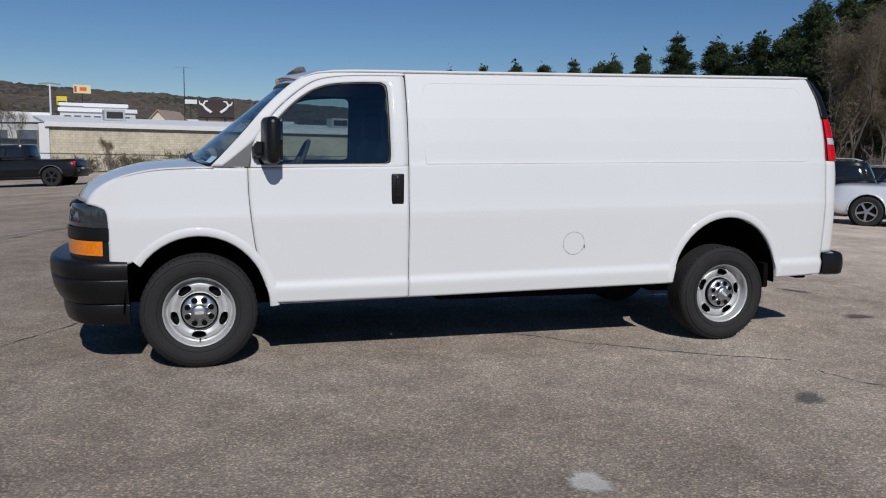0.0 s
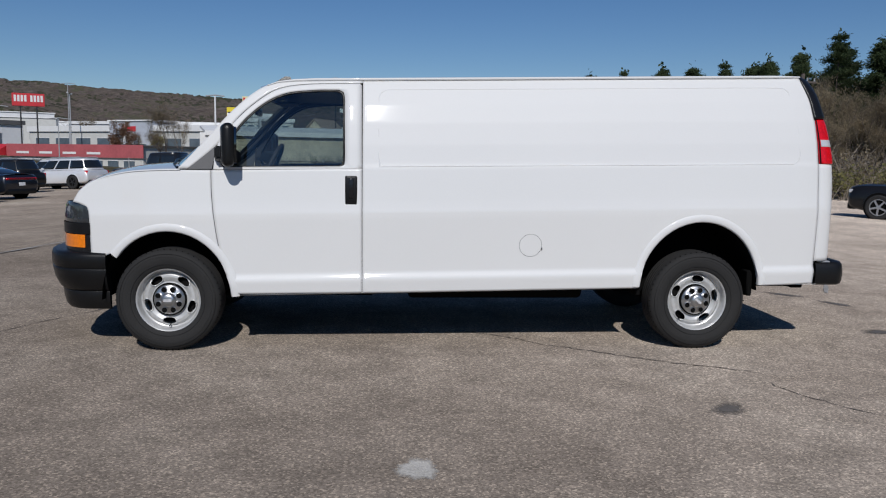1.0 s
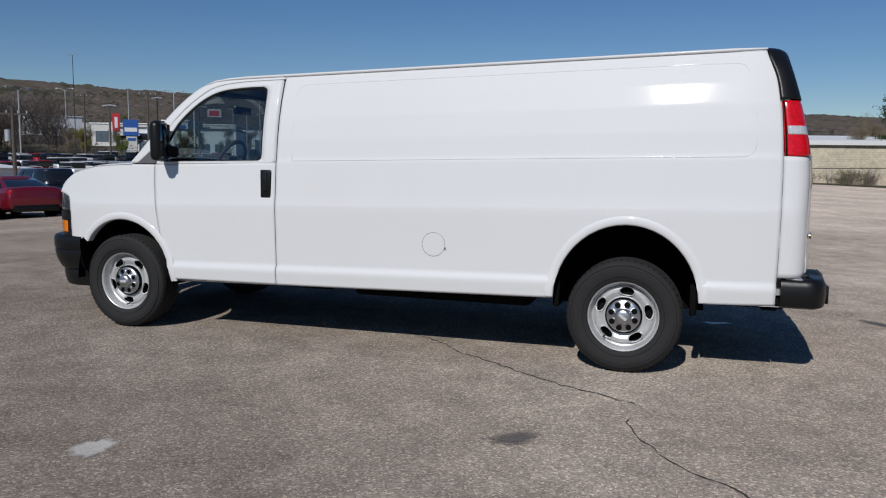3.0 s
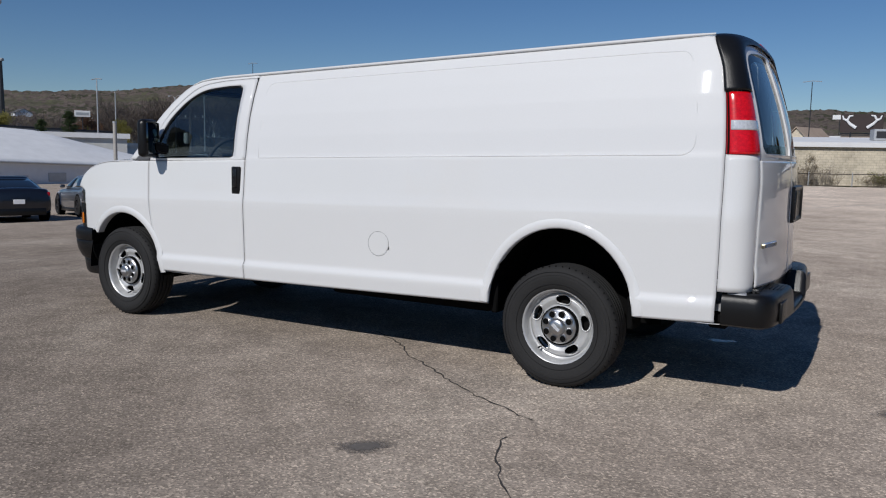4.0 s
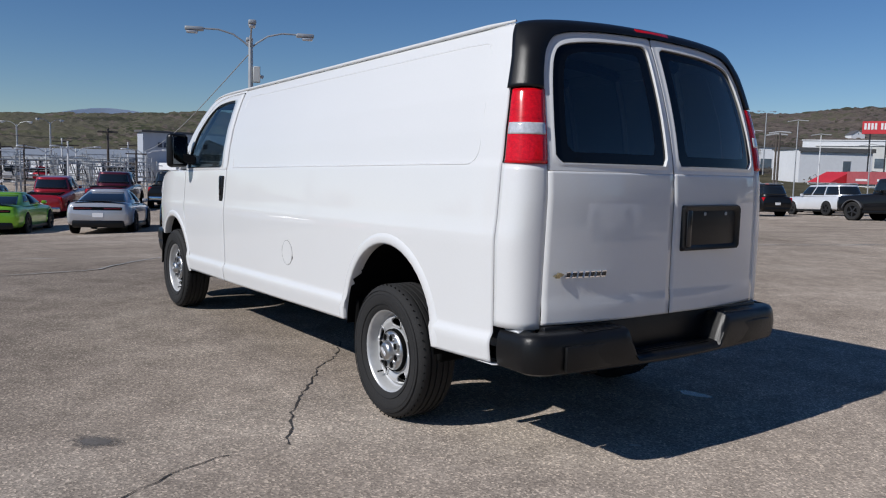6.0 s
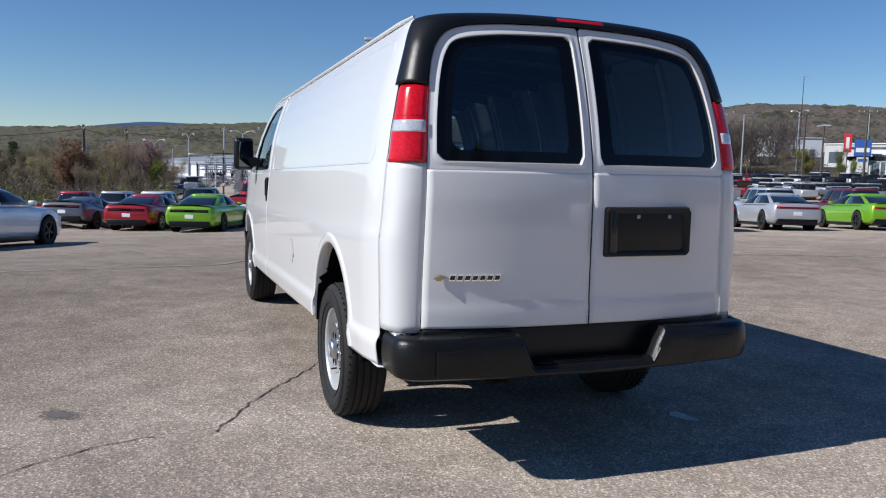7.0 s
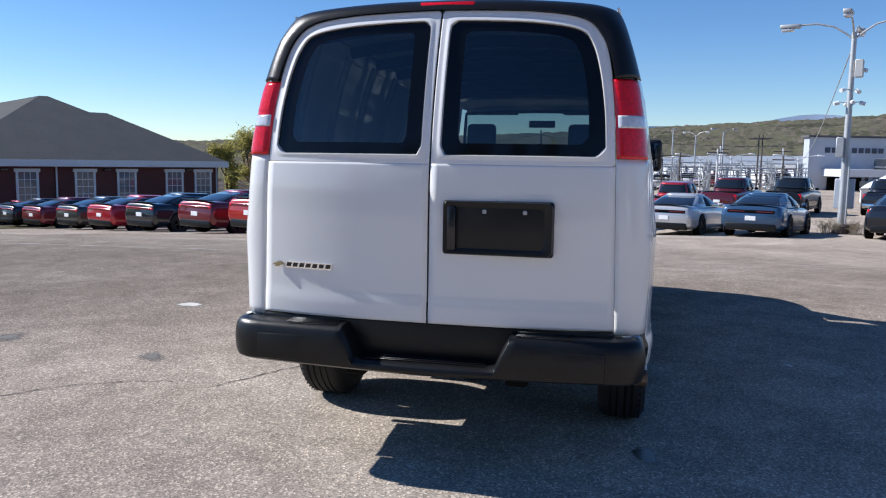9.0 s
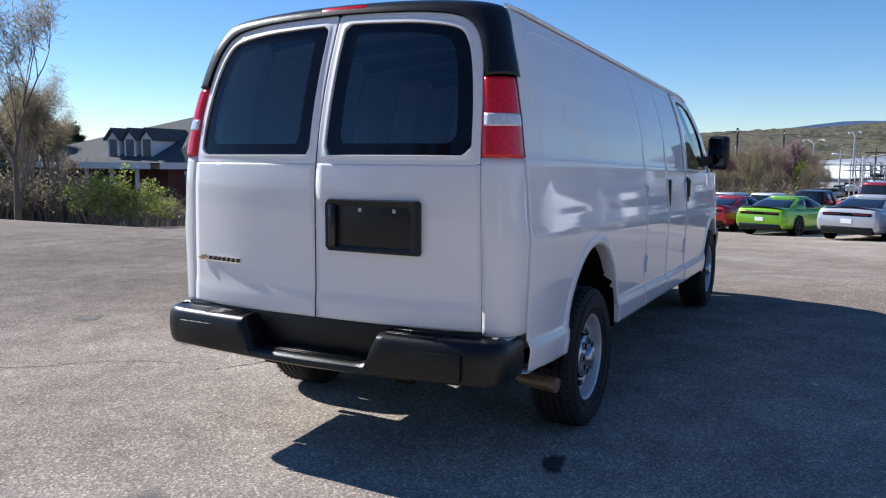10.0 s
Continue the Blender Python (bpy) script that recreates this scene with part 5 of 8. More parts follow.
def in_lot(x, y):
    az = math.degrees(math.atan2(-x, y))
    reach = float(np.interp(az, [-180, -75, -50, -20, -12, 10, 25, 45, 60, 80, 92, 100, 118, 130, 150, 180], [30, 30, 40, 62, 61, 57, 75, 110, 110, 110, 80, 48, 44, 36, 34, 30]))
    return math.hypot(x, y) < reach


def build_ground():
    radii = [0.0] + list(np.linspace(1.5, 60, 40)) + list(60 * (4700 / 60) ** np.linspace(0.02, 1, 66))
    n = 240
    verts, faces, slots = [(0, 0, ground_z(0, 0))], [], []
    for r in radii[1:]:
        for k in range(n):
            a = 2 * math.pi * k / n
            x, y = r * math.sin(a), r * math.cos(a)
            verts.append((x, y, ground_z(x, y)))
    for i in range(len(radii) - 1):
        for k in range(n):
            k2 = (k + 1) % n
            f = (0, 1 + k2, 1 + k) if i == 0 else (1 + (i - 1) * n + k, 1 + (i - 1) * n + k2, 1 + i * n + k2, 1 + i * n + k)
            faces.append(f[::-1])
            rc, a = (radii[i] + radii[i + 1]) / 2, 2 * math.pi * (k + 0.5) / n
            x, y = rc * math.sin(a), rc * math.cos(a)
            slots.append(0 if in_lot(x, y) else (1 if rc < 160 else 2))
    me = bpy.data.meshes.new("ground")
    me.from_pydata(verts, [], faces)
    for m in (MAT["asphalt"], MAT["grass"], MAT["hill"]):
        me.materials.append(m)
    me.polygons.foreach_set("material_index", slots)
    me.shade_smooth()
    me.update()
    return tagged(new("ground", me), "worn grey-brown asphalt lot falling to a wooded valley", "ground", kind="structure")


build_ground()


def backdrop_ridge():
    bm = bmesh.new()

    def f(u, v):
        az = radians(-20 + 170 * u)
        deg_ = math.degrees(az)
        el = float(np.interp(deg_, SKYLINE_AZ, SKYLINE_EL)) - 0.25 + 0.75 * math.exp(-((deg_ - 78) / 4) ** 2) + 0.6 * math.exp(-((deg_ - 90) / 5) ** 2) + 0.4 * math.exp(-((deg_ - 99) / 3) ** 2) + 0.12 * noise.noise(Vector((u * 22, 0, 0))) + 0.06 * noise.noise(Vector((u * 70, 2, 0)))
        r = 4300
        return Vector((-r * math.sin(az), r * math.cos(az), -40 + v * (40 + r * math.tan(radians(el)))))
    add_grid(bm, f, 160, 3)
    # painted with the haze colour, no air between
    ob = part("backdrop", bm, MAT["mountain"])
    tagged(ob, "far mountain ridge with blue-grey haze painted in", "mountain", kind="structure")


backdrop_ridge()


def patch(name, cx, cy, rx, ry, mat, label, seed, turn=0.0, up=0.004):
    """An uneven flat mark lying on the asphalt, thinning out to its rim."""
    rnd = random.Random(seed)
    ph = [rnd.uniform(0, 6.28) for _ in range(4)]
    n, fades = 40, (0.0, 0.35, 0.6, 0.8, 1.0)
    verts, faces, dense = [], [], []
    for f in fades:
        for k in range(n):
            a = 2 * math.pi * k / n
            w = (1 + f * (0.18 * math.sin(2 * a + ph[0]) + 0.13 * math.sin(3 * a + ph[1]) + 0.09 * math.sin(7 * a + ph[2]) + 0.06 * math.sin(13 * a + ph[3]))) * max(f, 0.02) * 1.25
            px, py = rx * w * math.cos(a), ry * w * math.sin(a)
            x, y = cx + px * math.cos(turn) - py * math.sin(turn), cy + px * math.sin(turn) + py * math.cos(turn)
            verts.append((x, y, ground_z(x, y) + up))
            dense.append(1 - f)
    for i in range(len(fades) - 1):
        for k in range(n):
            k2 = (k + 1) % n
            faces.append((i * n + k, i * n + k2, (i + 1) * n + k2, (i + 1) * n + k)[::-1])
    me = bpy.data.meshes.new(name)
    me.from_pydata(verts, [], faces)
    me.attributes.new("dense", "FLOAT", "POINT").data.foreach_set("value", dense)
    me.materials.append(mat)
    me.update()
    return tagged(new(name, me), label, name.replace("_", " "), kind="structure")


def crack(pts, width, mat, label, seed, name="crack", wander=0.035, step=0.05):
    """A ragged line lying in the asphalt."""
    rnd = random.Random(seed)
    line = resample(pts, max(4, int(sum(math.dist(a, b) for a, b in zip(pts, pts[1:])) / step)))
    bm = bmesh.new()
    last, off = None, 0.0
    for i, p in enumerate(line):
        q = line[min(i + 1, len(line) - 1)] - line[max(i - 1, 0)]
        nrm = np.array((-q[1], q[0])) / (np.linalg.norm(q) + 1e-9)
        off = off * 0.8 + rnd.uniform(-1, 1) * wander * 0.6
        w = width * rnd.uniform(0.25, 1.3)
        a, b = p + nrm * (off + w / 2), p + nrm * (off - w / 2)
        va, vb = bm.verts.new((a[0], a[1], ground_z(*a) + 0.004)), bm.verts.new((b[0], b[1], ground_z(*b) + 0.004))
        if last:
            bm.faces.new((last[0], last[1], vb, va))
        last = (va, vb)
    return tagged(part(name, bm, mat, smooth=0), label, "crack", kind="structure")


# ---- parked vehicles ----
HEAD = 158.0


def curve_loft(sections):
    """A car body: cross-sections (x, z low, z high, half width low, half width high), eased along the car and round the shell."""
    rings = []
    for x, z0, z1, w0, w1 in smooth_line(sections, 4):
        mid = (z0 + z1) / 2
        half = smooth_line([(0, z0), (w0 * 0.72, z0 + 0.005), (w0 * 0.94, z0 + 0.05), (w0 * 0.995, z0 + 0.17), (w0, mid), ((w0 + w1 * 1.02) / 2, z1 - 0.20), (w1 * 1.01, z1 - 0.105), (w1 * 0.955, z1 - 0.04), (w1 * 0.80, z1 - 0.006), (w1 * 0.4, z1 + 0.018), (0, z1 + 0.025)], 2)
        rings.append([Vector((x, -y, z)) for y, z in half] + [Vector((x, y, z)) for y, z in half[-2:0:-1]])
    return loft(rings)


KINDS = dict(
    coupe=dict(L=5.0, W=0.96, H=1.45, belt=0.98, hood=0.93, deck=1.03, wb=2.95, R=0.36, base=(1.20, -2.0), top=(0.12, -0.80), roofw=0.60, ground=0.20, front=1.45),
    sedan=dict(L=5.05, W=0.95, H=1.48, belt=1.00, hood=0.92, deck=1.07, wb=3.05, R=0.37, base=(1.42, -2.20), top=(0.30, -0.95), roofw=0.60, ground=0.20, front=1.50),
    suv=dict(L=4.95, W=0.98, H=1.80, belt=1.12, hood=1.10, deck=1.12, wb=2.95, R=0.39, base=(1.25, -2.40), top=(0.55, -2.10), roofw=0.72, ground=0.26, front=1.48),
    pickup=dict(L=5.8, W=1.00, H=1.92, belt=1.25, hood=1.20, deck=1.20, wb=3.6, R=0.41, base=(1.35, -0.80), top=(0.70, -0.65), roofw=0.74, ground=0.32, front=1.9),
    jeep=dict(L=5.5, W=0.94, H=1.88, belt=1.22, hood=1.16, deck=1.15, wb=3.48, R=0.415, base=(1.05, -0.75), top=(0.80, -0.65), roofw=0.76, ground=0.36, front=1.80),
)


def car_wheel(parent, x, y, s, R, alloy):
    w = new("wheel")
    w.parent = parent
    w.matrix_basis = pose(x, y, R)
    part("tyre", spin([(R * 0.64, -0.10), (R * 0.9, -0.115), (R, -0.085), (R, 0.085), (R * 0.9, 0.115), (R * 0.64, 0.10)], 28, close=True), MAT["rubber"], w)
    bm = bmesh.new()
    add_spin(bm, [(R * 0.66, s * 0.105), (R * 0.61, s * 0.105), (R * 0.58, s * 0.02), (R * 0.62, -s * 0.09)], 28)
    part("rim", bm, MAT["bright_alloy"] if alloy == "bright_alloy" else MAT["alloy"], w)
    bm = bmesh.new()
    for k in range(5):
        m = pose(0, 0, 0, 0, 72 * k + 13, 0)
        add_box(bm, R * 0.04, R * 0.62, s * 0.075 - 0.012, s * 0.075 + 0.012, -R * 0.07, R * 0.07, 0.0, m=m)
    add_spin(bm, [(0.0, s * 0.10), (R * 0.16, s * 0.095), (R * 0.18, s * 0.05)], 12)
    part("spokes", bm, MAT["bright_alloy"] if alloy == "bright_alloy" else MAT["alloy"], w)
    part("brake", spin([(0.0, s * 0.0), (R * 0.5, s * 0.0), (R * 0.5, s * 0.03)], 16), MAT["dark_gap"], w)


def build_car(kind, colour, x, y, deg, label, group="", lamp="bar", alloy="alloy", plate=True, rgb=None, name=None, z=None, category=None):
    k = KINDS[kind]
    L, W, H, belt = k["L"], k["W"], k["H"], k["belt"]
    zz = ground_z(x, y)
    # lie along the slope of the lot
    hd = radians(deg)
    dz = (ground_z(x + 1.4 * math.cos(hd), y + 1.4 * math.sin(hd)) - ground_z(x - 1.4 * math.cos(hd), y - 1.4 * math.sin(hd))) / 2.8
    m = pose(x, y, (ground_z(x + 1.4 * math.cos(hd), y + 1.4 * math.sin(hd)) + ground_z(x - 1.4 * math.cos(hd), y - 1.4 * math.sin(hd))) / 2, 0, 0, deg) @ pose(0, 0, 0, 0, -math.degrees(math.atan(dz)), 0)
    nm = name or {"coupe": "coupe", "sedan": "sedan", "suv": "suv", "pickup": "pickup_truck", "jeep": "pickup_truck"}[kind]
    car = thing(nm, label, category or {"coupe": "car", "sedan": "car", "suv": "suv", "pickup": "truck", "jeep": "truck"}[kind], group, m=m)
    P = paint(colour, rgb)
    g, f, r = k["ground"], L / 2, -L / 2
    boxy = kind in ("jeep", "pickup")
    bx = 0.06 if boxy else 0.0
    bed = kind in ("pickup", "jeep")
    secs = [(f, g + 0.22, k["hood"] - 0.20 + bx, W * 0.70, W * 0.66), (f - 0.12, g + 0.08, k["hood"] - 0.10 + bx, W * 0.88, W * 0.80), (f - 0.45, g, k["hood"] - 0.03, W * 0.97, W * 0.90),
            (k["base"][0] + 0.1, g, belt - 0.03, W, W * 0.93), (0.0, g, belt - 0.01, W, W * 0.95), (k["base"][1] * 0.75, g, belt, W, W * 0.95),
            (r + 0.75, g + 0.02, k["deck"] - 0.01, W, W * 0.94), (r + 0.22, g + 0.06, k["deck"] - 0.01, W * 0.98, W * 0.91), (r + 0.05, g + 0.16, k["deck"] - 0.06, W * 0.93, W * 0.86), (r, g + 0.30, k["deck"] - 0.16, W * 0.86, W * 0.80)]
    part("body", curve_loft(secs), P, car, smooth=45)
    # cabin: a rounded glasshouse that narrows to a domed roof
    (b0, b1), (t0, t1) = k["base"], k["top"]
    wb_, wt = W * 0.905, k["roofw"]
    rise = H - belt

    def cab(th, v, out=0.0):
        """A point of the glasshouse, by angle round it and height; past 1 the roof's dome."""
        q = min(v, 1.0)
        bend = 1.3 if kind in ("coupe", "sedan") else 1.0
        x0, x1 = b0 + (t0 - b0) * q ** bend, b1 + (t1 - b1) * q ** bend
        w = wb_ + (wt - wb_) * q ** 1.35
        z = belt - 0.02 + (rise - 0.06) * q
        cx, a = (x0 + x1) / 2, (x0 - x1) / 2
        c_, s_ = math.cos(th), math.sin(th)
        px, py = math.copysign(abs(c_) ** 0.42, c_), math.copysign(abs(s_) ** 0.42, s_)
        if v > 1:
            d = v - 1
            shrink = math.sqrt(max(0.0, 1 - d * d)) * 0.95 + 0.05
            px, py, z = px * shrink, py * shrink, z + 0.06 * math.sin(d * math.pi / 2) ** 0.8
        nx, ny = px ** 3 / a, py ** 3 / w
        nl = math.hypot(nx, ny) or 1.0
        bow = 0.07 * (1 - py * py) * (1 if c_ > 0 else -0.8)
        return Vector((cx + a * px + bow * (1 if v <= 1 else 2 - v) + out * nx / nl, w * py + out * ny / nl, z + out * 0.4))
    levels = [0, 0.2, 0.4, 0.6, 0.8, 0.92, 1.0, 1.12, 1.3, 1.5, 1.75, 1.95]
    cabin = part("cabin", loft([[cab(2 * math.pi * i / 56, v) for i in range(56)] for v in levels]), P if kind != "jeep" else MAT["gloss_black"], car, smooth=40)

    def along(p):
        """The angle at which the glasshouse's side stands at a share p of its half length."""
        return math.acos(math.copysign(abs(p) ** (1 / 0.42), p))

    def pane(nm_, a, b, lo=0.10, hi=0.90, side=1):
        ob = part(nm_, sheet(lambda u, v: cab(side * (a + (b - a) * u), lo + (hi - lo) * v, 0.007), 10, 5, flip=side < 0), MAT["car_glass"], cabin, smooth=60)
        md = ob.modifiers.new("thickness", "SOLIDIFY")
        md.thickness, md.offset = 0.006, -1
    pane("windscreen", -radians(41), radians(41))
    pane("rear_window", radians(180 - 40), radians(180 + 40), 0.08 if kind in ("coupe", "sedan") else 0.16)
    spans = {"coupe": ((0.84, -0.20, 0.1, 0.9), (-0.28, -0.66, 0.34, 0.86)), "suv": ((0.88, 0.30, 0.1, 0.9), (0.24, -0.30, 0.1, 0.9), (-0.36, -0.88, 0.12, 0.88))}.get(kind, ((0.84, 0.08, 0.1, 0.9), (0.0, -0.78, 0.12, 0.88)))
    for side in (-1, 1):
        for p0, p1, lo, hi in spans:
            pane("side_window", along(p0), along(p1), lo, hi, side)
    # lower trim, lamps, plate, exhaust
    part("rear_valance", box(r + 0.0, r + 0.30, -W * 0.80, W * 0.80, g + 0.02, g + 0.26, 0.05, 2), MAT["black_plastic"], car)
    part("front_valance", box(f - 0.30, f - 0.02, -W * 0.78, W * 0.78, g + 0.02, g + 0.24, 0.05, 2), MAT["black_plastic"], car)
    part("grille", box(f - 0.10, f + 0.008, -W * 0.52, W * 0.52, k["hood"] - 0.36, k["hood"] - 0.22, 0.02, 2), MAT["gloss_black"], car)
    for s in (-1, 1):
        part("headlamp", box(f - 0.30, f - 0.045, s * W * 0.68 - 0.16, s * W * 0.68 + 0.16, k["hood"] - 0.30, k["hood"] - 0.18, 0.03, 2), MAT["clear_lens"], car)
        part("sill_trim", box(-L * 0.28, L * 0.27, s * (W - 0.03) - 0.03, s * (W - 0.03) + 0.025, g - 0.04, g + 0.08, 0.02, 2), MAT["black_plastic"], car)
        part("door_mirror", box(b0 - 0.68, b0 - 0.54, s * (W + 0.01) - 0.10, s * (W + 0.01) + 0.07, belt + 0.01, belt + 0.13, 0.04, 3), P if kind != "jeep" else MAT["black_plastic"], car)
        for hx in ((-0.2,) if kind == "coupe" else (-0.15, -1.05)):
            part("door_handle", box(hx - 0.09, hx + 0.09, s * (W * 0.965) - 0.012, s * (W * 0.965) + 0.012, belt - 0.16, belt - 0.13, 0.005, 1), P, car)
        part("exhaust_tip", tube([(r + 0.25, s * 0.55, g + 0.06), (r + 0.02, s * 0.55, g + 0.06)], 0.04, 12), MAT["alloy"], car)
    zt = k["deck"] - 0.20
    if lamp == "bar" and kind == "coupe":
        part("lamp_surround", box(r - 0.004, r + 0.16, -W * 0.79, W * 0.79, zt - 0.095, zt + 0.075, 0.05, 3), P, car)
        lampp = part("tail_lamp", box(r - 0.016, r + 0.14, -W * 0.76, W * 0.76, zt - 0.070, zt + 0.050, 0.04, 3), MAT["dark_gap"], car, "dark red full-width tail lamp")
        for s in (-1, 1):
            part("lamp_segment", box(r - 0.021, r + 0.05, s * 0.43 - 0.26, s * 0.43 + 0.26, zt - 0.035, zt + 0.018, 0.02, 2), MAT["smoke_red"], lampp)
    elif lamp == "bar":
        lampp = part("tail_lamp", box(r - 0.014, r + 0.20, -W * 0.85, W * 0.85, zt - 0.055, zt + 0.050, 0.04, 3), MAT["red_lens"], car, "red full-width tail lamp")
        part("lamp_inset", box(r - 0.019, r + 0.05, -W * 0.74, W * 0.74, zt - 0.034, zt + 0.028, 0.015, 2), MAT["smoke_red"], lampp)
    else:
        for s in (-1, 1):
            part("tail_lamp", box(r + 0.03, r + 0.30, s * W * 0.80 - 0.13, s * W * 0.80 + 0.11, zt - 0.16 if kind in ("suv", "pickup", "jeep") else zt - 0.06, zt + (0.12 if kind in ("suv", "pickup", "jeep") else 0.07), 0.03, 2), MAT["red_lens"], car, "red tail lamp")
    if plate:
        part("number_plate", box(r - 0.012, r + 0.03, -0.16, 0.16, zt - 0.29, zt - 0.15, 0.004, 1), MAT["plate"], car, "white plate with no writing")
    if kind in ("coupe", "sedan") and lamp == "bar":
        part("spoiler", box(r + 0.02, r + 0.22, -W * 0.78, W * 0.78, k["deck"] + 0.012, k["deck"] + 0.042, 0.014, 2), MAT["gloss_black"], car)
    if bed:
        part("bed_liner", box(r + 0.20, b1 - 0.15, -W * 0.75, W * 0.75, k["deck"] - 0.02, k["deck"] + 0.025, 0.0), MAT["liner"], car)
        part("rear_bumper", box(r - 0.14, r + 0.05, -W * 0.90, W * 0.90, g + 0.12, g + 0.34, 0.04, 2), MAT["chrome"] if kind == "pickup" else MAT["black_plastic"], car)
    if kind == "suv":
        for s in (-1, 1):
            part("roof_rail", tube([(t0 - 0.1, s * (wt - 0.06), H + 0.0), (t0 - 0.3, s * (wt - 0.06), H + 0.05), (t1 + 0.35, s * (wt - 0.06), H + 0.05), (t1 + 0.15, s * (wt - 0.06), H)], 0.018, 6), MAT["galv"], car)
    R = k["R"]
    for wx in (f - (L - k["wb"]) / 2 + 0.02, f - (L - k["wb"]) / 2 + 0.02 - k["wb"]):
        for s in (-1, 1):
            part("wheel_arch", spin([(0.0, s * (W - 0.18)), (R * 1.13, s * (W - 0.18)), (R * 1.13, s * (W + 0.006)), (0.0, s * (W + 0.004))], 28, centre=(wx, 0, R + 0.02)), MAT["liner"], car)
            part("arch_lip", tube([(wx + R * 1.14 * math.cos(math.pi * q / 14), s * (W - 0.006), R + 0.02 + R * 1.14 * math.sin(math.pi * q / 14)) for q in range(15)], 0.022, 6), P if kind != "jeep" else MAT["black_plastic"], car)
            car_wheel(car, wx, s * (W - 0.060), s, R, alloy)
            if kind == "jeep":
                bm = bmesh.new()
                add_grid(bm, lambda u, v, wx=wx, s=s: Vector((wx + (R * 1.18) * math.cos(math.pi * (0.08 + 0.84 * u)), s * (W - 0.05 + 0.17 * v), R + R * 1.18 * math.sin(math.pi * (0.08 + 0.84 * u)))), 12, 2)
                part("wing_flare", bm, MAT["grey_plastic"], car, thick=0.03)
    return car


def tail_at(kind, colour, x, y, label, rgb, deg=HEAD, **k):
    """Parks a car by the middle of its tail."""
    h = radians(deg)
    L = KINDS[kind]["L"] / 2
    return build_car(kind, colour, x + L * math.cos(h), y + L * math.sin(h), deg, label, rgb=rgb, **k)


ROW = "cars parked along the edge of the lot"
tail_at("coupe", "blue", -17.70, 4.70, "dark blue coupe parked tail-out at the lot edge", (0.035, 0.085, 0.17), group=ROW)
tail_at("coupe", "silver", -18.68, 2.12, "silver coupe with a full-width tail lamp", (0.50, 0.51, 0.54), group=ROW)
tail_at("coupe", "lime", -21.88, -0.64, "lime green coupe parked at the lot edge", (0.22, 0.50, 0.02), group=ROW, alloy="alloy")
tail_at("coupe", "red", -24.20, -2.86, "bright red coupe parked at the lot edge", (0.42, 0.012, 0.02), group=ROW, alloy="bright_alloy")
tail_at("coupe", "gunmetal", -26.33, -5.36, "gunmetal grey coupe parked at the lot edge", (0.13, 0.135, 0.15), group=ROW)
tail_at("sedan", "white", -10.0, -6.75, "white sedan with black wheels and tinted glass", (0.86, 0.86, 0.87), group=ROW)
tail_at("sedan", "orange_red", -12.21, -9.72, "bright red sedan with a black rear spoiler", (0.44, 0.016, 0.012), group=ROW)
tail_at("sedan", "maroon", -14.2, -12.6, "dark maroon sedan with a rear spoiler", (0.16, 0.008, 0.018), group=ROW)
tail_at("sedan", "black_blue", -16.41, -16.11, "black sedan with a rear spoiler", (0.012, 0.014, 0.022), group=ROW)
tail_at("sedan", "crimson", -18.45, -19.27, "crimson sedan parked in a row", (0.40, 0.01, 0.025), group=ROW)
tail_at("sedan", "olive_grey", -20.64, -22.49, "dark grey sedan parked in a row", (0.05, 0.052, 0.050), group=ROW)
tail_at("sedan", "maroon", -22.65, -26.01, "dark maroon sedan parked in a row", (0.16, 0.008, 0.018), group=ROW)
tail_at("sedan", "black_blue", -24.64, -29.28, "black sedan parked in a row", (0.012, 0.014, 0.022), group=ROW)
tail_at("sedan", "crimson", -26.86, -32.75, "crimson sedan parked in a row", (0.40, 0.01, 0.025), group=ROW)
tail_at("sedan", "navy", -29.04, -36.23, "navy blue sedan parked in a row", (0.012, 0.03, 0.09), group=ROW)
tail_at("sedan", "red", -31.14, -39.76, "bright red sedan parked at the end of a row", (0.42, 0.012, 0.02), group=ROW)
tail_at("sedan", "black_blue", -17.6, 8.9, "black sedan with a white plate at the lot edge", (0.012, 0.014, 0.022), group=ROW, lamp="pair")
tail_at("sedan", "gunmetal", -17.75, 12.4, "grey sedan at the lot edge", (0.13, 0.135, 0.15), group=ROW, lamp="pair", plate=False)
tail_at("sedan", "deep_red", -17.0, 14.9, "deep red sedan at the lot edge", (0.20, 0.010, 0.022), group=ROW, lamp="pair", plate=False)
tail_at("sedan", "black_blue", -14.5, 16.8, "black sedan with a rear spoiler and white plate", (0.012, 0.014, 0.022), group=ROW)
tail_at("sedan", "silver", -14.6, 20.8, "silver sedan with a dark rear spoiler", (0.50, 0.51, 0.54), group=ROW)
tail_at("sedan", "lime", -13.8, 24.8, "lime green sedan with a window sticker", (0.22, 0.50, 0.02), group=ROW)
tail_at("sedan", "black_blue", -13.6, 28.0, "black sedan at the lot edge", (0.012, 0.014, 0.022), group=ROW)
BACK = "vehicles in the row behind"
tail_at("suv", "silver", -20.8, 26.0, "silver suv in the row behind", (0.50, 0.51, 0.54), group=BACK, lamp="pair")
tail_at("suv", "black_blue", -22.2, 21.5, "black suv in the row behind", (0.012, 0.014, 0.022), group=BACK, lamp="pair")
tail_at("suv", "maroon", -19.5, 30.0, "dark red suv in the row behind", (0.16, 0.008, 0.018), group=BACK, lamp="pair")
tail_at("suv", "navy", -19.0, 33.5, "navy suv in the row behind", (0.012, 0.03, 0.09), group=BACK, lamp="pair")
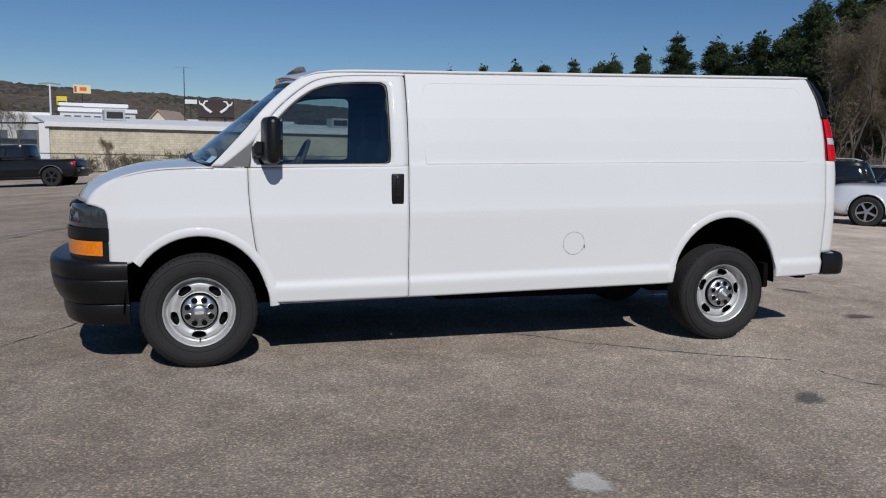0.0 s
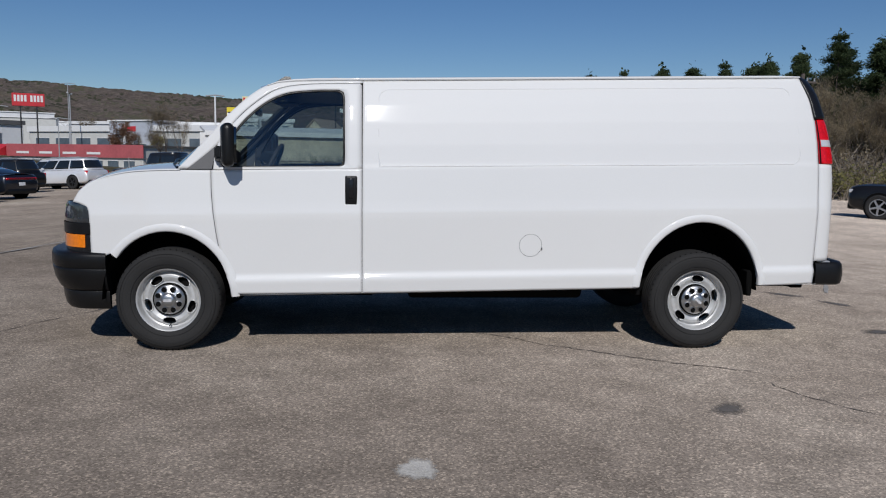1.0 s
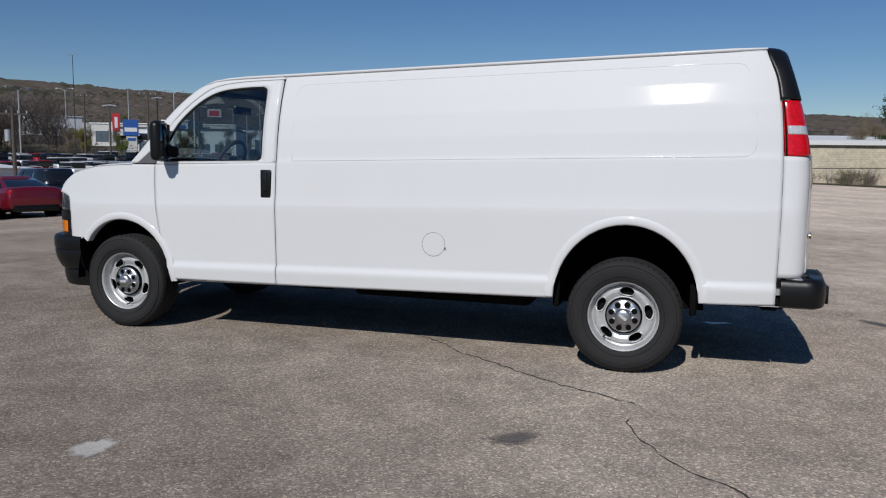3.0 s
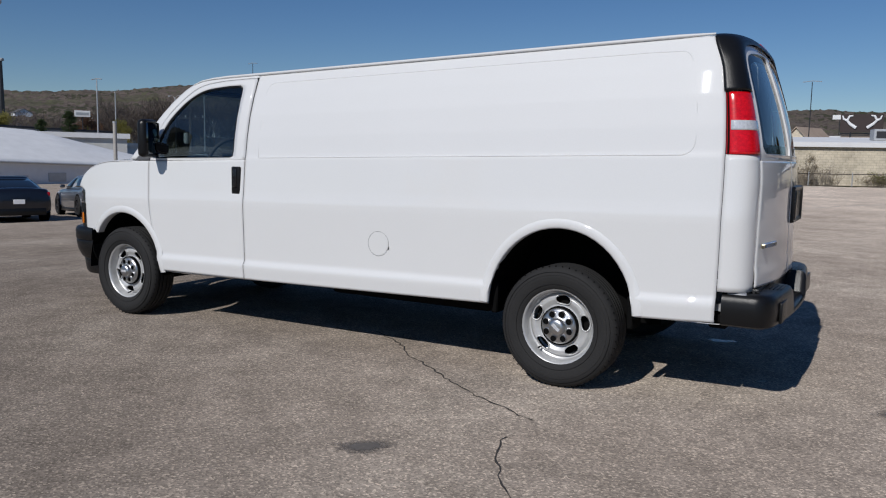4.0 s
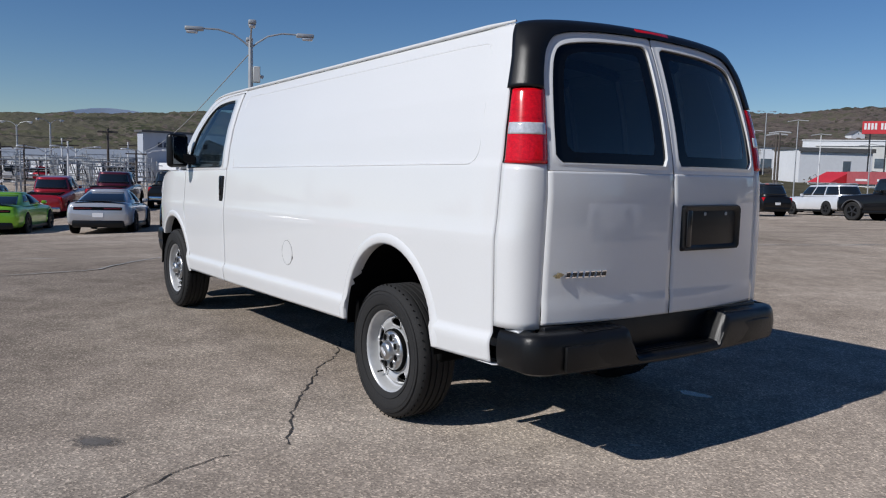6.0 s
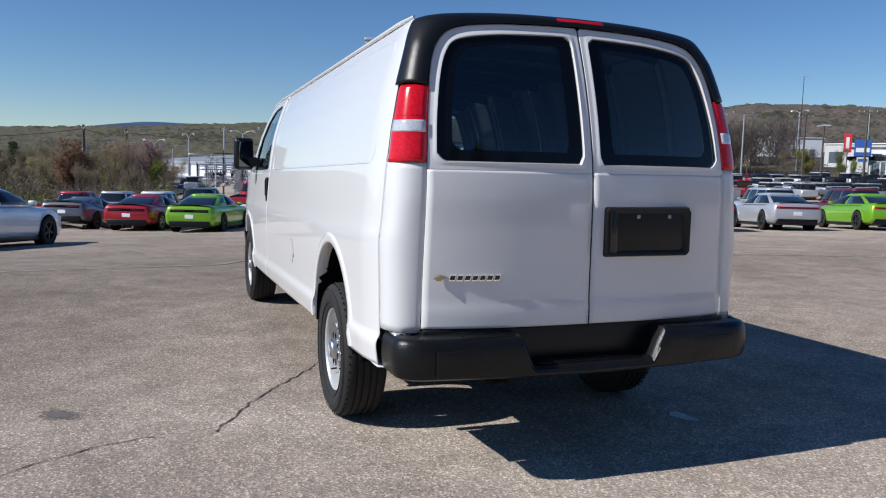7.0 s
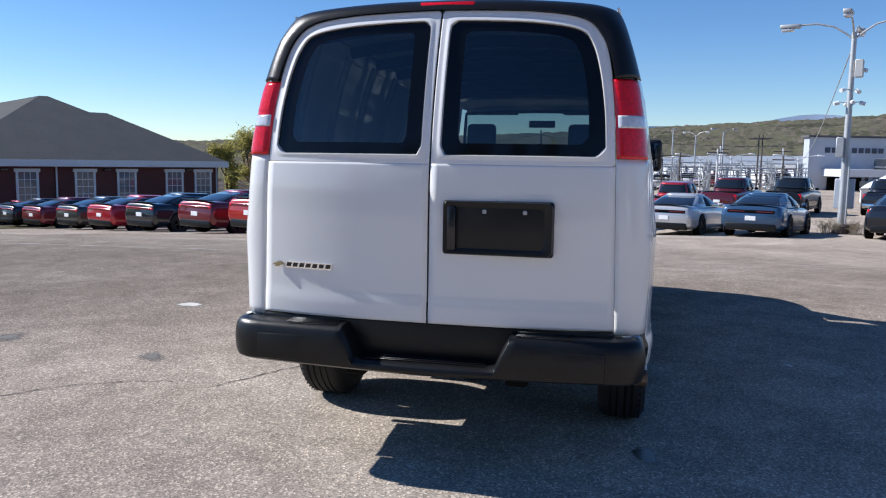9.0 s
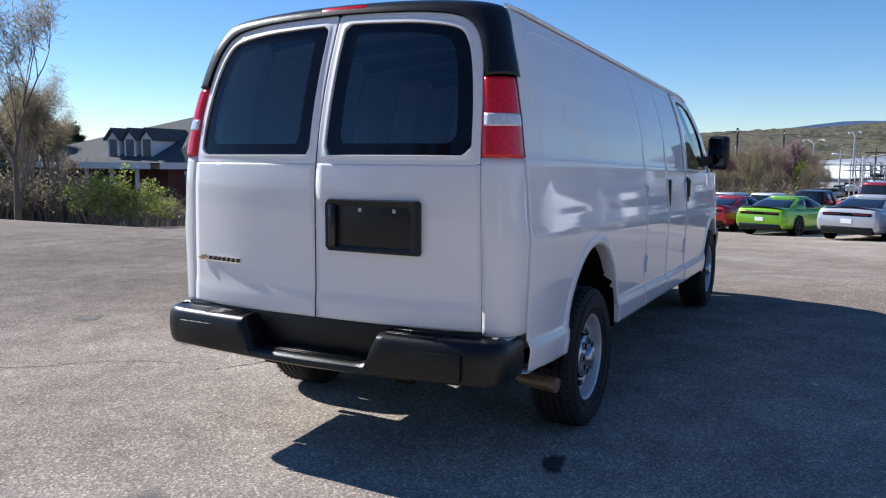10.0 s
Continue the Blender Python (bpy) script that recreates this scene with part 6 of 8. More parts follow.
tail_at("suv", "white", -14.9, 40.9, "white suv seen from behind", (0.86, 0.86, 0.87), group=BACK, lamp="pair")
tail_at("suv", "white", -18.0, 47.0, "white suv parked further off", (0.86, 0.86, 0.87), group=BACK, lamp="pair")
tail_at("suv", "jet_black", -16.6, 36.2, "black suv with a white plate", (0.010, 0.010, 0.011), group=BACK, lamp="pair")
build_car("jeep", "jet_black", -8.6, 32.8, 170, "black open-bed off-road pickup standing in the lot", rgb=(0.010, 0.010, 0.011), lamp="pair", plate=True)
for x, y, c, rgb, lab in ((-33.3, 8.4, "jet_black", (0.010, 0.010, 0.011), "black pickup truck behind the coupes"), (-32.6, 5.3, "oxblood", (0.11, 0.007, 0.014), "dark red pickup truck behind the coupes"), (-33.0, 2.5, "red", (0.42, 0.012, 0.02), "bright red pickup truck behind the coupes"),
                          (-34.2, -2.7, "white", (0.86, 0.86, 0.87), "white pickup truck behind the coupes"), (-35.4, -4.75, "silver", (0.50, 0.51, 0.54), "silver pickup truck behind the coupes"), (-36.8, -6.9, "red", (0.42, 0.012, 0.02), "red pickup truck behind the coupes"), (-33.0, -0.5, "jet_black", (0.010, 0.010, 0.011), "black pickup truck behind the coupes"),
                          (-35.0, 13.5, "black_blue", (0.012, 0.014, 0.022), "black pickup truck by the grey building")):
    tail_at("pickup", c, x, y, lab, rgb, group=BACK, lamp="pair", deg=HEAD)
build_car("suv", "white", 18.0, 10.0, 134, "white suv with bright alloy wheels", rgb=(0.86, 0.86, 0.87), lamp="pair", alloy="bright_alloy")
build_car("jeep", "jet_black", 23.5, 20.0, 134, "black off-road vehicle with large tyres", rgb=(0.010, 0.010, 0.011), lamp="pair", name="off_road_vehicle")
build_car("suv", "jet_black", 18.8, 16.2, 134, "black suv parked beside a white one", rgb=(0.010, 0.010, 0.011), lamp="pair", alloy="bright_alloy")
build_car("suv", "jet_black", 28.5, 22.5, 134, "black suv parked in a row", rgb=(0.010, 0.010, 0.011), lamp="pair", alloy="bright_alloy")
build_car("suv", "silver", 32.0, 26.5, 134, "silver suv parked in a row", rgb=(0.50, 0.51, 0.54), lamp="pair")

# ---- buildings ----
def oriented(p0, p1):
    """A frame at p0: x along the wall to p1, y away from the lot."""
    d = Vector((p1[0] - p0[0], p1[1] - p0[1], 0))
    ex = d.normalized()
    ey = Vector((-ex.y, ex.x, 0))
    mid = Vector(((p0[0] + p1[0]) / 2, (p0[1] + p1[1]) / 2, 0))
    if ey.dot(mid) < 0:
        ey = -ey
    m = Matrix(((ex.x, ey.x, 0, p0[0]), (ex.y, ey.y, 0, p0[1]), (0, 0, 1, 0), (0, 0, 0, 1)))
    return m, d.length


def flat_building(name, label, p0, p1, depth, z0, z1, wall, roof_mat, windows=(), fascia=None, roof_back=0.0, category="building"):
    m, L = oriented(p0, p1)
    if m.determinant() < 0:
        m, L = oriented(p1, p0)
    b = thing(name, label, category, m=m)
    part("wall", box(0, L, 0, depth, z0, z1), wall, b, smooth=0)
    bm = bmesh.new()
    k = [bm.verts.new(p) for p in ((-0.25, -0.25, z1), (L + 0.25, -0.25, z1), (L + 0.25, depth + 0.25, z1 + roof_back), (-0.25, depth + 0.25, z1 + roof_back))]
    k2 = [bm.verts.new(v.co + Vector((0, 0, 0.22))) for v in k]
    bm.faces.new(k[::-1])
    bm.faces.new(k2)
    for i in range(4):
        bm.faces.new((k[i], k[(i + 1) % 4], k2[(i + 1) % 4], k2[i]))
    part("roof", bm, roof_mat, b, smooth=0)
    if fascia:
        part("fascia", box(-0.3, L + 0.3, -0.34, -0.22, z1 - fascia[0], z1 + 0.25), fascia[1], b, smooth=0)
    for x0, x1, a, c, mat in windows:
        w = part("window" if mat == "window_glass" else "panel", box(x0 * L, x1 * L, -0.06, 0.02, a, c), MAT[mat], b, smooth=0)
        if mat == "window_glass":
            part("window_frame", box(x0 * L - 0.08, x1 * L + 0.08, -0.09, -0.055, c, c + 0.10), MAT["white_trim"], w, smooth=0)
    return b


# long cream block building with a white roof past the lot's edge
flat_building("block_building", "long low cream block building with a white roof", (-12.6, 60.0), (29, 70), 26, -1.5, 3.1, MAT["cream_wall"], MAT["white_roof"], fascia=(0.12, MAT["white_trim"]), roof_back=1.35)
part_m, part_l = oriented((-12.6, 60.0), (29, 70))
blk = thing("brick_pilaster", "white corner pilaster of the block building", "pilaster", m=part_m)
part("pilaster", box(-0.7, 0.0, -0.12, 0.5, -1.4, 3.2), MAT["white_trim"], blk, smooth=0)
for i, (x, y, w) in enumerate(((6, 12, 1.8), (20, 10, 2.4), (29, 14, 2.0))):
    un = thing("roof_unit", "grey rooftop air unit", "air unit", "rooftop air units", m=part_m @ pose(x, y, 3.3 + 0.052 * y))
    part("casing", box(-w / 2, w / 2, -0.8, 0.8, 0, 1.0, 0.03, 1), MAT["galv"], un)
    part("grille", box(-w / 2 + 0.2, w / 2 - 0.2, -0.82, -0.79, 0.2, 0.8), MAT["alloy"], un)
# red-fronted workshop
shop = flat_building("workshop", "low workshop with a red fascia and open bays", (-50, 108), (-29, 98), 14, -3.2, 2.2, MAT["pale_wall"], MAT["grey_roof"],
                     windows=[(0.06 + 0.115 * k, 0.135 + 0.115 * k, -2.9, 0.35, "window_glass") for k in range(8)], fascia=(1.45, MAT["faded_red"]))
sm, sl = oriented((-50, 108), (-29, 98))
for k in range(4):
    part("sign_bar", box(1.6 + 4.2 * k, 3.9 + 4.2 * k, -0.38, -0.34, 1.15, 1.45), MAT["white_trim"], shop, smooth=0)
aw = thing("awning", "red canopy over the workshop entrance", "awning", m=Matrix.Translation((-52.6, 109.5, 0)) @ pose(0, 0, 0, 0, 0, -24))
part("canopy", loft([[Vector((x, y, z)) for y, z in ((-3.2, 0.8), (0, 2.4), (0, 0.8))] for x in (-2.5, 2.5)]), MAT["red_metal"], aw, smooth=0)
for x in (-2.4, 2.4):
    part("post", box(x - 0.08, x + 0.08, -3.1, -2.94, -2.4, 0.8), MAT["white_trim"], aw, smooth=0)


def sign_on_poles(name, label, x, y, z0, z1, w, face, deg, legs=2, bars=None, thick=0.35):
    s = thing(name, label, "sign", m=pose(x, y, 0, 0, 0, deg))
    zg = ground_z(x, y)
    part("panel", box(-w / 2, w / 2, -thick / 2, thick / 2, z0, z1, 0.03, 1), face, s, smooth=0)
    for k in range(legs):
        px = (k - (legs - 1) / 2) * w * 0.5
        part("post", tube([(px, 0, zg - 0.3), (px, 0, z0 + 0.02)], 0.07 + w * 0.008, 8), MAT["alloy"], s)
    for (u0, u1, v0, v1, mat) in bars or ():
        part("sign_bar", box(-w / 2 + u0 * w, -w / 2 + u1 * w, -thick / 2 - 0.03, -thick / 2 - 0.005, z0 + v0 * (z1 - z0), z0 + v1 * (z1 - z0)), mat, s, smooth=0)
    return s


letters = [(0.06 + 0.105 * k, 0.13 + 0.105 * k, 0.35, 0.85, MAT["white_trim"]) for k in range(4)] + [(0.56 + 0.105 * k, 0.63 + 0.105 * k, 0.35, 0.85, MAT["white_trim"]) for k in range(4)]
sign_on_poles("roadside_sign", "red roadside sign with pale lettering bars on two posts", -51.5, 118.0, 8.2, 10.1, 4.4, MAT["red_metal"], 24, bars=letters)
sign_on_poles("billboard", "pale yellow billboard on a pole", -42.2, 265.5, 18.3, 20.9, 5.0, MAT["cream_sign"], 8, 1, [(0.05, 0.18, 0.15, 0.85, MAT["red_metal"]), (0.35, 0.75, 0.3, 0.75, MAT["orange"])])
sign_on_poles("yellow_sign", "small yellow and black sign on a pole", -40.5, 222.2, 12.4, 14.7, 2.5, MAT["yellow"], 8, 1, [(0.1, 0.9, 0.1, 0.45, MAT["gloss_black"])])
sign_on_poles("white_sign", "white sign board on a pole", -7.7, 209.3, 13.1, 14.2, 3.2, MAT["white_trim"], 0, 1)
horns = sign_on_poles("restaurant_sign", "dark brown roof sign with two white horn shapes", -1.1, 163.6, 8.2, 11.6, 7.2, MAT["dark_board"], 0, 2)
for s in (-1, 1):
    part("sign_horn", tube([(s * 0.9, -0.3, 9.0), (s * 1.9, -0.3, 9.7), (s * 2.5, -0.3, 10.4), (s * 2.1, -0.3, 11.2), (s * 1.5, -0.3, 11.3)], [0.30, 0.28, 0.24, 0.2, 0.12], 8), MAT["white_trim"], horns)
    part("sign_horn", tube([(s * 2.5, -0.3, 10.4), (s * 3.1, -0.3, 10.7), (s * 3.3, -0.3, 11.3)], [0.22, 0.18, 0.1], 8), MAT["white_trim"], horns)
flat_building("restaurant", "low brown restaurant below a roof sign", (-4.6, 164.5), (6.5, 164.5), 12, -2, 7.9, MAT["tan_shingle"], MAT["grey_roof"], windows=[(0.1 + 0.2 * k, 0.24 + 0.2 * k, 5.0, 6.8, "window_glass") for k in range(4)])
# store fronts behind
flat_building("store", "grey and white store front with dark bays", (-66, 152), (-26, 128), 22, -2, 6.0, MAT["pale_wall"], MAT["white_roof"], windows=[(0.04 + 0.12 * k, 0.12 + 0.12 * k, 1.0, 4.0, "window_glass") for k in range(8)], fascia=(0.8, MAT["white_trim"]))
flat_building("store_tower", "grey store entrance block", (-47, 140), (-38, 134.7), 6, -2, 7.0, MAT["grey_wall"], MAT["white_roof"], windows=[(0.30, 0.62, 5.2, 6.1, "red_metal"), (0.3, 0.55, 3.5, 4.9, "white_trim"), (0.15, 0.85, 0.0, 3.0, "window_glass")])
for x0_, y0_, x1_, y1_, zt_, col_ in ((-26.5, 141.5, -14.6, 143, 7.9, "pale_wall"), (-36, 139.5, -28, 141, 6.9, "cream_wall"), (-24, 150.5, -17, 151.5, 9.2, "white_metal"), (-33, 178, -20, 180, 10.6, "pale_wall"), (-18, 150, 2, 148, 6.0, "white_metal"), (-44, 168, -20, 164, 7.4, "pale_wall"), (6, 140, 24, 138, 5.2, "pale_wall"), (-8, 185, 16, 182, 8.0, "cream_wall"), (-70, 182, -46, 172, 8.2, "white_metal")):
    flat_building("hill_store", "low pale store below the wooded hill", (x0_, y0_), (x1_, y1_), 14, -2, zt_, MAT[col_], MAT["white_roof"], windows=[(0.05 + 0.13 * k, 0.14 + 0.13 * k, zt_ - 2.6, zt_ - 1.0, "window_glass") for k in range(7)], fascia=(0.4, MAT["white_trim"]))
flat_building("low_store", "low pale store with a flat roof", (-24, 122), (14, 116), 16, -4, 4.2, MAT["pale_wall"], MAT["white_roof"], windows=[(0.05 + 0.16 * k, 0.15 + 0.16 * k, 0.5, 3.2, "window_glass") for k in range(6)], fascia=(0.7, MAT["white_trim"]))
flat_building("warehouse", "long white warehouse with a dark roof edge", (-62.5, 116.0), (-55.8, 125.6), 10, -2, 6.0, MAT["white_metal"], MAT["grey_roof"], windows=[(0.6, 0.7, 2.2, 4.2, "window_glass")], fascia=(0.4, MAT["grey_roof"]))
# dealer showroom on the bank: pale entrance block, glazed wings, blue sign
flat_building("showroom_block", "pale showroom entrance block with a blue panel", (-98.4, 126.9), (-93.4, 128.2), 8, 1.0, 8.4, MAT["pale_wall"], MAT["white_roof"], windows=[(0.30, 0.92, 6.2, 7.6, "blue_sign")])
flat_building("showroom_wing", "glazed showroom wing with a flat roof", (-108.5, 126.0), (-98.6, 128.4), 9, 1.0, 5.2, MAT["pale_wall"], MAT["grey_roof"], windows=[(0.04 + 0.19 * k, 0.20 + 0.19 * k, 2.0, 4.4, "window_glass") for k in range(5)], fascia=(0.5, MAT["gloss_black"]))
flat_building("glazed_hall", "dark glazed showroom hall with a thin roof", (-93.0, 129.5), (-87.0, 141), 8, 1.0, 6.4, MAT["car_glass"], MAT["grey_roof"], windows=[(0.02 + 0.14 * k, 0.14 + 0.14 * k, 1.8, 5.8, "window_glass") for k in range(7)], fascia=(0.4, MAT["pale_wall"]))
flat_building("low_terrace", "white terrace of shops behind the showroom", (-128, 140), (-98, 152), 10, 2, 8.6, MAT["pale_wall"], MAT["white_roof"], windows=[(0.03 + 0.12 * k, 0.12 + 0.12 * k, 4.5, 7.0, "window_glass") for k in range(8)])
sign_on_poles("blue_sign", "blue and white dealer sign tower", -104.6, 125.0, 5.4, 8.6, 2.9, MAT["blue_sign"], 40, 2, [(0.1, 0.9, 0.25, 0.5, MAT["white_trim"])])
sign_on_poles("white_sign", "white and grey directory sign below a blue one", -103.6, 124.0, 2.4, 5.2, 2.0, MAT["pale_wall"], 40, 2, [(0.1, 0.9, 0.7, 0.9, MAT["blue_sign"])])
sign_on_poles("red_pennant", "tall red pennant sign", -107.7, 124.5, 6.2, 9.8, 1.4, MAT["red_metal"], 40, 1, [(0.3, 0.7, 0.2, 0.8, MAT["white_trim"])])
sign_on_poles("billboard", "grey billboard with a red panel on a pole", -156, 229, 15.0, 17.8, 4.6, MAT["pale_wall"], 34, 1, [(0.15, 0.85, 0.15, 0.8, MAT["red_metal"])])
sign_on_poles("white_sign", "white sign board above the grey sheds", -121.6, 84.8, 7.9, 9.0, 2.6, MAT["white_trim"], 55, 1, [(0.1, 0.9, 0.3, 0.7, MAT["galv"])])
post_ = thing("steel_post", "tall beige steel post beside the white roof", "post", m=pose(-42.5, 31.3, ground_z(-42.5, 31.3)))
part("shaft", tube([(0, 0, -0.3), (0, 0, 3.55 - ground_z(-42.5, 31.3))], [0.13, 0.13], 10), MAT["concrete"], post_)
part("cap", tube([(0, 0, 3.55 - ground_z(-42.5, 31.3)), (0, 0, 3.67 - ground_z(-42.5, 31.3))], 0.15, 10), MAT["galv"], post_)
# open-fronted vehicle shed down the valley
vs = thing("vehicle_shed", "long open-fronted vehicle shed with a grey flat roof", "shed", m=oriented((-126, 4.0), (-98.5, 22.3))[0])
VL = oriented((-126, 4.0), (-98.5, 22.3))[1]
part("roof", loft([[Vector((x, y, z)) for y, z in ((-0.7, 1.2), (-0.7, 1.55), (22, 3.1), (22, 2.75))] for x in (-14, VL)]), MAT["galv"], vs, smooth=0)
part("back_wall", box(-13, VL - 0.5, -0.4, 0.0, -5, 1.3), MAT["white_metal"], vs, smooth=0)
for k in range(9):
    part("door", box(-11 + 4.9 * k, -8.2 + 4.9 * k, -0.46, -0.4, -4.4, -1.2 + 0.3 * (k % 2)), MAT["galv"] if k % 3 else MAT["dark_gap"], vs, smooth=0)
for k in range(15):
    part("post", tube([(0.4 + k * VL / 15, -0.6, -5.5), (0.4 + k * VL / 15, -0.6, 1.5)], 0.14, 6), MAT["alloy"] if k % 3 else MAT["galv"], vs)
# steel switchyard on the slope below the lot
def switch_bay(x, y, tall):
    """One bay: two posts, a lattice beam, insulators and hanging switch arms."""
    z = ground_z(x, y)
    b = thing("switchyard_bay", "galvanised steel switchyard bay with white insulators", "switchyard", "bays of the switchyard", m=pose(x, y, 0, 0, 0, 8))
    for py in (0.0, 2.3):
        part("post", tube([(0, py, z - 0.3), (0, py, tall)], [0.060, 0.048], 6), MAT["galv"], b)
    for q in (tall - 0.35, tall - 0.75, tall - 2.0):
        part("beam", tube([(0, -0.5, q), (0, 2.8, q)], 0.034, 5), MAT["galv"], b)
    for k in range(6):
        part("lattice", tube([(0, 0.38 * k, tall - (0.75 if k % 2 else 0.35)), (0, 0.38 * (k + 1), tall - (0.35 if k % 2 else 0.75))], 0.015, 4), MAT["galv"], b)
    for k in range(3):
        q = 0.35 + 0.8 * k
        part("insulator", spin([(0.0, 0.0), (0.07, 0.0), (0.035, 0.06), (0.08, 0.12), (0.035, 0.18), (0.08, 0.24), (0.035, 0.30), (0.0, 0.36)], 8), MAT["white_trim"], b).location = (0, q, tall - 2.0)
        part("switch_arm", tube([(0, q, tall - 0.75), (0.35, q + 0.1, tall - 1.6), (0.1, q, tall - 1.65)], 0.03, 4), MAT["alloy"], b)
    part("tie", tube([(0, 0, tall - 0.5), (-2.6, 0, tall - 0.5)], 0.04, 5), MAT["galv"], b)
    part("busbar", tube([(0.1, -0.6, tall - 1.62), (0.1, 2.9, tall - 1.62)], 0.03, 5), MAT["concrete"], b)


for i_, (bx, tall_) in enumerate(((-58.0, 1.35), (-60.8, 1.6), (-63.6, 1.75), (-66.4, 1.95))):
    for k in range(5):
        switch_bay(bx, 2.2 + 2.55 * k + 0.35 * i_, tall_ + (0.22 if (k + i_) % 3 == 0 else 0))
for i_, (x, y, top_) in enumerate(((-57.4, 7.9, 2.7), (-62.0, 3.9, 2.5), (-64.4, 12.3, 4.1), (-66.5, 14.4, 3.0), (-60.5, 11.4, 3.9), (-59.4, 5.2, 2.4), (-69, 9.4, 3.2), (-56.8, 12.7, 2.2))):
    z = ground_z(x, y)
    p = thing("utility_pole", "thin wooden pole among the switchyard steel", "utility pole", "poles of the switchyard", m=pose(x, y, 0))
    part("shaft", tube([(0, 0, z - 0.4), (0, 0, top_)], [0.085, 0.06], 7), MAT["pole_wood"] if i_ % 3 else MAT["white_trim"], p)
    part("crossarm", tube([(0, -0.8, top_ - 0.3), (0, 0.8, top_ - 0.3)], 0.05, 5), MAT["pole_wood"], p)
for x, y, top_ in ((-61.5, 7.0, 2.15), (-66.0, 10.0, 2.3), (-58.6, 3.0, 1.9), (-63.0, 15.0, 2.2)):
    z = ground_z(x, y)
    p = thing("street_lamp", "pale street lamp with two curved arms", "street lamp", "lamps of the switchyard road", m=pose(x, y, 0, 0, 0, 12))
    part("pole", tube([(0, 0, z - 0.3), (0, 0, top_)], [0.07, 0.05], 8), MAT["white_trim"], p)
    for a in (-1, 1):
        part("arm", tube([(0, 0, top_ - 0.35), (0, a * 0.6, top_), (0, a * 1.6, top_ + 0.15)], 0.04, 6), MAT["white_trim"], p)
        part("lamp_head", box(-0.12, 0.12, a * 1.85 - 0.3, a * 1.85 + 0.3, top_ + 0.07, top_ + 0.20, 0.04, 1), MAT["white_metal"], p)
# gabled house over the white roof
def gable_house(name, label, x, y, deg, w, d, z0, eave, ridge, wall, roof_mat):
    h = thing(name, label, "house", m=pose(x, y, 0, 0, 0, deg))
    part("wall", loft([[Vector((px, py, pz)) for px, pz in ((-w / 2, z0), (w / 2, z0), (w / 2, eave), (0, ridge), (-w / 2, eave))] for py in (0, d)]), wall, h, smooth=0)
    for s in (-1, 1):
        bm = loft([[Vector((s * (w / 2 + 0.5), py, eave - 0.35)), Vector((0, py, ridge + 0.12)), Vector((0, py, ridge + 0.30)), Vector((s * (w / 2 + 0.5), py, eave - 0.15))] for py in (-0.5, d + 0.5)])
        part("roof", bm, roof_mat, h, smooth=0)
    win = part("window", box(-0.35, 0.35, -0.05, 0.03, eave + 0.15, eave + 1.3), MAT["window_glass"], h, smooth=0)
    part("window_frame", box(-0.45, 0.45, -0.08, -0.045, eave + 0.05, eave + 0.15), MAT["white_trim"], win, smooth=0)
    return h


gable_house("gabled_house", "cream gabled house with a tan shingle roof", -12.2, 163.3, -22, 6.4, 9, -4, 5.9, 9.0, MAT["cream_wall"], MAT["tan_shingle"])
# white warehouse beyond the lamp pole
shed = thing("white_shed", "large white metal shed with a low curved roof", "shed", m=Matrix.Translation((-52.5, 17.2, 0)) @ pose(0, 0, 0, 0, 0, 90))
front = [(0, -3.6), (34, -3.6), (34, 0.0), (10.2, 0.65), (0, -0.15)]
bm = bmesh.new()
add_prism(bm, front, 0.25, Matrix(((1, 0, 0, 0), (0, 0, 1, 0), (0, 1, 0, 0), (0, 0, 0, 1))))
bmesh.ops.recalc_face_normals(bm, faces=bm.faces[:])
part("wall", bm, MAT["white_metal"], shed, smooth=0)
part("roof", sheet(lambda u, v: Vector((34.4 * u - 0.2 + 5.4 * v * (1 - u), -0.25 + 15 * v, float(np.interp(34 * u, [0, 10.2, 34], [-0.10, 0.70, 0.05])) + 3.1 * math.sin(min(1, v * 1.4) * math.pi / 2) * float(np.interp(u, [0, 0.2, 0.55, 1], [0.12, 1, 0.95, 0.12])))), 40, 20), MAT["white_roof"], shed, thick=0.08)
part("eave_trim", tube([(-0.2, -0.27, -0.12), (10.2, -0.27, 0.68), (34.2, -0.27, 0.02)], 0.07, 6), MAT["galv"], shed)
for x0, x1, z0, z1, mt in ((1.0, 5.6, -2.1, -0.9, "dark_gap"), (15.5, 17.0, -0.9, -0.2, "galv"), (18.5, 25.5, -2.55, -0.9, "white_trim"), (12.8, 13.8, -1.0, -0.4, "galv")):
    part("bay", box(x0, x1, -0.05, 0.02, z0, z1), MAT[mt], shed, smooth=0)
flat_building("parapet_hall", "pale grey flat hall behind the white shed", (-82, 33), (-69.4, 53.3), 6, -3, 3.4, MAT["pale_wall"], MAT["white_roof"], fascia=(0.3, MAT["white_trim"]))
# grey dealer building with a name band
deal = flat_building("dealer_building", "long pale blue-grey dealer building with dark glazing", (-84.5, 20.3), (-99.5, 74.0), 1.2, -6.2, 4.6, MAT["grey_wall"], MAT["grey_roof"],
                     windows=[(0.135 + 0.033 * k, 0.165 + 0.033 * k, 0.4, 2.35, "window_glass") for k in range(4)] + [(0.275, 0.330, 0.3, 4.2, "white_trim")] + [(0.345 + 0.07 * k, 0.405 + 0.07 * k, 1.4, 2.4, "window_glass") for k in range(8)])
flat_building("dealer_annex", "pale grey annex at the end of the dealer building", (-99.8, 74.5), (-101.5, 86.0), 6, -4, 2.9, MAT["white_metal"], MAT["galv"], fascia=(0.25, MAT["white_trim"]))
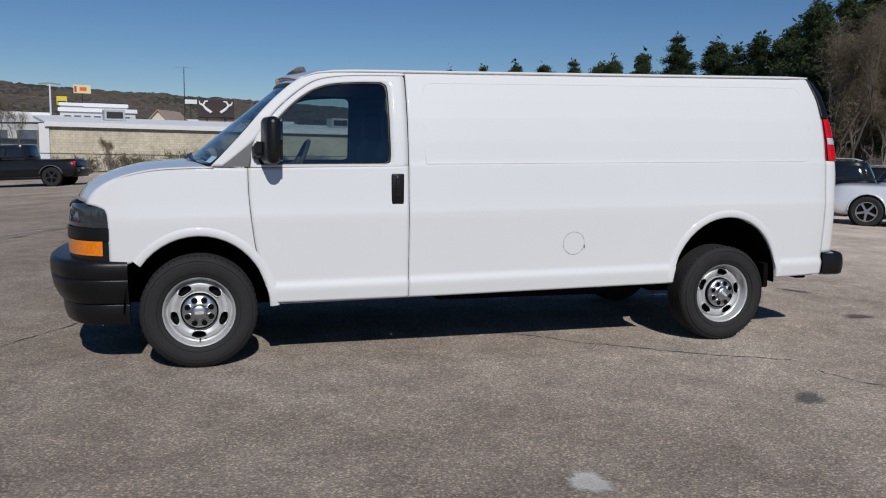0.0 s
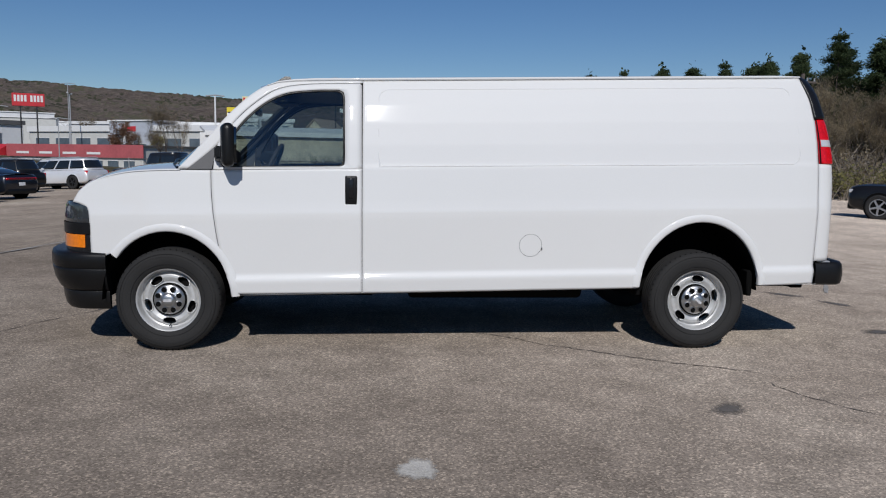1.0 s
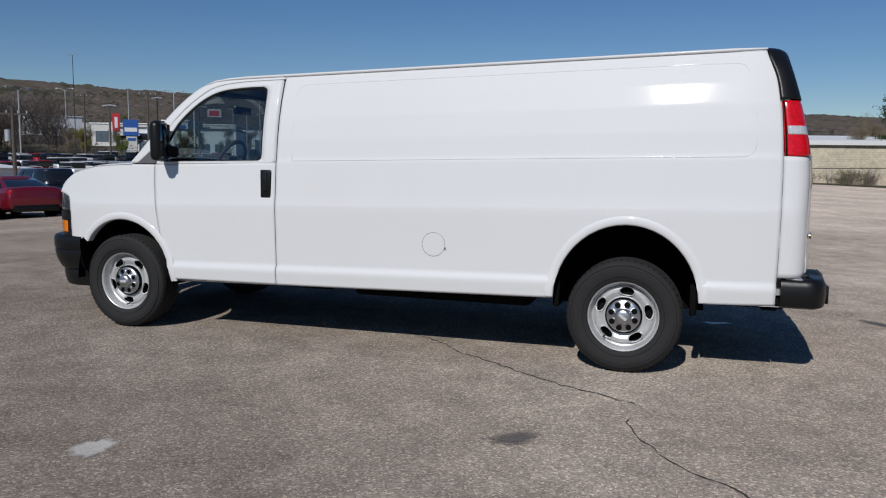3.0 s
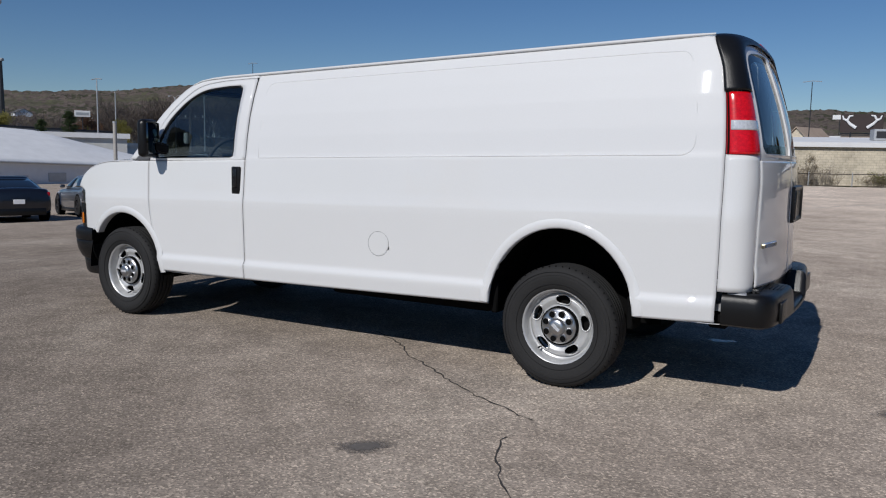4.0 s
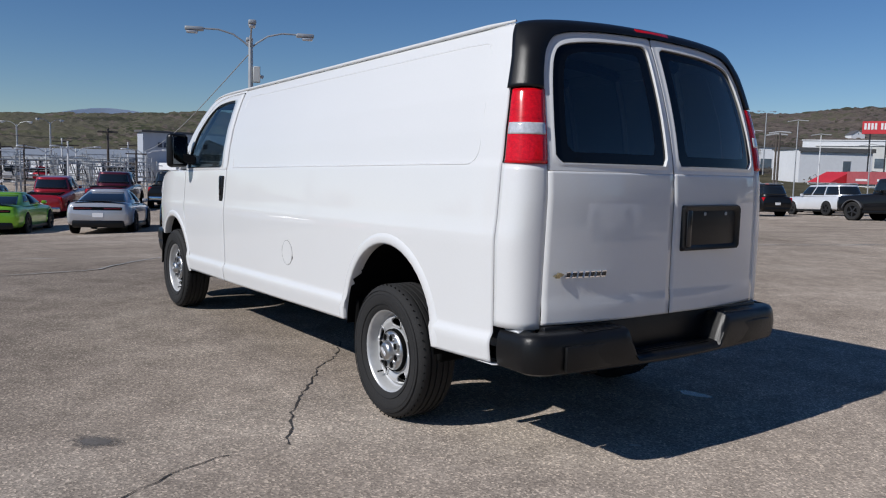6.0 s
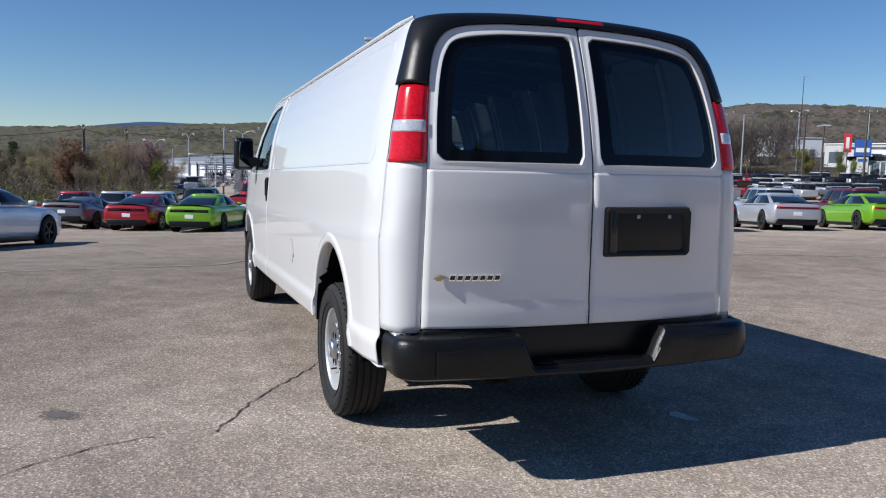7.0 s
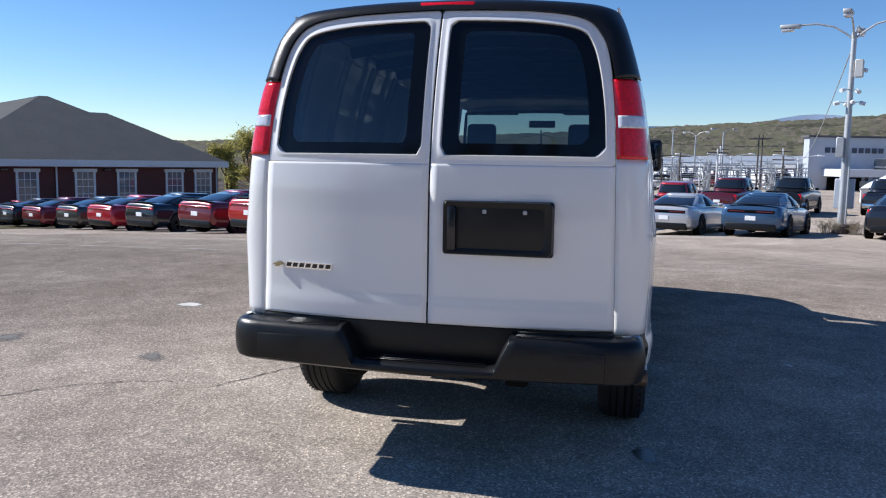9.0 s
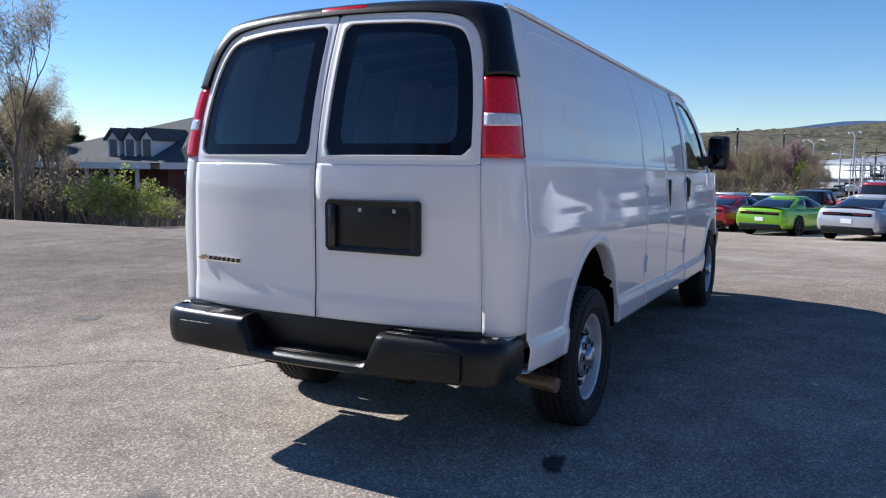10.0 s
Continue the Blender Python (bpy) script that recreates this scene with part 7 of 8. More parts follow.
for k in range(9):
    if k != 3:
        part("sign_bar", box(1.8 + 0.75 * k, 2.3 + 0.75 * k, -0.12, -0.02, 2.95, 3.5), MAT["dark_slate"], deal, smooth=0)
bm = spin([(0.0, -0.10), (1.0, -0.10), (1.0, 0.0)], 28)
bmesh.ops.transform(bm, matrix=Matrix.Translation((16.8, -0.13, 2.3)) @ Matrix.Diagonal((1.0, 1, 0.45, 1)), verts=bm.verts)
part("sign_oval", bm, MAT["blue_sign"], deal)
part("canopy", box(1.6, 6.4, -4.0, 0.0, 0.4, 1.2, 0.03, 1), MAT["white_metal"], deal, smooth=0)
part("portal", box(2.2, 6.0, -0.2, 0.02, -5.0, 0.3), MAT["dark_gap"], deal, smooth=0)
for q in (1.9, 6.2):
    part("portal_post", box(q - 0.25, q + 0.25, -4.0, -3.5, -6.2, 0.4), MAT["grey_wall"], deal, smooth=0)
part("window_band", box(7.4, 14.2, -0.10, -0.02, -3.6, 2.2), MAT["window_glass"], deal, smooth=0)
for q in range(6):
    part("louvre", box(7.3, 14.3, -0.35, -0.12, -3.1 + 0.9 * q, -2.95 + 0.9 * q), MAT["white_trim"], deal, smooth=0)
flat_building("valley_store", "pale flat-roofed store in the valley", (-124, -4), (-112, 22), 20, -7.4, -1.0, MAT["pale_wall"], MAT["white_roof"], windows=[(0.05 + 0.1 * k, 0.12 + 0.1 * k, -5.5, -2.6, "window_glass") for k in range(9)])
flat_building("valley_warehouse", "low white warehouse in the valley", (-150, -6), (-140, -44), 24, -7, -1.4, MAT["white_metal"], MAT["white_roof"])
# brick office with a hipped roof
bo = thing("brick_office", "dark red brick office with a grey hipped shingle roof", "building", m=Matrix(((-0.843, -0.538, 0, -32.0), (0.538, -0.843, 0, -40.2), (0, 0, 1, 0), (0, 0, 0, 1))))
BL, BD, B0, B1, BR = 18.5, 15.0, -3.4, 1.05, 5.6
part("wall", box(0, BL, 0, BD, B0, B1), MAT["brick"], bo, smooth=0)


def quad(*pts):
    bm = bmesh.new()
    bm.faces.new([bm.verts.new(p) for p in pts])
    return bm


e = 0.6
BS, BY = 4.67, 5.57
rp = [(-e, -e, B1), (BL + e, -e, B1), (BL + e, BD + e, B1), (-e, BD + e, B1), (8.0, BD * 0.5, BR + 0.2), (8.6, BD * 0.5, BR + 0.2),
      (12.2, BY, BS), (10.9, BY, BS), (10.9, BD - BY, BS), (12.2, BD - BY, BS)]
for ids in ((0, 1, 6, 7, 5, 4), (1, 2, 9, 6), (2, 3, 4, 5, 8, 9), (3, 0, 4), (6, 9, 8, 7), (7, 8, 5)):
    part("roof", quad(*[rp[i] for i in ids]), MAT["shingle"], bo, smooth=0, thick=0.12)
part("eave", box(-e, BL + e, -e, -e + 0.14, B1 - 0.42, B1 + 0.04), MAT["white_trim"], bo, smooth=0)
part("eave", box(-e, -e + 0.14, -e + 0.14, BD + e, B1 - 0.42, B1 + 0.04), MAT["white_trim"], bo, smooth=0)
part("soffit", box(-e + 0.14, BL + e, -e + 0.14, 0.0, B1 - 0.42, B1 - 0.36), MAT["white_trim"], bo, smooth=0)
for wx in (1.9, 4.7, 8.4, 11.3, 14.9, 17.2):
    w = part("window", box(wx - 0.55, wx + 0.55, -0.03, 0.05, -1.75, 0.25), MAT["window_glass"], bo, smooth=0)
    part("window_frame", box(wx - 0.70, wx - 0.55, -0.07, 0.0, -1.85, 0.25), MAT["white_trim"], w, smooth=0)
    part("window_frame", box(wx + 0.55, wx + 0.70, -0.07, 0.0, -1.85, 0.25), MAT["white_trim"], w, smooth=0)
    part("window_head", box(wx - 0.80, wx + 0.80, -0.10, 0.0, 0.25, 0.48), MAT["white_trim"], w, smooth=0)
    for k in range(1, 3):
        part("glazing_bar", box(wx - 0.55 + 0.367 * k - 0.02, wx - 0.55 + 0.367 * k + 0.02, -0.05, -0.03, -1.75, 0.25), MAT["white_trim"], w, smooth=0)
    for k in range(1, 4):
        part("glazing_bar", box(wx - 0.55, wx + 0.55, -0.055, -0.032, -1.75 + 0.5 * k - 0.02, -1.75 + 0.5 * k + 0.02), MAT["white_trim"], w, smooth=0)
for wx in (6.5, 18.3):
    part("downpipe", tube([(wx, -0.12, B1 - 0.3), (wx, -0.12, B0 + 0.3)], 0.06, 8), MAT["white_trim"], bo)
for wx in (3.3, 9.9, 16.0):
    part("wall_lamp", box(wx - 0.25, wx + 0.25, -0.22, 0.0, 0.32, 0.5, 0.03, 1), MAT["gloss_black"], bo)
# porch wing with dormers
wing = thing("brick_wing", "brick wing with white porch columns and three dormers", "building", m=Matrix(((0.16, -0.987, 0, -31.6), (-0.987, -0.16, 0, -41.6), (0, 0, 1, 0), (0, 0, 0, 1))))
part("wall", box(0, 13, 1.5, 12, B0, B1 - 0.1), MAT["brick"], wing, smooth=0)
part("roof", quad((13.6, -0.6, B1), (13.6, 22, B1), (-1.2, 11.15, BR + 0.2)), MAT["shingle"], wing, smooth=0, thick=0.12)
# lower gabled porch beyond it
part("porch_wall", loft([[Vector((x, y, z)) for x, z in ((13.4, B0), (18.2, B0), (18.2, B1 - 0.4), (15.8, B1 + 2.0), (13.4, B1 - 0.4))] for y in (-1.6, 8)]), MAT["brick"], wing, smooth=0)
for a in (-1, 1):
    part("porch_roof", loft([[Vector((15.8 + a * 3.0, y, B1 - 0.85)), Vector((15.8, y, B1 + 2.1)), Vector((15.8, y, B1 + 2.3)), Vector((15.8 + a * 3.0, y, B1 - 0.65))] for y in (-2.1, 8)]), MAT["shingle"], wing, smooth=0)
part("porch_window", box(15.2, 16.4, -1.68, -1.58, -1.2, B1 + 0.6), MAT["window_glass"], wing, smooth=0)
part("porch_trim", box(14.95, 15.2, -1.72, -1.6, -1.4, B1 + 0.8), MAT["white_trim"], wing, smooth=0)
part("porch_trim", box(16.4, 16.65, -1.72, -1.6, -1.4, B1 + 0.8), MAT["white_trim"], wing, smooth=0)
part("roof", quad((-1.45, -0.62, B1 + 0.01), (13.6, -0.6, B1), (-1.2, 11.15, BR + 0.19)), MAT["shingle"], wing, smooth=0, thick=0.12)
part("roof", quad((-1.2, 11.15, BR + 0.2), (13.6, 22, B1), (-1.2, 22, B1)), MAT["shingle"], wing, smooth=0, thick=0.12)
part("eave", box(-0.6, 13.6, -0.66, -0.5, B1 - 0.42, B1 + 0.03), MAT["white_trim"], wing, smooth=0)
for k in range(6):
    part("column", tube([(1.0 + 2.2 * k, 0.0, B0), (1.0 + 2.2 * k, 0.0, B1 - 0.3)], 0.16, 10), MAT["white_trim"], wing)
for k in range(3):
    x = 0.5 + 1.45 * k
    dm_ = part("dormer", loft([[Vector((x + a, y, z)) for a, z in ((-0.5, 1.3), (0.5, 1.3), (0.5, 2.7), (0, 3.3), (-0.5, 2.7))] for y in (0.5, 4.6)]), MAT["white_trim"], wing, smooth=0)
    part("dormer_roof", loft([[Vector((x + a, y, z)) for a, z in ((-0.68, 2.6), (0, 3.4), (0.68, 2.6), (0.68, 2.72), (0, 3.54), (-0.68, 2.72))] for y in (0.25, 5.0)]), MAT["shingle"], dm_, smooth=0)
    part("dormer_window", box(x - 0.3, x + 0.3, 0.44, 0.52, 1.5, 2.7), MAT["window_glass"], dm_, smooth=0)
# small roof below the utility pole
gable_house("grey_house", "low house with a dark shingle roof in the hollow", -64, -31.5, 66, 10, 12, -6, -1.6, 1.0, MAT["shingle"], MAT["shingle"])

# ---- poles and wires ----
def lamp_standard(x, y, h, arm, deg, label, heads=4, extras=False, group=""):
    z = ground_z(x, y)
    p = thing("lamp_standard", label, "street lamp", group, m=pose(x, y, z, 0, 0, deg))
    part("pole", tube([(0, 0, -0.3), (0, 0, h * 0.5), (0, 0, h)], [0.13, 0.11, 0.085], 12), MAT["galv"], p)
    for k in range(heads):
        a = radians(360 / heads * k)
        c, s = math.cos(a), math.sin(a)
        part("arm", tube([(c * d * arm, s * d * arm, h - 0.25 + up) for d, up in ((0, 0), (0.12, 0.22), (0.3, 0.48), (0.55, 0.62), (0.85, 0.62))], 0.032, 8), MAT["galv"], p)
        bm = bmesh.new()
        add_box(bm, arm * 0.80, arm * 1.12, -0.14, 0.14, h + 0.27, h + 0.42, 0.05, 2, pose(0, 0, 0, 0, 0, math.degrees(a)))
        hd = part("lamp_head", bm, MAT["galv"], p)
        bm = bmesh.new()
        add_box(bm, arm * 0.90, arm * 1.10, -0.12, 0.12, h + 0.17, h + 0.28, 0.05, 2, pose(0, 0, 0, 0, 0, math.degrees(a)))
        part("lens", bm, MAT["clear_lens"], hd)
    if extras:
        part("control_box", box(0.10, 0.36, -0.16, 0.16, h * 0.78, h * 0.78 + 0.6, 0.02, 1), MAT["pale_wall"], p, "pale grey control box")
        part("meter_box", box(-0.30, 0.34, 0.12, 0.34, 0.9, 1.95, 0.02, 1), MAT["grey_wall"], p, "grey meter cabinet")
        part("meter_box", box(-0.30, -0.05, -0.28, -0.10, 2.7, 3.4, 0.02, 1), MAT["galv"], p)
        part("conduit", tube([(0.15, -0.12, 0), (0.15, -0.12, 2.9)], 0.035, 6), MAT["galv"], p)
        for k, (a, zz) in enumerate(((20, 4.62), (110, 4.62), (200, 4.62), (290, 4.62), (60, 5.05), (240, 5.05), (20, 5.75))):
            c, s = math.cos(radians(a)), math.sin(radians(a))
            cm = part("security_camera", tube([(c * 0.10, s * 0.10, zz), (c * 0.32, s * 0.32, zz), (c * 0.34, s * 0.34, zz - 0.02), (c * 0.50, s * 0.50, zz - 0.06)], [0.02, 0.02, 0.07, 0.07], 10), MAT["white_trim"], p, "white security camera")
        part("footing", tube([(0, 0, -0.2), (0, 0, 0.28), (0, 0, 0.36)], [0.30, 0.28, 0.20], 12), MAT["pole_wood"], p)
    return p


PX, PY = -21.8, 8.35
lamp_standard(PX, PY, 7.0, 2.15, 70, "grey lamp standard with four arms and cameras", 4, True)
zt = ground_z(PX, PY) + 6.6
cable = thing("guy_cable", "thin grey cable slung from the lamp standard", "cable")
part("strand", tube([Vector((PX, PY, zt)).lerp(Vector((-84, 19.5, 2.2)), t) - Vector((0, 0, 0.9 * math.sin(math.pi * t))) for t in np.linspace(0, 1, 12)], 0.022, 5), MAT["galv"], cable)
LAMPS = "lamp standards in the valley"
for i, (az, d, h) in enumerate(((86, 88, 6.5), (88.5, 96, 7), (91, 90, 6.5), (84.5, 104, 7), (93, 102, 7), (89.5, 112, 7), (82.5, 98, 7), (95, 118, 7.5), (53, 140, 11), (49, 155, 11), (44, 170, 12), (37, 150, 12), (31, 160, 12), (47, 120, 10), (21, 150, 11), (40, 200, 13))):
    lamp_standard(-d * math.sin(radians(az)), d * math.cos(radians(az)), h, 1.7, 20 * i, "thin grey lamp standard in the valley", 2, group=LAMPS)


def tall_mast(x, y, h, label, r=0.22, mat="alloy", top=None):
    z = ground_z(x, y)
    h = top - z if top is not None else h
    p = thing("mast", label, "mast", "masts over the valley", m=pose(x, y, z))
    part("shaft", tube([(0, 0, -0.5), (0, 0, h)], [r, r * 0.6], 8), MAT[mat], p)
    part("top", tube([(-1.1, 0, h), (0, 0, h + 0.12), (1.1, 0, h)], r * 0.55, 6), MAT["galv"], p)


tall_mast(-193.6, 113.0, 0, "tall dark green mast over the valley", 0.75, "alloy", 24.6)
tall_mast(-91.3, 65.7, 0, "thin grey mast with a lamp over the valley", 0.12, "galv", 11.6)
tall_mast(-34.5, 64.8, 0, "dark wooden pole before the stores", 0.13, "pole_wood", 5.5)
tall_mast(-35.8, 66.4, 0, "dark wooden pole before the stores", 0.13, "pole_wood", 5.4)
tall_mast(-35.8, 69.9, 0, "thin grey lamp mast before the stores", 0.07, "galv", 6.9)
tall_mast(-36.4, 75.3, 0, "thin white pole before the stores", 0.08, "white_trim", 5.8)
tall_mast(-47.4, 80.4, 0, "thin white pole before the stores", 0.08, "white_trim", 6.7)
tall_mast(-27.9, 68.5, 0, "thin grey pole before the stores", 0.07, "galv", 4.4)
tall_mast(-4.7, 105.7, 0, "thin dark radio mast on the skyline", 0.08, "alloy", 12.2)
tall_mast(-18.1, 89.9, 0, "white pole behind the block building", 0.15, "white_trim", 8.3)
tall_mast(-44.5, 114.9, 0, "thin grey lamp mast over rooftops", 0.08, "galv", 11.4)
tall_mast(-68.0, 77.1, 0, "dark wooden pole over the rooftops", 0.16, "pole_wood", 7.7)
tall_mast(-88.1, 112.2, 0, "dark sign pole over the rooftops", 0.2, "alloy", 11.6)
tall_mast(-65.6, 91.5, 0, "tall white pole before the showroom", 0.14, "white_trim", 9.8)
tall_mast(-53.5, 75.6, 0, "dark wooden pole over the parked cars", 0.14, "pole_wood", 7.3)
tall_mast(-66.6, 103.0, 0, "thin grey lamp mast over rooftops", 0.10, "concrete", 8.9)
tall_mast(-64.8, 104.1, 0, "thin grey lamp mast over rooftops", 0.10, "concrete", 8.5)
tall_mast(-95, 100, 17, "thin grey lamp mast over rooftops", 0.08)


def utility_pole(x, y, h, deg, label, pots=2, lean=0.0):
    z = ground_z(x, y)
    p = thing("utility_pole", label, "utility pole", "utility poles", m=pose(x, y, z, lean, 0, deg))
    part("shaft", tube([(0, 0, -0.6), (0, 0, h)], [0.17, 0.11], 9), MAT["pole_wood"], p)
    part("crossarm", box(-1.1, 1.1, -0.06, 0.06, h - 0.55, h - 0.42), MAT["pole_wood"], p)
    for k in (-1, -0.4, 0.4, 1):
        part("insulator", tube([(k, 0, h - 0.42), (k, 0, h - 0.22)], 0.05, 6), MAT["galv"], p)
    for k in range(pots):
        part("transformer", tube([(0.38 * (1 if k else -1), 0.1, h - 2.6), (0.38 * (1 if k else -1), 0.1, h - 1.7)], 0.24, 10), MAT["galv"], p)
    return p


utility_pole(-66, -33.5, 9.6, 30, "weathered utility pole with two transformers", 2)
utility_pole(-66.5, -31.5, 6.5, 30, "short weathered pole beside another", 0)
utility_pole(-76.3, -8.1, 4.8 - ground_z(-76.3, -8.1), 10, "utility pole above the woods", 1)
utility_pole(-86.6, -4.5, 4.9 - ground_z(-86.6, -4.5), 10, "utility pole above the woods", 0)
utility_pole(-69.6, -19.3, 3.6 - ground_z(-69.6, -19.3), 10, "utility pole above the woods", 0)
utility_pole(27.5, 40.5, 7.5, 20, "pale utility pole before the pines", 2)
utility_pole(-46.7, 42.0, 5.0 - ground_z(-46.7, 42.0), 40, "utility pole behind the white shed", 1)
utility_pole(-66, 82, 10, 40, "dark wooden pole over the rooftops", 0)
utility_pole(-82, 88, 10, 40, "dark wooden pole over the rooftops", 0)
wires = thing("power_lines", "thin power lines over the woods", "cable")
for a, b in (((-69.6, -19.3, 3.2), (-76.3, -8.1, 4.4)), ((-76.3, -8.1, 4.4), (-86.6, -4.5, 4.5)), ((-86.6, -4.5, 4.5), (-104, 22, 4.0)), ((-66, -33.5, 5.2), (-69.6, -19.3, 3.2))):
    part("strand", tube([Vector(a).lerp(Vector(b), t) - Vector((0, 0, 0.35 * math.sin(math.pi * t))) for t in np.linspace(0, 1, 8)], 0.03, 4), MAT["alloy"], wires)

# fence before the block building
fence = thing("wire_fence", "low rusty wire fence with steel posts", "fence", m=part_m)
part("top_rail", tube([(-9, -3.0, 1.0), (0, -3.0, 0.95), (14, -3.0, 0.9), (30, -3.0, 1.1), (50, -3.0, 1.2)], 0.035, 6), MAT["pole_wood"], fence)
for k in range(20):
    part("post", tube([(-9 + 3.0 * k, -3.0, -1.2), (-9 + 3.0 * k, -3.0, 1.05)], 0.04, 6), MAT["galv"], fence)
kerb = tagged(part("kerb", box(-14, 52, -4.6, -4.35, -0.75, -0.45, 0.02, 1), MAT["concrete"]), "pale concrete kerb at the lot edge", "kerb", kind="structure")
kerb.matrix_basis = part_m
barrel = thing("traffic_drum", "orange traffic drum beside the road", "drum", m=pose(-47, 83, ground_z(-47, 83)))
part("drum", spin([(0.0, 0.0), (0.30, 0.0), (0.27, 1.1), (0.1, 1.2), (0.0, 1.2)], 16, "z"), MAT["orange"], barrel)

# ---- trees ----
def leaf_quads(bm, c, n, spread, size, rnd, flat=1.0, slim=1.0):
    for _ in range(n):
        p = Vector(c) + Vector((rnd.gauss(0, spread), rnd.gauss(0, spread), rnd.gauss(0, spread * flat)))
        a = Vector((rnd.uniform(-1, 1), rnd.uniform(-1, 1), rnd.uniform(-1, 1))).normalized()
        b = a.orthogonal().normalized()
        s = size * rnd.uniform(0.5, 1.3)
        w = s * rnd.uniform(0.35, 0.7) * slim
        bm.faces.new([bm.verts.new(q) for q in (p - a * s, p + b * w, p + a * s, p - b * w)])


def grow(bm, p, d, length, r, level, rnd, tips, spread=0.55, up=0.15):
    """A branching limb of thin tapered tubes."""
    pts, q, dd = [p.copy()], p.copy(), d.copy()
    for _ in range(3):
        dd = (dd + Vector((rnd.uniform(-1, 1), rnd.uniform(-1, 1), rnd.uniform(-0.5, 1))) * 0.16 + Vector((0, 0, up * 0.3))).normalized()
        q = q + dd * length / 3
        pts.append(q.copy())
    add_tube(bm, pts, [r, r * 0.85, r * 0.7, r * 0.5], 6 if level > 2 else 4 if level > 1 else 3, caps=False)
    if level <= 0:
        tips.append(q)
        return
    for k in range(rnd.choice((2, 3, 3))):
        t = pts[rnd.choice((1, 2, 3))] if k else q
        e = (dd + Vector((rnd.uniform(-1, 1), rnd.uniform(-1, 1), rnd.uniform(-0.4, 0.8))) * spread + Vector((0, 0, up))).normalized()
        grow(bm, t, e, length * rnd.uniform(0.62, 0.82), r * 0.55, level - 1, rnd, tips, spread, up)
    if level <= 2:
        tips.append(q)


def broad_tree(name, label, h, seed, leaf, per_tip, size, spread=0.6, levels=5, bark="bark", up=0.15, thin=0.035, slim=1.0):
    rnd = random.Random(seed)
    t = thing(name, label, "tree")
    bm, tips = bmesh.new(), []
    grow(bm, Vector((0, 0, -0.2)), Vector((0, 0, 1)), h * 0.30, h * thin, levels, rnd, tips, spread, up)
    zmax = max(q.z for q in tips)
    for v in bm.verts:
        v.co *= h / zmax
    part("trunk", bm, MAT[bark], t, smooth=60)
    if per_tip:
        bm = bmesh.new()
        for q in tips:
            leaf_quads(bm, q * (h / zmax), per_tip, h * 0.022 if slim < 1 else h * 0.035, size, rnd, 1.0, slim)
        part("crown", bm, MAT[leaf], t, smooth=0)
    return t


def pine_tree(h, seed):
    rnd = random.Random(seed)
    t = thing("pine_tree", "tall dark green pine with ragged limbs", "tree")
    bm = bmesh.new()
    lean = rnd.uniform(-0.04, 0.04)
    add_tube(bm, [(lean * z, 0, z) for z in np.linspace(-0.3, h, 8)], [0.20 * (1 - 0.85 * k / 7) for k in range(8)], 7)
    crown = bmesh.new()
    z = h * rnd.uniform(0.28, 0.36)
    while z < h * 0.99:
        f = (z - h * 0.25) / (h * 0.75)
        reach = h * 0.235 * (1 - f) ** 0.75 * (0.55 + 0.45 * min(1, f * 5)) + 0.25
        for k in range(rnd.choice((3, 4, 5))):
            a = rnd.uniform(0, 2 * math.pi)
            rr = reach * rnd.uniform(0.55, 1.2)
            tip = Vector((lean * z + rr * math.cos(a), rr * math.sin(a), z + rr * rnd.uniform(-0.05, 0.35)))
            add_tube(bm, [(lean * z, 0, z), tip], [0.05, 0.012], 4, caps=False)
            for j in range(6):
                leaf_quads(crown, Vector((lean * z, 0, z)).lerp(tip, 0.25 + 0.15 * j), 40, 0.16 + 0.13 * rr / 2, 0.15, rnd, 0.6, 0.45)
        z += h * rnd.uniform(0.028, 0.05)
    leaf_quads(crown, (lean * h, 0, h * 0.99), 30, 0.18, 0.2, rnd, 1.6)
    part("trunk", bm, MAT["bark"], t, smooth=60)
    part("crown", crown, MAT["pine"], t, smooth=0)
    return t


def shrub(label, h, w, seed, leaf, n=500, size=0.08, stems=26):
    rnd = random.Random(seed)
    t = thing("shrub", label, "shrub")
    bm, crown = bmesh.new(), bmesh.new()
    for k in range(stems):
        a, e = rnd.uniform(0, 6.283), rnd.uniform(0.1, 1)
        p0 = Vector((rnd.uniform(-w, w) * 0.5, rnd.uniform(-w, w) * 0.25, -0.1))
        p2 = p0 + Vector((math.cos(a) * w * 0.5 * e, math.sin(a) * w * 0.5 * e, h * rnd.uniform(0.45, 1.05)))
        p1 = p0.lerp(p2, 0.5) + Vector((rnd.uniform(-0.1, 0.1), rnd.uniform(-0.1, 0.1), h * 0.08))
        add_tube(bm, [p0, p1, p2], [0.022, 0.014, 0.005], 3, caps=False)
        for _ in range(3):
            q = p1.lerp(p2, rnd.random())
            r = q + Vector((rnd.uniform(-1, 1), rnd.uniform(-1, 1), rnd.uniform(0, 1))) * h * 0.22
            add_tube(bm, [q, r], [0.009, 0.003], 3, caps=False)
            leaf_quads(crown, q.lerp(r, 0.7), n // (stems * 3), h * 0.07, size, rnd)
    part("branchwork", bm, MAT["pale_bark"], t, smooth=60)
    part("leaves", crown, MAT[leaf], t, smooth=0)
    return t


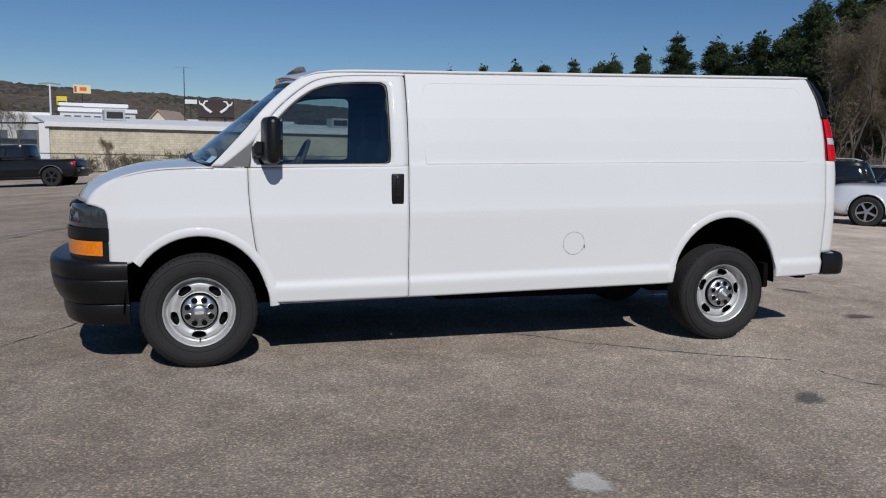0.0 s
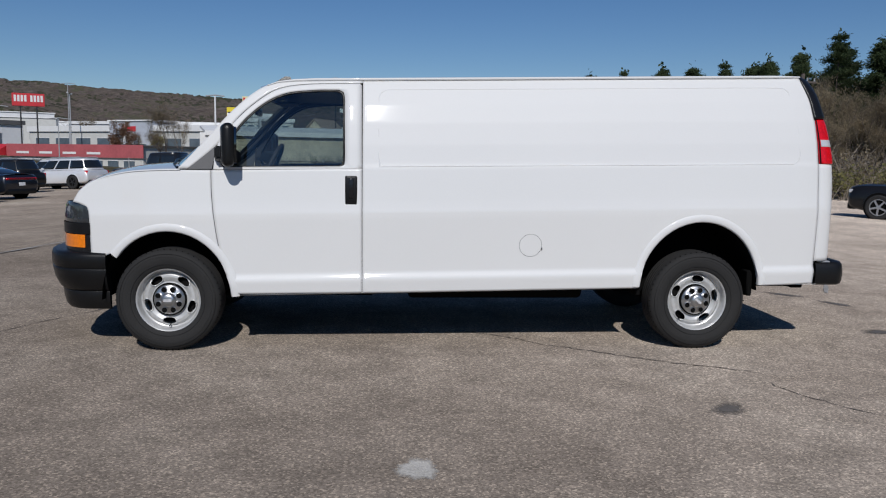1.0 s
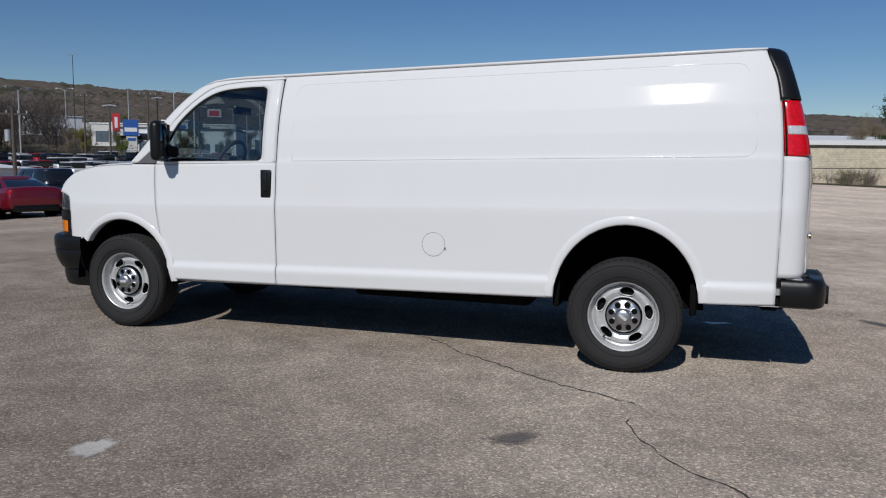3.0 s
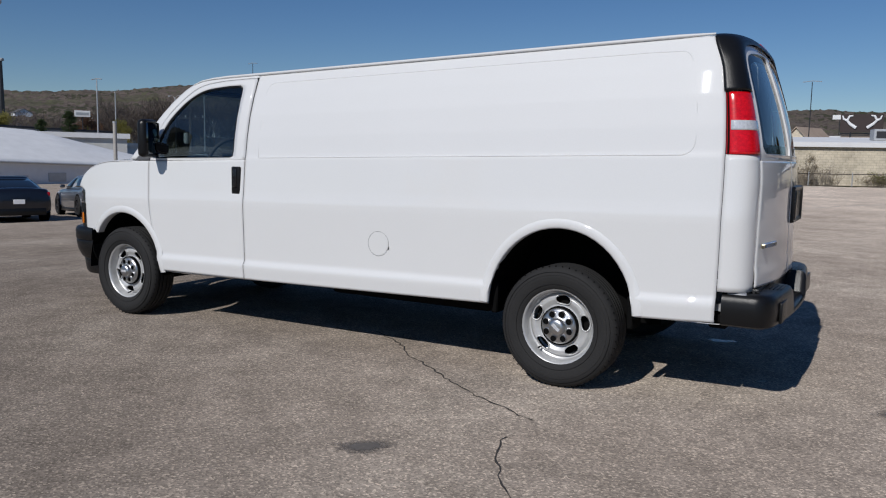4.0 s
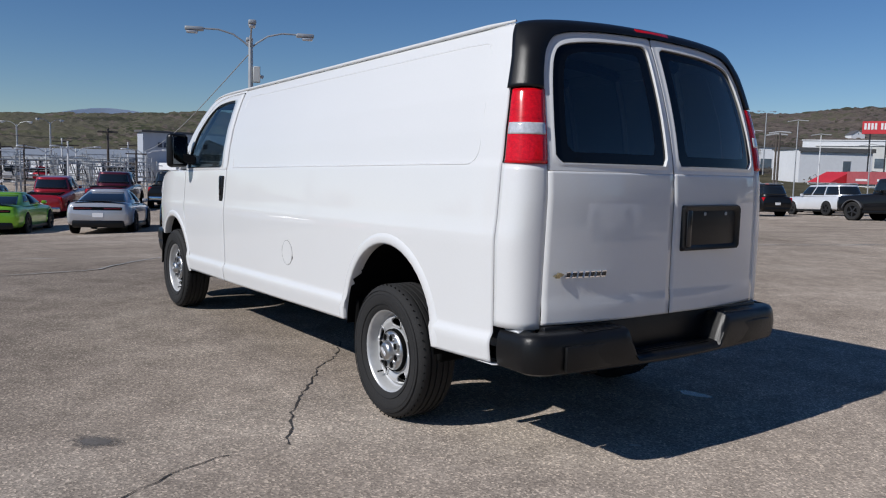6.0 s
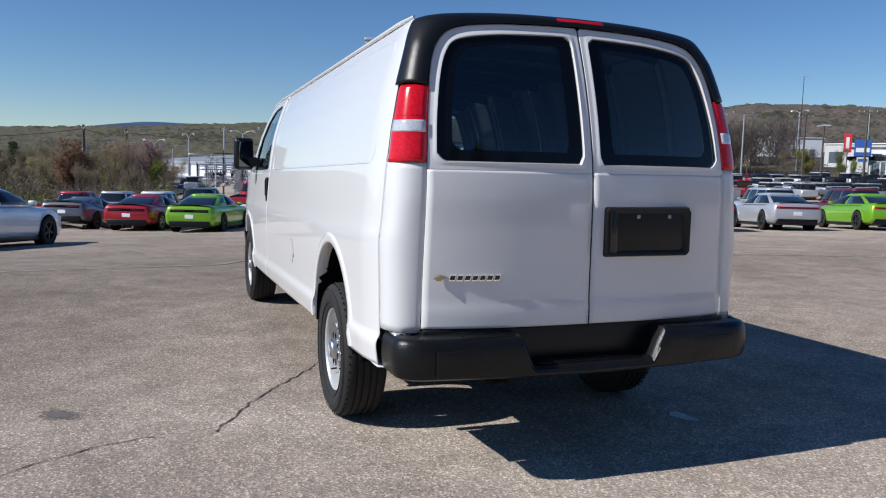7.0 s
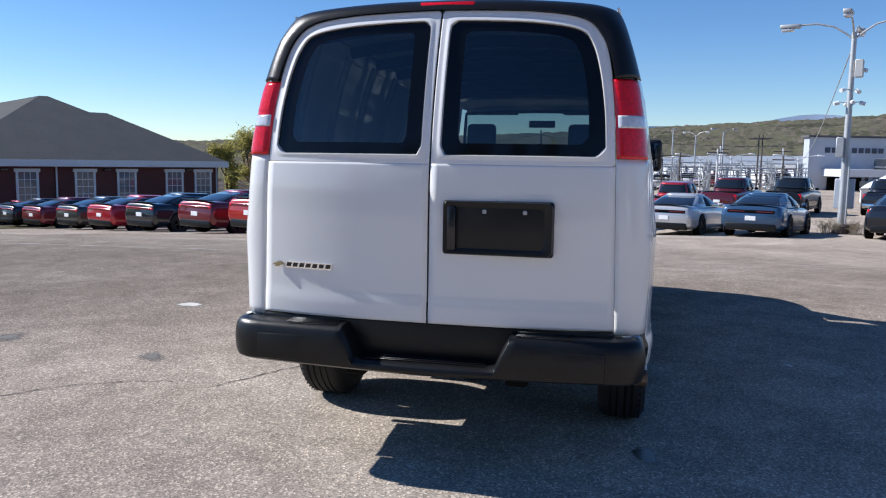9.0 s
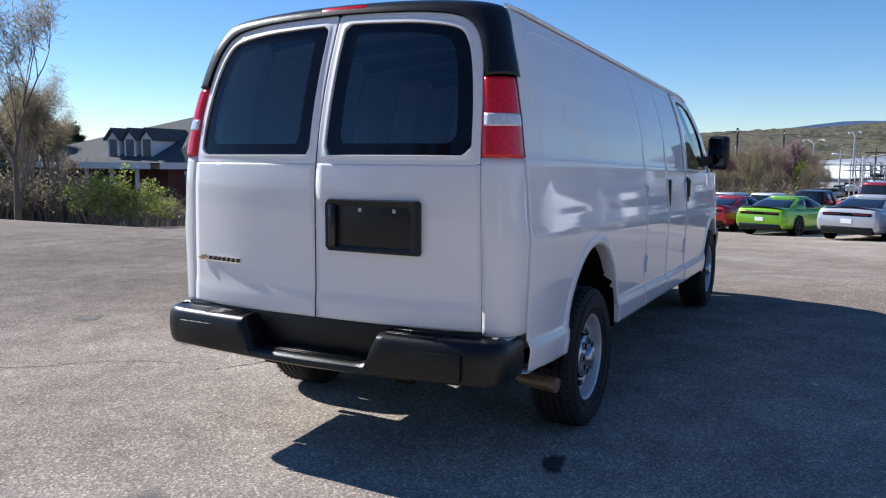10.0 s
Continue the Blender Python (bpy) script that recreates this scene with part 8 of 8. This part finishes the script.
def place(src, x, y, deg=0.0, s=1.0, dz=0.0, first=[]):
    """Moves a model to its first place, or copies it."""
    m = pose(x, y, ground_z(x, y) + dz, 0, 0, deg) @ Matrix.Diagonal((s, s, s, 1))
    if src not in first:
        first.append(src)
        src.matrix_basis = m
        return src
    o = copy_thing(src, pose(x, y, ground_z(x, y) + dz, 0, 0, deg))
    o.scale = (s, s, s)
    return o


rnd = random.Random(7)
pines = [pine_tree(13, 1), pine_tree(11, 2), pine_tree(14.5, 3), pine_tree(10, 4)]
for ob in pines:
    ob["group"] = "pines past the lot"
bare = [broad_tree("bare_tree", "bare grey-brown tree with fine twigs", 9, 11, "brown_leaf", 3, 0.20, levels=7, thin=0.016, slim=0.10), broad_tree("bare_tree", "bare grey tree with thin upright limbs", 8, 12, "brown_leaf", 3, 0.20, levels=7, bark="pale_bark", up=0.3, thin=0.015, slim=0.10), broad_tree("bare_tree", "bare brown tree with spreading twigs", 8.5, 15, "brown_leaf", 3, 0.20, levels=7, up=0.1, thin=0.016, slim=0.10)]
budding = [broad_tree("budding_tree", "tree with young yellow-green leaves", 7, 21, "spring_leaf", 34, 0.11, levels=5), broad_tree("budding_tree", "tree in fresh green leaf", 6.5, 22, "bright_leaf", 22, 0.10, levels=5), broad_tree("budding_tree", "tree with russet buds", 7, 23, "red_leaf", 22, 0.10, levels=5), broad_tree("budding_tree", "small tree in pink blossom", 5, 24, "pink_leaf", 22, 0.08, levels=5)]
bushes = [shrub("dry brown roadside shrub", 1.6, 1.8, 31, "brown_leaf", 420, 0.06), shrub("dull green roadside shrub", 1.5, 2.0, 32, "bush_green", 900, 0.07), shrub("fresh green shrub by the porch", 2.2, 2.2, 33, "bright_leaf", 1300, 0.08), shrub("leafless brown thicket of thin stems", 2.0, 2.2, 34, "brown_leaf", 260, 0.06, 40)]
for ob in bare + budding:
    ob["group"] = "trees round the lot"
for ob in bushes:
    ob["group"] = "shrubs along the lot edge"


def polar(az, d):
    return -d * math.sin(radians(az)), d * math.cos(radians(az))


# pines and bare wood to the right of the block building
for k in range(50):
    az, d = rnd.uniform(-47, -13), rnd.uniform(52, 88)
    if d < 70 and az > -33:
        d += 22
    place(bare[k % 3], *polar(az, d), rnd.uniform(0, 360), rnd.uniform(0.55, 0.95))
# the dark wall of pines past the van's tail, each by its place and the height of its tip
for k, (x, y, top) in enumerate(((37.1, 91.0, 13.3), (39.7, 87.8, 12.6), (42.4, 84.4, 12.8), (43.4, 81.8, 12.4), (44.8, 78.8, 12.9), (45.9, 73.6, 12.6), (44.6, 67.5, 13.8), (47.9, 70.1, 13.0), (48.5, 67.3, 13.2), (49.0, 64.6, 13.0), (49.4, 61.9, 12.4), (49.6, 59.2, 13.1),
                                 (49.7, 56.6, 12.8), (49.7, 54.0, 13.0), (49.4, 51.7, 13.6), (46.2, 46.5, 13.7), (44.4, 42.8, 13.4), (42.7, 38.9, 12.8), (42.5, 36.3, 12.9), (22.1, 75.6, 9.6), (22.2, 71.4, 9.4), (23.0, 69.2, 9.5), (23.0, 65.1, 9.5), (26.1, 70.4, 8.8))):
    for off, cut_ in ((0.0, 1.0), (4.5, rnd.uniform(0.80, 0.95))):
        model = pines[(k + (1 if off else 0)) % 4]
        px, py = x * (1 + off / 60) + rnd.uniform(-1, 1), y * (1 + off / 60) + rnd.uniform(-1, 1)
        place(model, px, py, rnd.uniform(0, 360), (top - ground_z(px, py)) / (13, 11, 14.5, 10)[(k + (1 if off else 0)) % 4] * cut_)
for k in range(30):
    az = rnd.uniform(-46, -17)
    place(bare[k % 3], *polar(az, rnd.uniform(58, 74) if az < -34 else rnd.uniform(76, 92)), rnd.uniform(0, 360), rnd.uniform(0.75, 1.05))
for k in range(6):
    place(bare[k % 3], *polar(-50.5 + 0.8 * k, rnd.uniform(50, 56)), rnd.uniform(0, 360), rnd.uniform(1.2, 1.45))
for k in range(34):
    az, d = rnd.uniform(-48, -27), rnd.uniform(44, 56)
    place(bushes[(0, 3, 1)[k % 3]], *polar(az, d), rnd.uniform(0, 360), rnd.uniform(0.9, 1.7))
# brush against the block building
for k in range(80):
    u, off = rnd.uniform(-4, 37), rnd.uniform(-4.0, -1.2)
    q = part_m @ Vector((u, off, 0))
    place(bushes[(0, 3, 0, 1)[k % 4]], q.x, q.y, rnd.uniform(0, 360), rnd.uniform(0.4, 0.95), -0.1)
for u, off, k, s in ((-3.2, -2.0, 2, 0.75), (-2.0, -1.6, 0, 0.6), (4, -2.2, 1, 0.35), (12, -2, 2, 0.3)):
    q = part_m @ Vector((u, off, 0))
    place(bare[k], q.x, q.y, rnd.uniform(0, 360), s)
# bare and budding trees among the stores
for k in range(30):
    az = rnd.uniform(10, 62)
    place((bare + budding[:2])[k % 5], *polar(az, rnd.uniform(116, 175)), rnd.uniform(0, 360), rnd.uniform(0.55, 0.95), -0.5)
# woods below the far edge of the lot
for k in range(125):
    az, d = rnd.uniform(90, 118), rnd.uniform(52, 110)
    place(bare[k % 3], *polar(az, d), rnd.uniform(0, 360), rnd.uniform(0.5, 0.8) * (0.75 + d / 300), -1.0)
for az, d, k, s in ((109.6, 52, 0, 0.70), (111.2, 54, 0, 0.72), (112.8, 56, 0, 0.70), (104.6, 72, 1, 0.5), (98.8, 74, 0, 0.5), (97.6, 76, 0, 0.5), (94.4, 66, 0, 0.55), (119.5, 62, 0, 0.8), (118.5, 80, 2, 0.9), (92.6, 66, 3, 0.9), (91.8, 68, 3, 0.8), (97.5, 60, 2, 0.6), (104, 60, 0, 0.55), (91.5, 66, 1, 0.5), (121, 70, 0, 0.7), (55, 150, 2, 1.2), (60, 130, 0, 1.1), (40, 240, 1, 1.2), (65, 118, 1, 0.9), (67, 140, 0, 1.2), (63, 128, 0, 1.2), (18, 110, 2, 1.0)):
    place(budding[k], *polar(az, d), rnd.uniform(0, 360), s * (1.32 if az > 90 else 1.0), -0.5 if az > 90 else -1.0)
for az, d, s in ((100.6, 80, 0.62), (101.4, 84, 0.58), (99.8, 82, 0.5), (58, 105, 0.6), (56, 108, 0.7), (88.5, 150, 0.7), (84, 160, 0.7), (62, 112, 0.6)):
    place(pines[1], *polar(az, d), rnd.uniform(0, 360), s, -1.0)
for k in range(70):
    az, d = rnd.uniform(92, 120), rnd.uniform(47, 62)
    place(bushes[(3, 0, 1, 3)[k % 4]], *polar(az, d), rnd.uniform(0, 360), rnd.uniform(0.8, 1.6), -0.3)
# shrubs and bare trees beside the brick wing
for k in range(84):
    az = rnd.uniform(143, 160)
    d = rnd.uniform(33, 40)
    place(bushes[(0, 3, 1, 0, 3, 0)[k % 6]], *polar(az, d), rnd.uniform(0, 360), rnd.uniform(0.75, 1.15) * (1.45 if az > 151 else 0.8))
for az, d, s in ((150.2, 30.2, 0.95), (148.6, 30.8, 1.1), (147.2, 30.6, 0.9), (145.6, 31.5, 0.7)):
    place(bushes[2], *polar(az, d), rnd.uniform(0, 360), s)
for az, d, k, s in ((153.4, 36, 1, 0.95), (151.8, 38, 1, 0.8), (154.9, 42, 0, 0.8), (148.6, 52, 2, 0.55), (151.0, 56, 0, 0.6), (156.9, 28.3, 0, 1.1), (157.5, 36, 2, 0.8), (155.2, 33, 1, 0.9), (152.6, 34, 0, 0.75)):
    place(bare[k], *polar(az, d), rnd.uniform(0, 360), s)
for az, d, s in ((149.2, 62, 0.85), (150.6, 60, 0.95), (151.8, 66, 0.9), (147.8, 66, 0.8), (153.2, 64, 1.0), (146.6, 70, 0.8)):
    place(pines[3], *polar(az, d), rnd.uniform(0, 360), s)
# trees behind the lot, mirrored in the van's rear glass
for az, d, k, s in ((-82, 30, 0, 1.0), (-90, 33, 1, 1.2), (-97, 30, 3, 1.2), (-104, 34, 2, 0.9), (-74, 34, 3, 1.2), (-112, 34, 1, 1.0), (-66, 38, 2, 0.8)):
    place(pines[k], *polar(az, d), rnd.uniform(0, 360), s)
for k in range(12):
    place(bare[k % 3], *polar(-62 - 5 * k, rnd.uniform(35, 44)), rnd.uniform(0, 360), rnd.uniform(0.6, 0.9))
for k in range(9):
    a = rnd.uniform(0, 6.28)
    place(bushes[0], PX + 0.5 * math.cos(a), PY + 0.5 * math.sin(a), rnd.uniform(0, 360), rnd.uniform(0.22, 0.4))


def wooded_hills():
    """The bare woods' canopy over the hills: one uneven sheet, crown by crown."""
    r5 = random.Random(17)
    cols, rows = 760, 120
    verts, faces, slots = [], [], []
    for j in range(rows + 1):
        d = 300 * (1395 / 300) ** (j / rows)
        for i in range(cols + 1):
            az = -32 + 186 * (i + r5.uniform(-0.4, 0.4)) / cols
            dd = d * (1 + r5.uniform(-0.004, 0.004))
            x, y = polar(az, dd)
            edge = 1.0 if 0 < j < rows else -1.0
            verts.append((x, y, ground_z(x, y) + edge * (0.6 + dd * 0.0030 * r5.random() ** 1.5)))
    for j in range(rows):
        for i in range(cols):
            a = j * (cols + 1) + i
            faces.append((a, a + 1, a + cols + 2, a + cols + 1))
            x, y, _z = verts[a]
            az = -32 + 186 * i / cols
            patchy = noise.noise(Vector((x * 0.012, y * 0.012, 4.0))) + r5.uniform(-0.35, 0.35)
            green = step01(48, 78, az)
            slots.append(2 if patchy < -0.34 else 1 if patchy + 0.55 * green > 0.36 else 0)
    me = bpy.data.meshes.new("far_woods")
    me.from_pydata(verts, [], faces)
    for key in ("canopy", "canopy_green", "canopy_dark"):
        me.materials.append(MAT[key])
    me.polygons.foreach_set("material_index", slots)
    me.shade_smooth()
    me.update()
    tagged(new("far_woods", me), "bare brown and budding olive woods over the far hills", "woods", kind="stuff")


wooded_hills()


def far_woods():
    """Scrub and bare trees over the valley."""
    r2 = random.Random(5)
    sets = {"wood_far": ([], []), "bush_green": ([], []), "spring_leaf": ([], [])}
    for _ in range(6000):
        az, d = r2.uniform(-30, 152), r2.uniform(125, 330)
        if 5 < az < 70 and r2.random() < 0.75:
            continue
        x, y = polar(az, d)
        if -165 < x < 0 and -2 < y < 40:
            continue
        z, h = ground_z(x, y) - 0.3, r2.uniform(0.9, 2.4)
        vs, fs = sets[r2.choices(list(sets), (0.80, 0.13, 0.07))[0]]
        for _b in range(16):
            p = Vector((x + r2.gauss(0, 0.45) * h, y + r2.gauss(0, 0.45) * h, z + h * r2.uniform(0.1, 0.9)))
            a = Vector((r2.uniform(-1, 1), r2.uniform(-1, 1), r2.uniform(-1, 1))).normalized()
            b, w = a.orthogonal().normalized(), h * r2.uniform(0.05, 0.12)
            o = len(vs)
            vs += [tuple(p - a * w), tuple(p + b * w * 0.7), tuple(p + a * w), tuple(p - b * w * 0.7)]
            fs.append((o, o + 1, o + 2, o + 3))
    # leafless trees, each a rounded crown of fine twigs about a stem
    stands = ((900, 72, 119, 108, 400, 90, 0.06, 4, 7), (420, 5, 72, 235, 420, 70, 0.09, 5, 8), (46, 44.5, 53.5, 150, 205, 420, 0.06, 8, 13), (40, 53, 64, 150, 230, 200, 0.07, 5, 9))
    for count, a0, a1, d0, d1, twigs, w, h0, h1 in stands:
        for _ in range(count):
            x, y = polar(r2.uniform(a0, a1), d0 + (d1 - d0) * r2.random() ** 1.2)
            if -165 < x < 0 and -2 < y < 40:
                continue
            z, h = ground_z(x, y) - 0.5, r2.uniform(h0, h1)
            vs, fs = sets["wood_far"]
            for _b in range(twigs):
                u = Vector((r2.gauss(0, 1), r2.gauss(0, 1), r2.gauss(0, 1))).normalized() * r2.random() ** 0.4
                tip = Vector((x, y, z + h * 0.60)) + Vector((u.x * h * 0.36, u.y * h * 0.36, u.z * h * 0.40))
                root = tip - (Vector((u.x, u.y, 0.9)) * 0.5 + Vector((r2.gauss(0, 0.35), r2.gauss(0, 0.35), r2.gauss(0, 0.25)))) * h * 0.17
                b = r2.uniform(0, 6.283)
                side = Vector((math.cos(b), math.sin(b), 0)) * w
                o = len(vs)
                vs += [tuple(root - side), tuple(root + side), tuple(tip + side * 0.4), tuple(tip - side * 0.4)]
                fs.append((o, o + 1, o + 2, o + 3))
            o = len(vs)
            vs += [(x - w * 2, y, z), (x + w * 2, y, z), (x + w, y, z + h * 0.6), (x - w, y, z + h * 0.6)]
            fs.append((o, o + 1, o + 2, o + 3))
    for key, (vs, fs) in sets.items():
        me = bpy.data.meshes.new("far_woods")
        me.from_pydata(vs, [], fs)
        me.materials.append(MAT[key])
        me.update()
        tagged(new("far_woods", me), {"wood_far": "bare grey-brown trees in the valley", "bush_green": "dull green scrub in the valley", "spring_leaf": "yellow-green budding scrub in the valley"}[key], "woods", kind="stuff")


far_woods()
# houses and sheds scattered over the valley and hillside
r3 = random.Random(9)
HOUSES = "houses on the hillside"
for k in range(15):
    az, d = r3.uniform(-2, 100), r3.uniform(330, 760)
    x, y = polar(az, d)
    z = ground_z(x, y)
    w = r3.uniform(9, 18)
    g_ = gable_house("house", "pale house with a grey roof on the hillside", x, y, -az * -1 + r3.uniform(-40, 40), w, w * 0.8, z - 2, z + 4.0, z + 7.0, MAT["white_metal"] if k % 3 else MAT["pale_wall"], MAT["grey_roof"])
    g_["group"] = HOUSES
for k in range(18):
    az, d = r3.uniform(2, 62), r3.uniform(150, 330)
    x, y = polar(az, d)
    z = ground_z(x, y)
    x2, y2 = polar(az - 9 * r3.uniform(0.5, 1.0) * 180 / d, d * r3.uniform(0.97, 1.03))
    g_ = flat_building("valley_building", "pale flat-roofed shed in the valley", (x, y), (x2, y2), r3.uniform(12, 22), z - 2, z + r3.uniform(3.5, 6), MAT[r3.choice(("pale_wall", "white_metal", "white_metal", "cream_wall"))], MAT[r3.choice(("white_roof", "grey_roof"))], windows=[(0.1 + 0.16 * j, 0.2 + 0.16 * j, z + 0.3, z + 2.4, "window_glass") for j in range(5)])
    g_["group"] = "sheds in the valley"


def far_cars():
    """Rows of small parked cars in the valley lots."""
    r4 = random.Random(3)
    cols = ["white", "silver", "black_blue", "navy", "red", "gunmetal", "white"]
    sets = {c: bmesh.new() for c in set(cols)}
    gl = bmesh.new()
    for az0, az1, d0, rows in ((83, 95, 97, 3), (62, 80, 92, 3), (34, 52, 84, 4)):
        for r_ in range(rows):
            n = int(radians(az1 - az0) * (d0 + 8 * r_) / 2.8)
            for k in range(n):
                az = az0 + (az1 - az0) * (k + r4.uniform(-0.15, 0.15)) / n
                x, y = polar(az, d0 + 8 * r_)
                m = pose(x, y, ground_z(x, y), 0, 0, HEAD + r4.uniform(-4, 4))
                tall = r4.choice((0.0, 0.25, 0.4))
                bm = sets[r4.choice(cols)]
                add_box(bm, -2.3, 2.3, -0.9, 0.9, 0.3, 0.95 + tall * 0.4, 0.12, 1, m)
                add_box(bm, -1.6, 0.8, -0.72, 0.72, 1.36 + tall, 1.48 + tall, 0.03, 1, m)
                add_box(gl, -1.75, 0.95, -0.78, 0.78, 0.95 + tall * 0.3, 1.37 + tall, 0.1, 1, m)
                for wx in (-1.4, 1.4):
                    add_box(gl, wx - 0.32, wx + 0.32, -0.92, 0.92, 0.0, 0.6, 0.12, 1, m)
    for c, bm in sets.items():
        tagged(part("distant_cars", bm, PAINTS[c]), "rows of distant parked cars in the valley", "cars", kind="stuff")
    tagged(part("distant_cars", gl, MAT["car_glass"]), "dark glass and wheels of distant parked cars", "cars", kind="stuff")


far_cars()

# ---- marks on the asphalt ----
crack([(2.15, -0.28), (2.55, -0.55), (3.15, -1.08), (3.7, -1.41), (4.06, -1.62)], 0.012, MAT["crack"], "ragged dark crack in the asphalt", 1)
crack([(4.05, -1.90), (4.10, -2.12), (4.18, -2.28), (4.33, -2.46), (4.52, -2.62), (4.75, -2.95), (5.1, -3.4)], 0.010, MAT["crack"], "ragged dark crack in the asphalt", 2)
crack([(-1.6, -0.55), (-1.4, -0.12), (-1.22, 0.22), (-1.0, 0.6), (-0.5, 1.6)], 0.010, MAT["crack"], "thin dark crack in the asphalt", 3)
crack([(-5.2, 3.0), (-4.1, 5.6), (-3.3, 8.1), (-2.5, 9.4), (1.1, 18.6), (3.0, 23.3), (6, 31)], 0.10, MAT["seam"], "pale sealed seam across the lot", 4, "seam", 0.06, 0.3)
crack([(-4.1, 5.3), (-3.0, 8.0), (0.9, 18.4)], 0.035, MAT["crack"], "dark joint beside a pale seam", 5, "seam", 0.05, 0.3)
crack([(-6.1, 0.6), (-3.4, -1.0), (-2.8, -4.8), (-2.2, -9)], 0.07, MAT["seam"], "pale sealed seam across the lot", 6, "seam", 0.05, 0.3)
crack([(-6.3, 0.4), (-9, -4), (-12, -9)], 0.05, MAT["seam"], "pale sealed seam across the lot", 8, "seam", 0.05, 0.3)
crack([(6.5, 1.6), (9.5, 8), (12, 14), (16, 24)], 0.05, MAT["seam"], "pale sealed seam across the lot", 9, "seam", 0.06, 0.3)
patch("filler_patch", 1.70, -3.20, 0.085, 0.125, MAT["pale_patch"], "small pale filler patch in the asphalt", 1, 0.4)
patch("filler_patch", 2.51, 2.01, 0.05, 0.02, MAT["pale_patch"], "tiny pale scrap on the asphalt", 12, 0.4)
patch("filler_patch", 5.0, -0.09, 0.035, 0.02, MAT["pale_patch"], "tiny pale scrap on the asphalt", 13, 0.9)
patch("oil_stain", 3.55, -2.39, 0.15, 0.09, MAT["stain"], "dark oil stain on the asphalt", 2, 0.5)
patch("oil_stain", 5.80, -0.40, 0.15, 0.12, MAT["stain"], "dark oil stain on the asphalt", 3)
patch("oil_stain", 5.92, 1.45, 0.22, 0.09, MAT["stain"], "dark oil stain on the asphalt", 4, -0.8)
patch("oil_stain", 6.20, 0.92, 0.24, 0.07, MAT["stain"], "dark oil stain on the asphalt", 5, -1.0)
patch("oil_stain", 3.33, -3.78, 0.16, 0.12, MAT["stain"], "dark oil stain on the asphalt", 6)
patch("oil_stain", 4.56, 0.97, 0.10, 0.06, MAT["puddle"], "small wet puddle in the van's shadow", 7, 0.3)
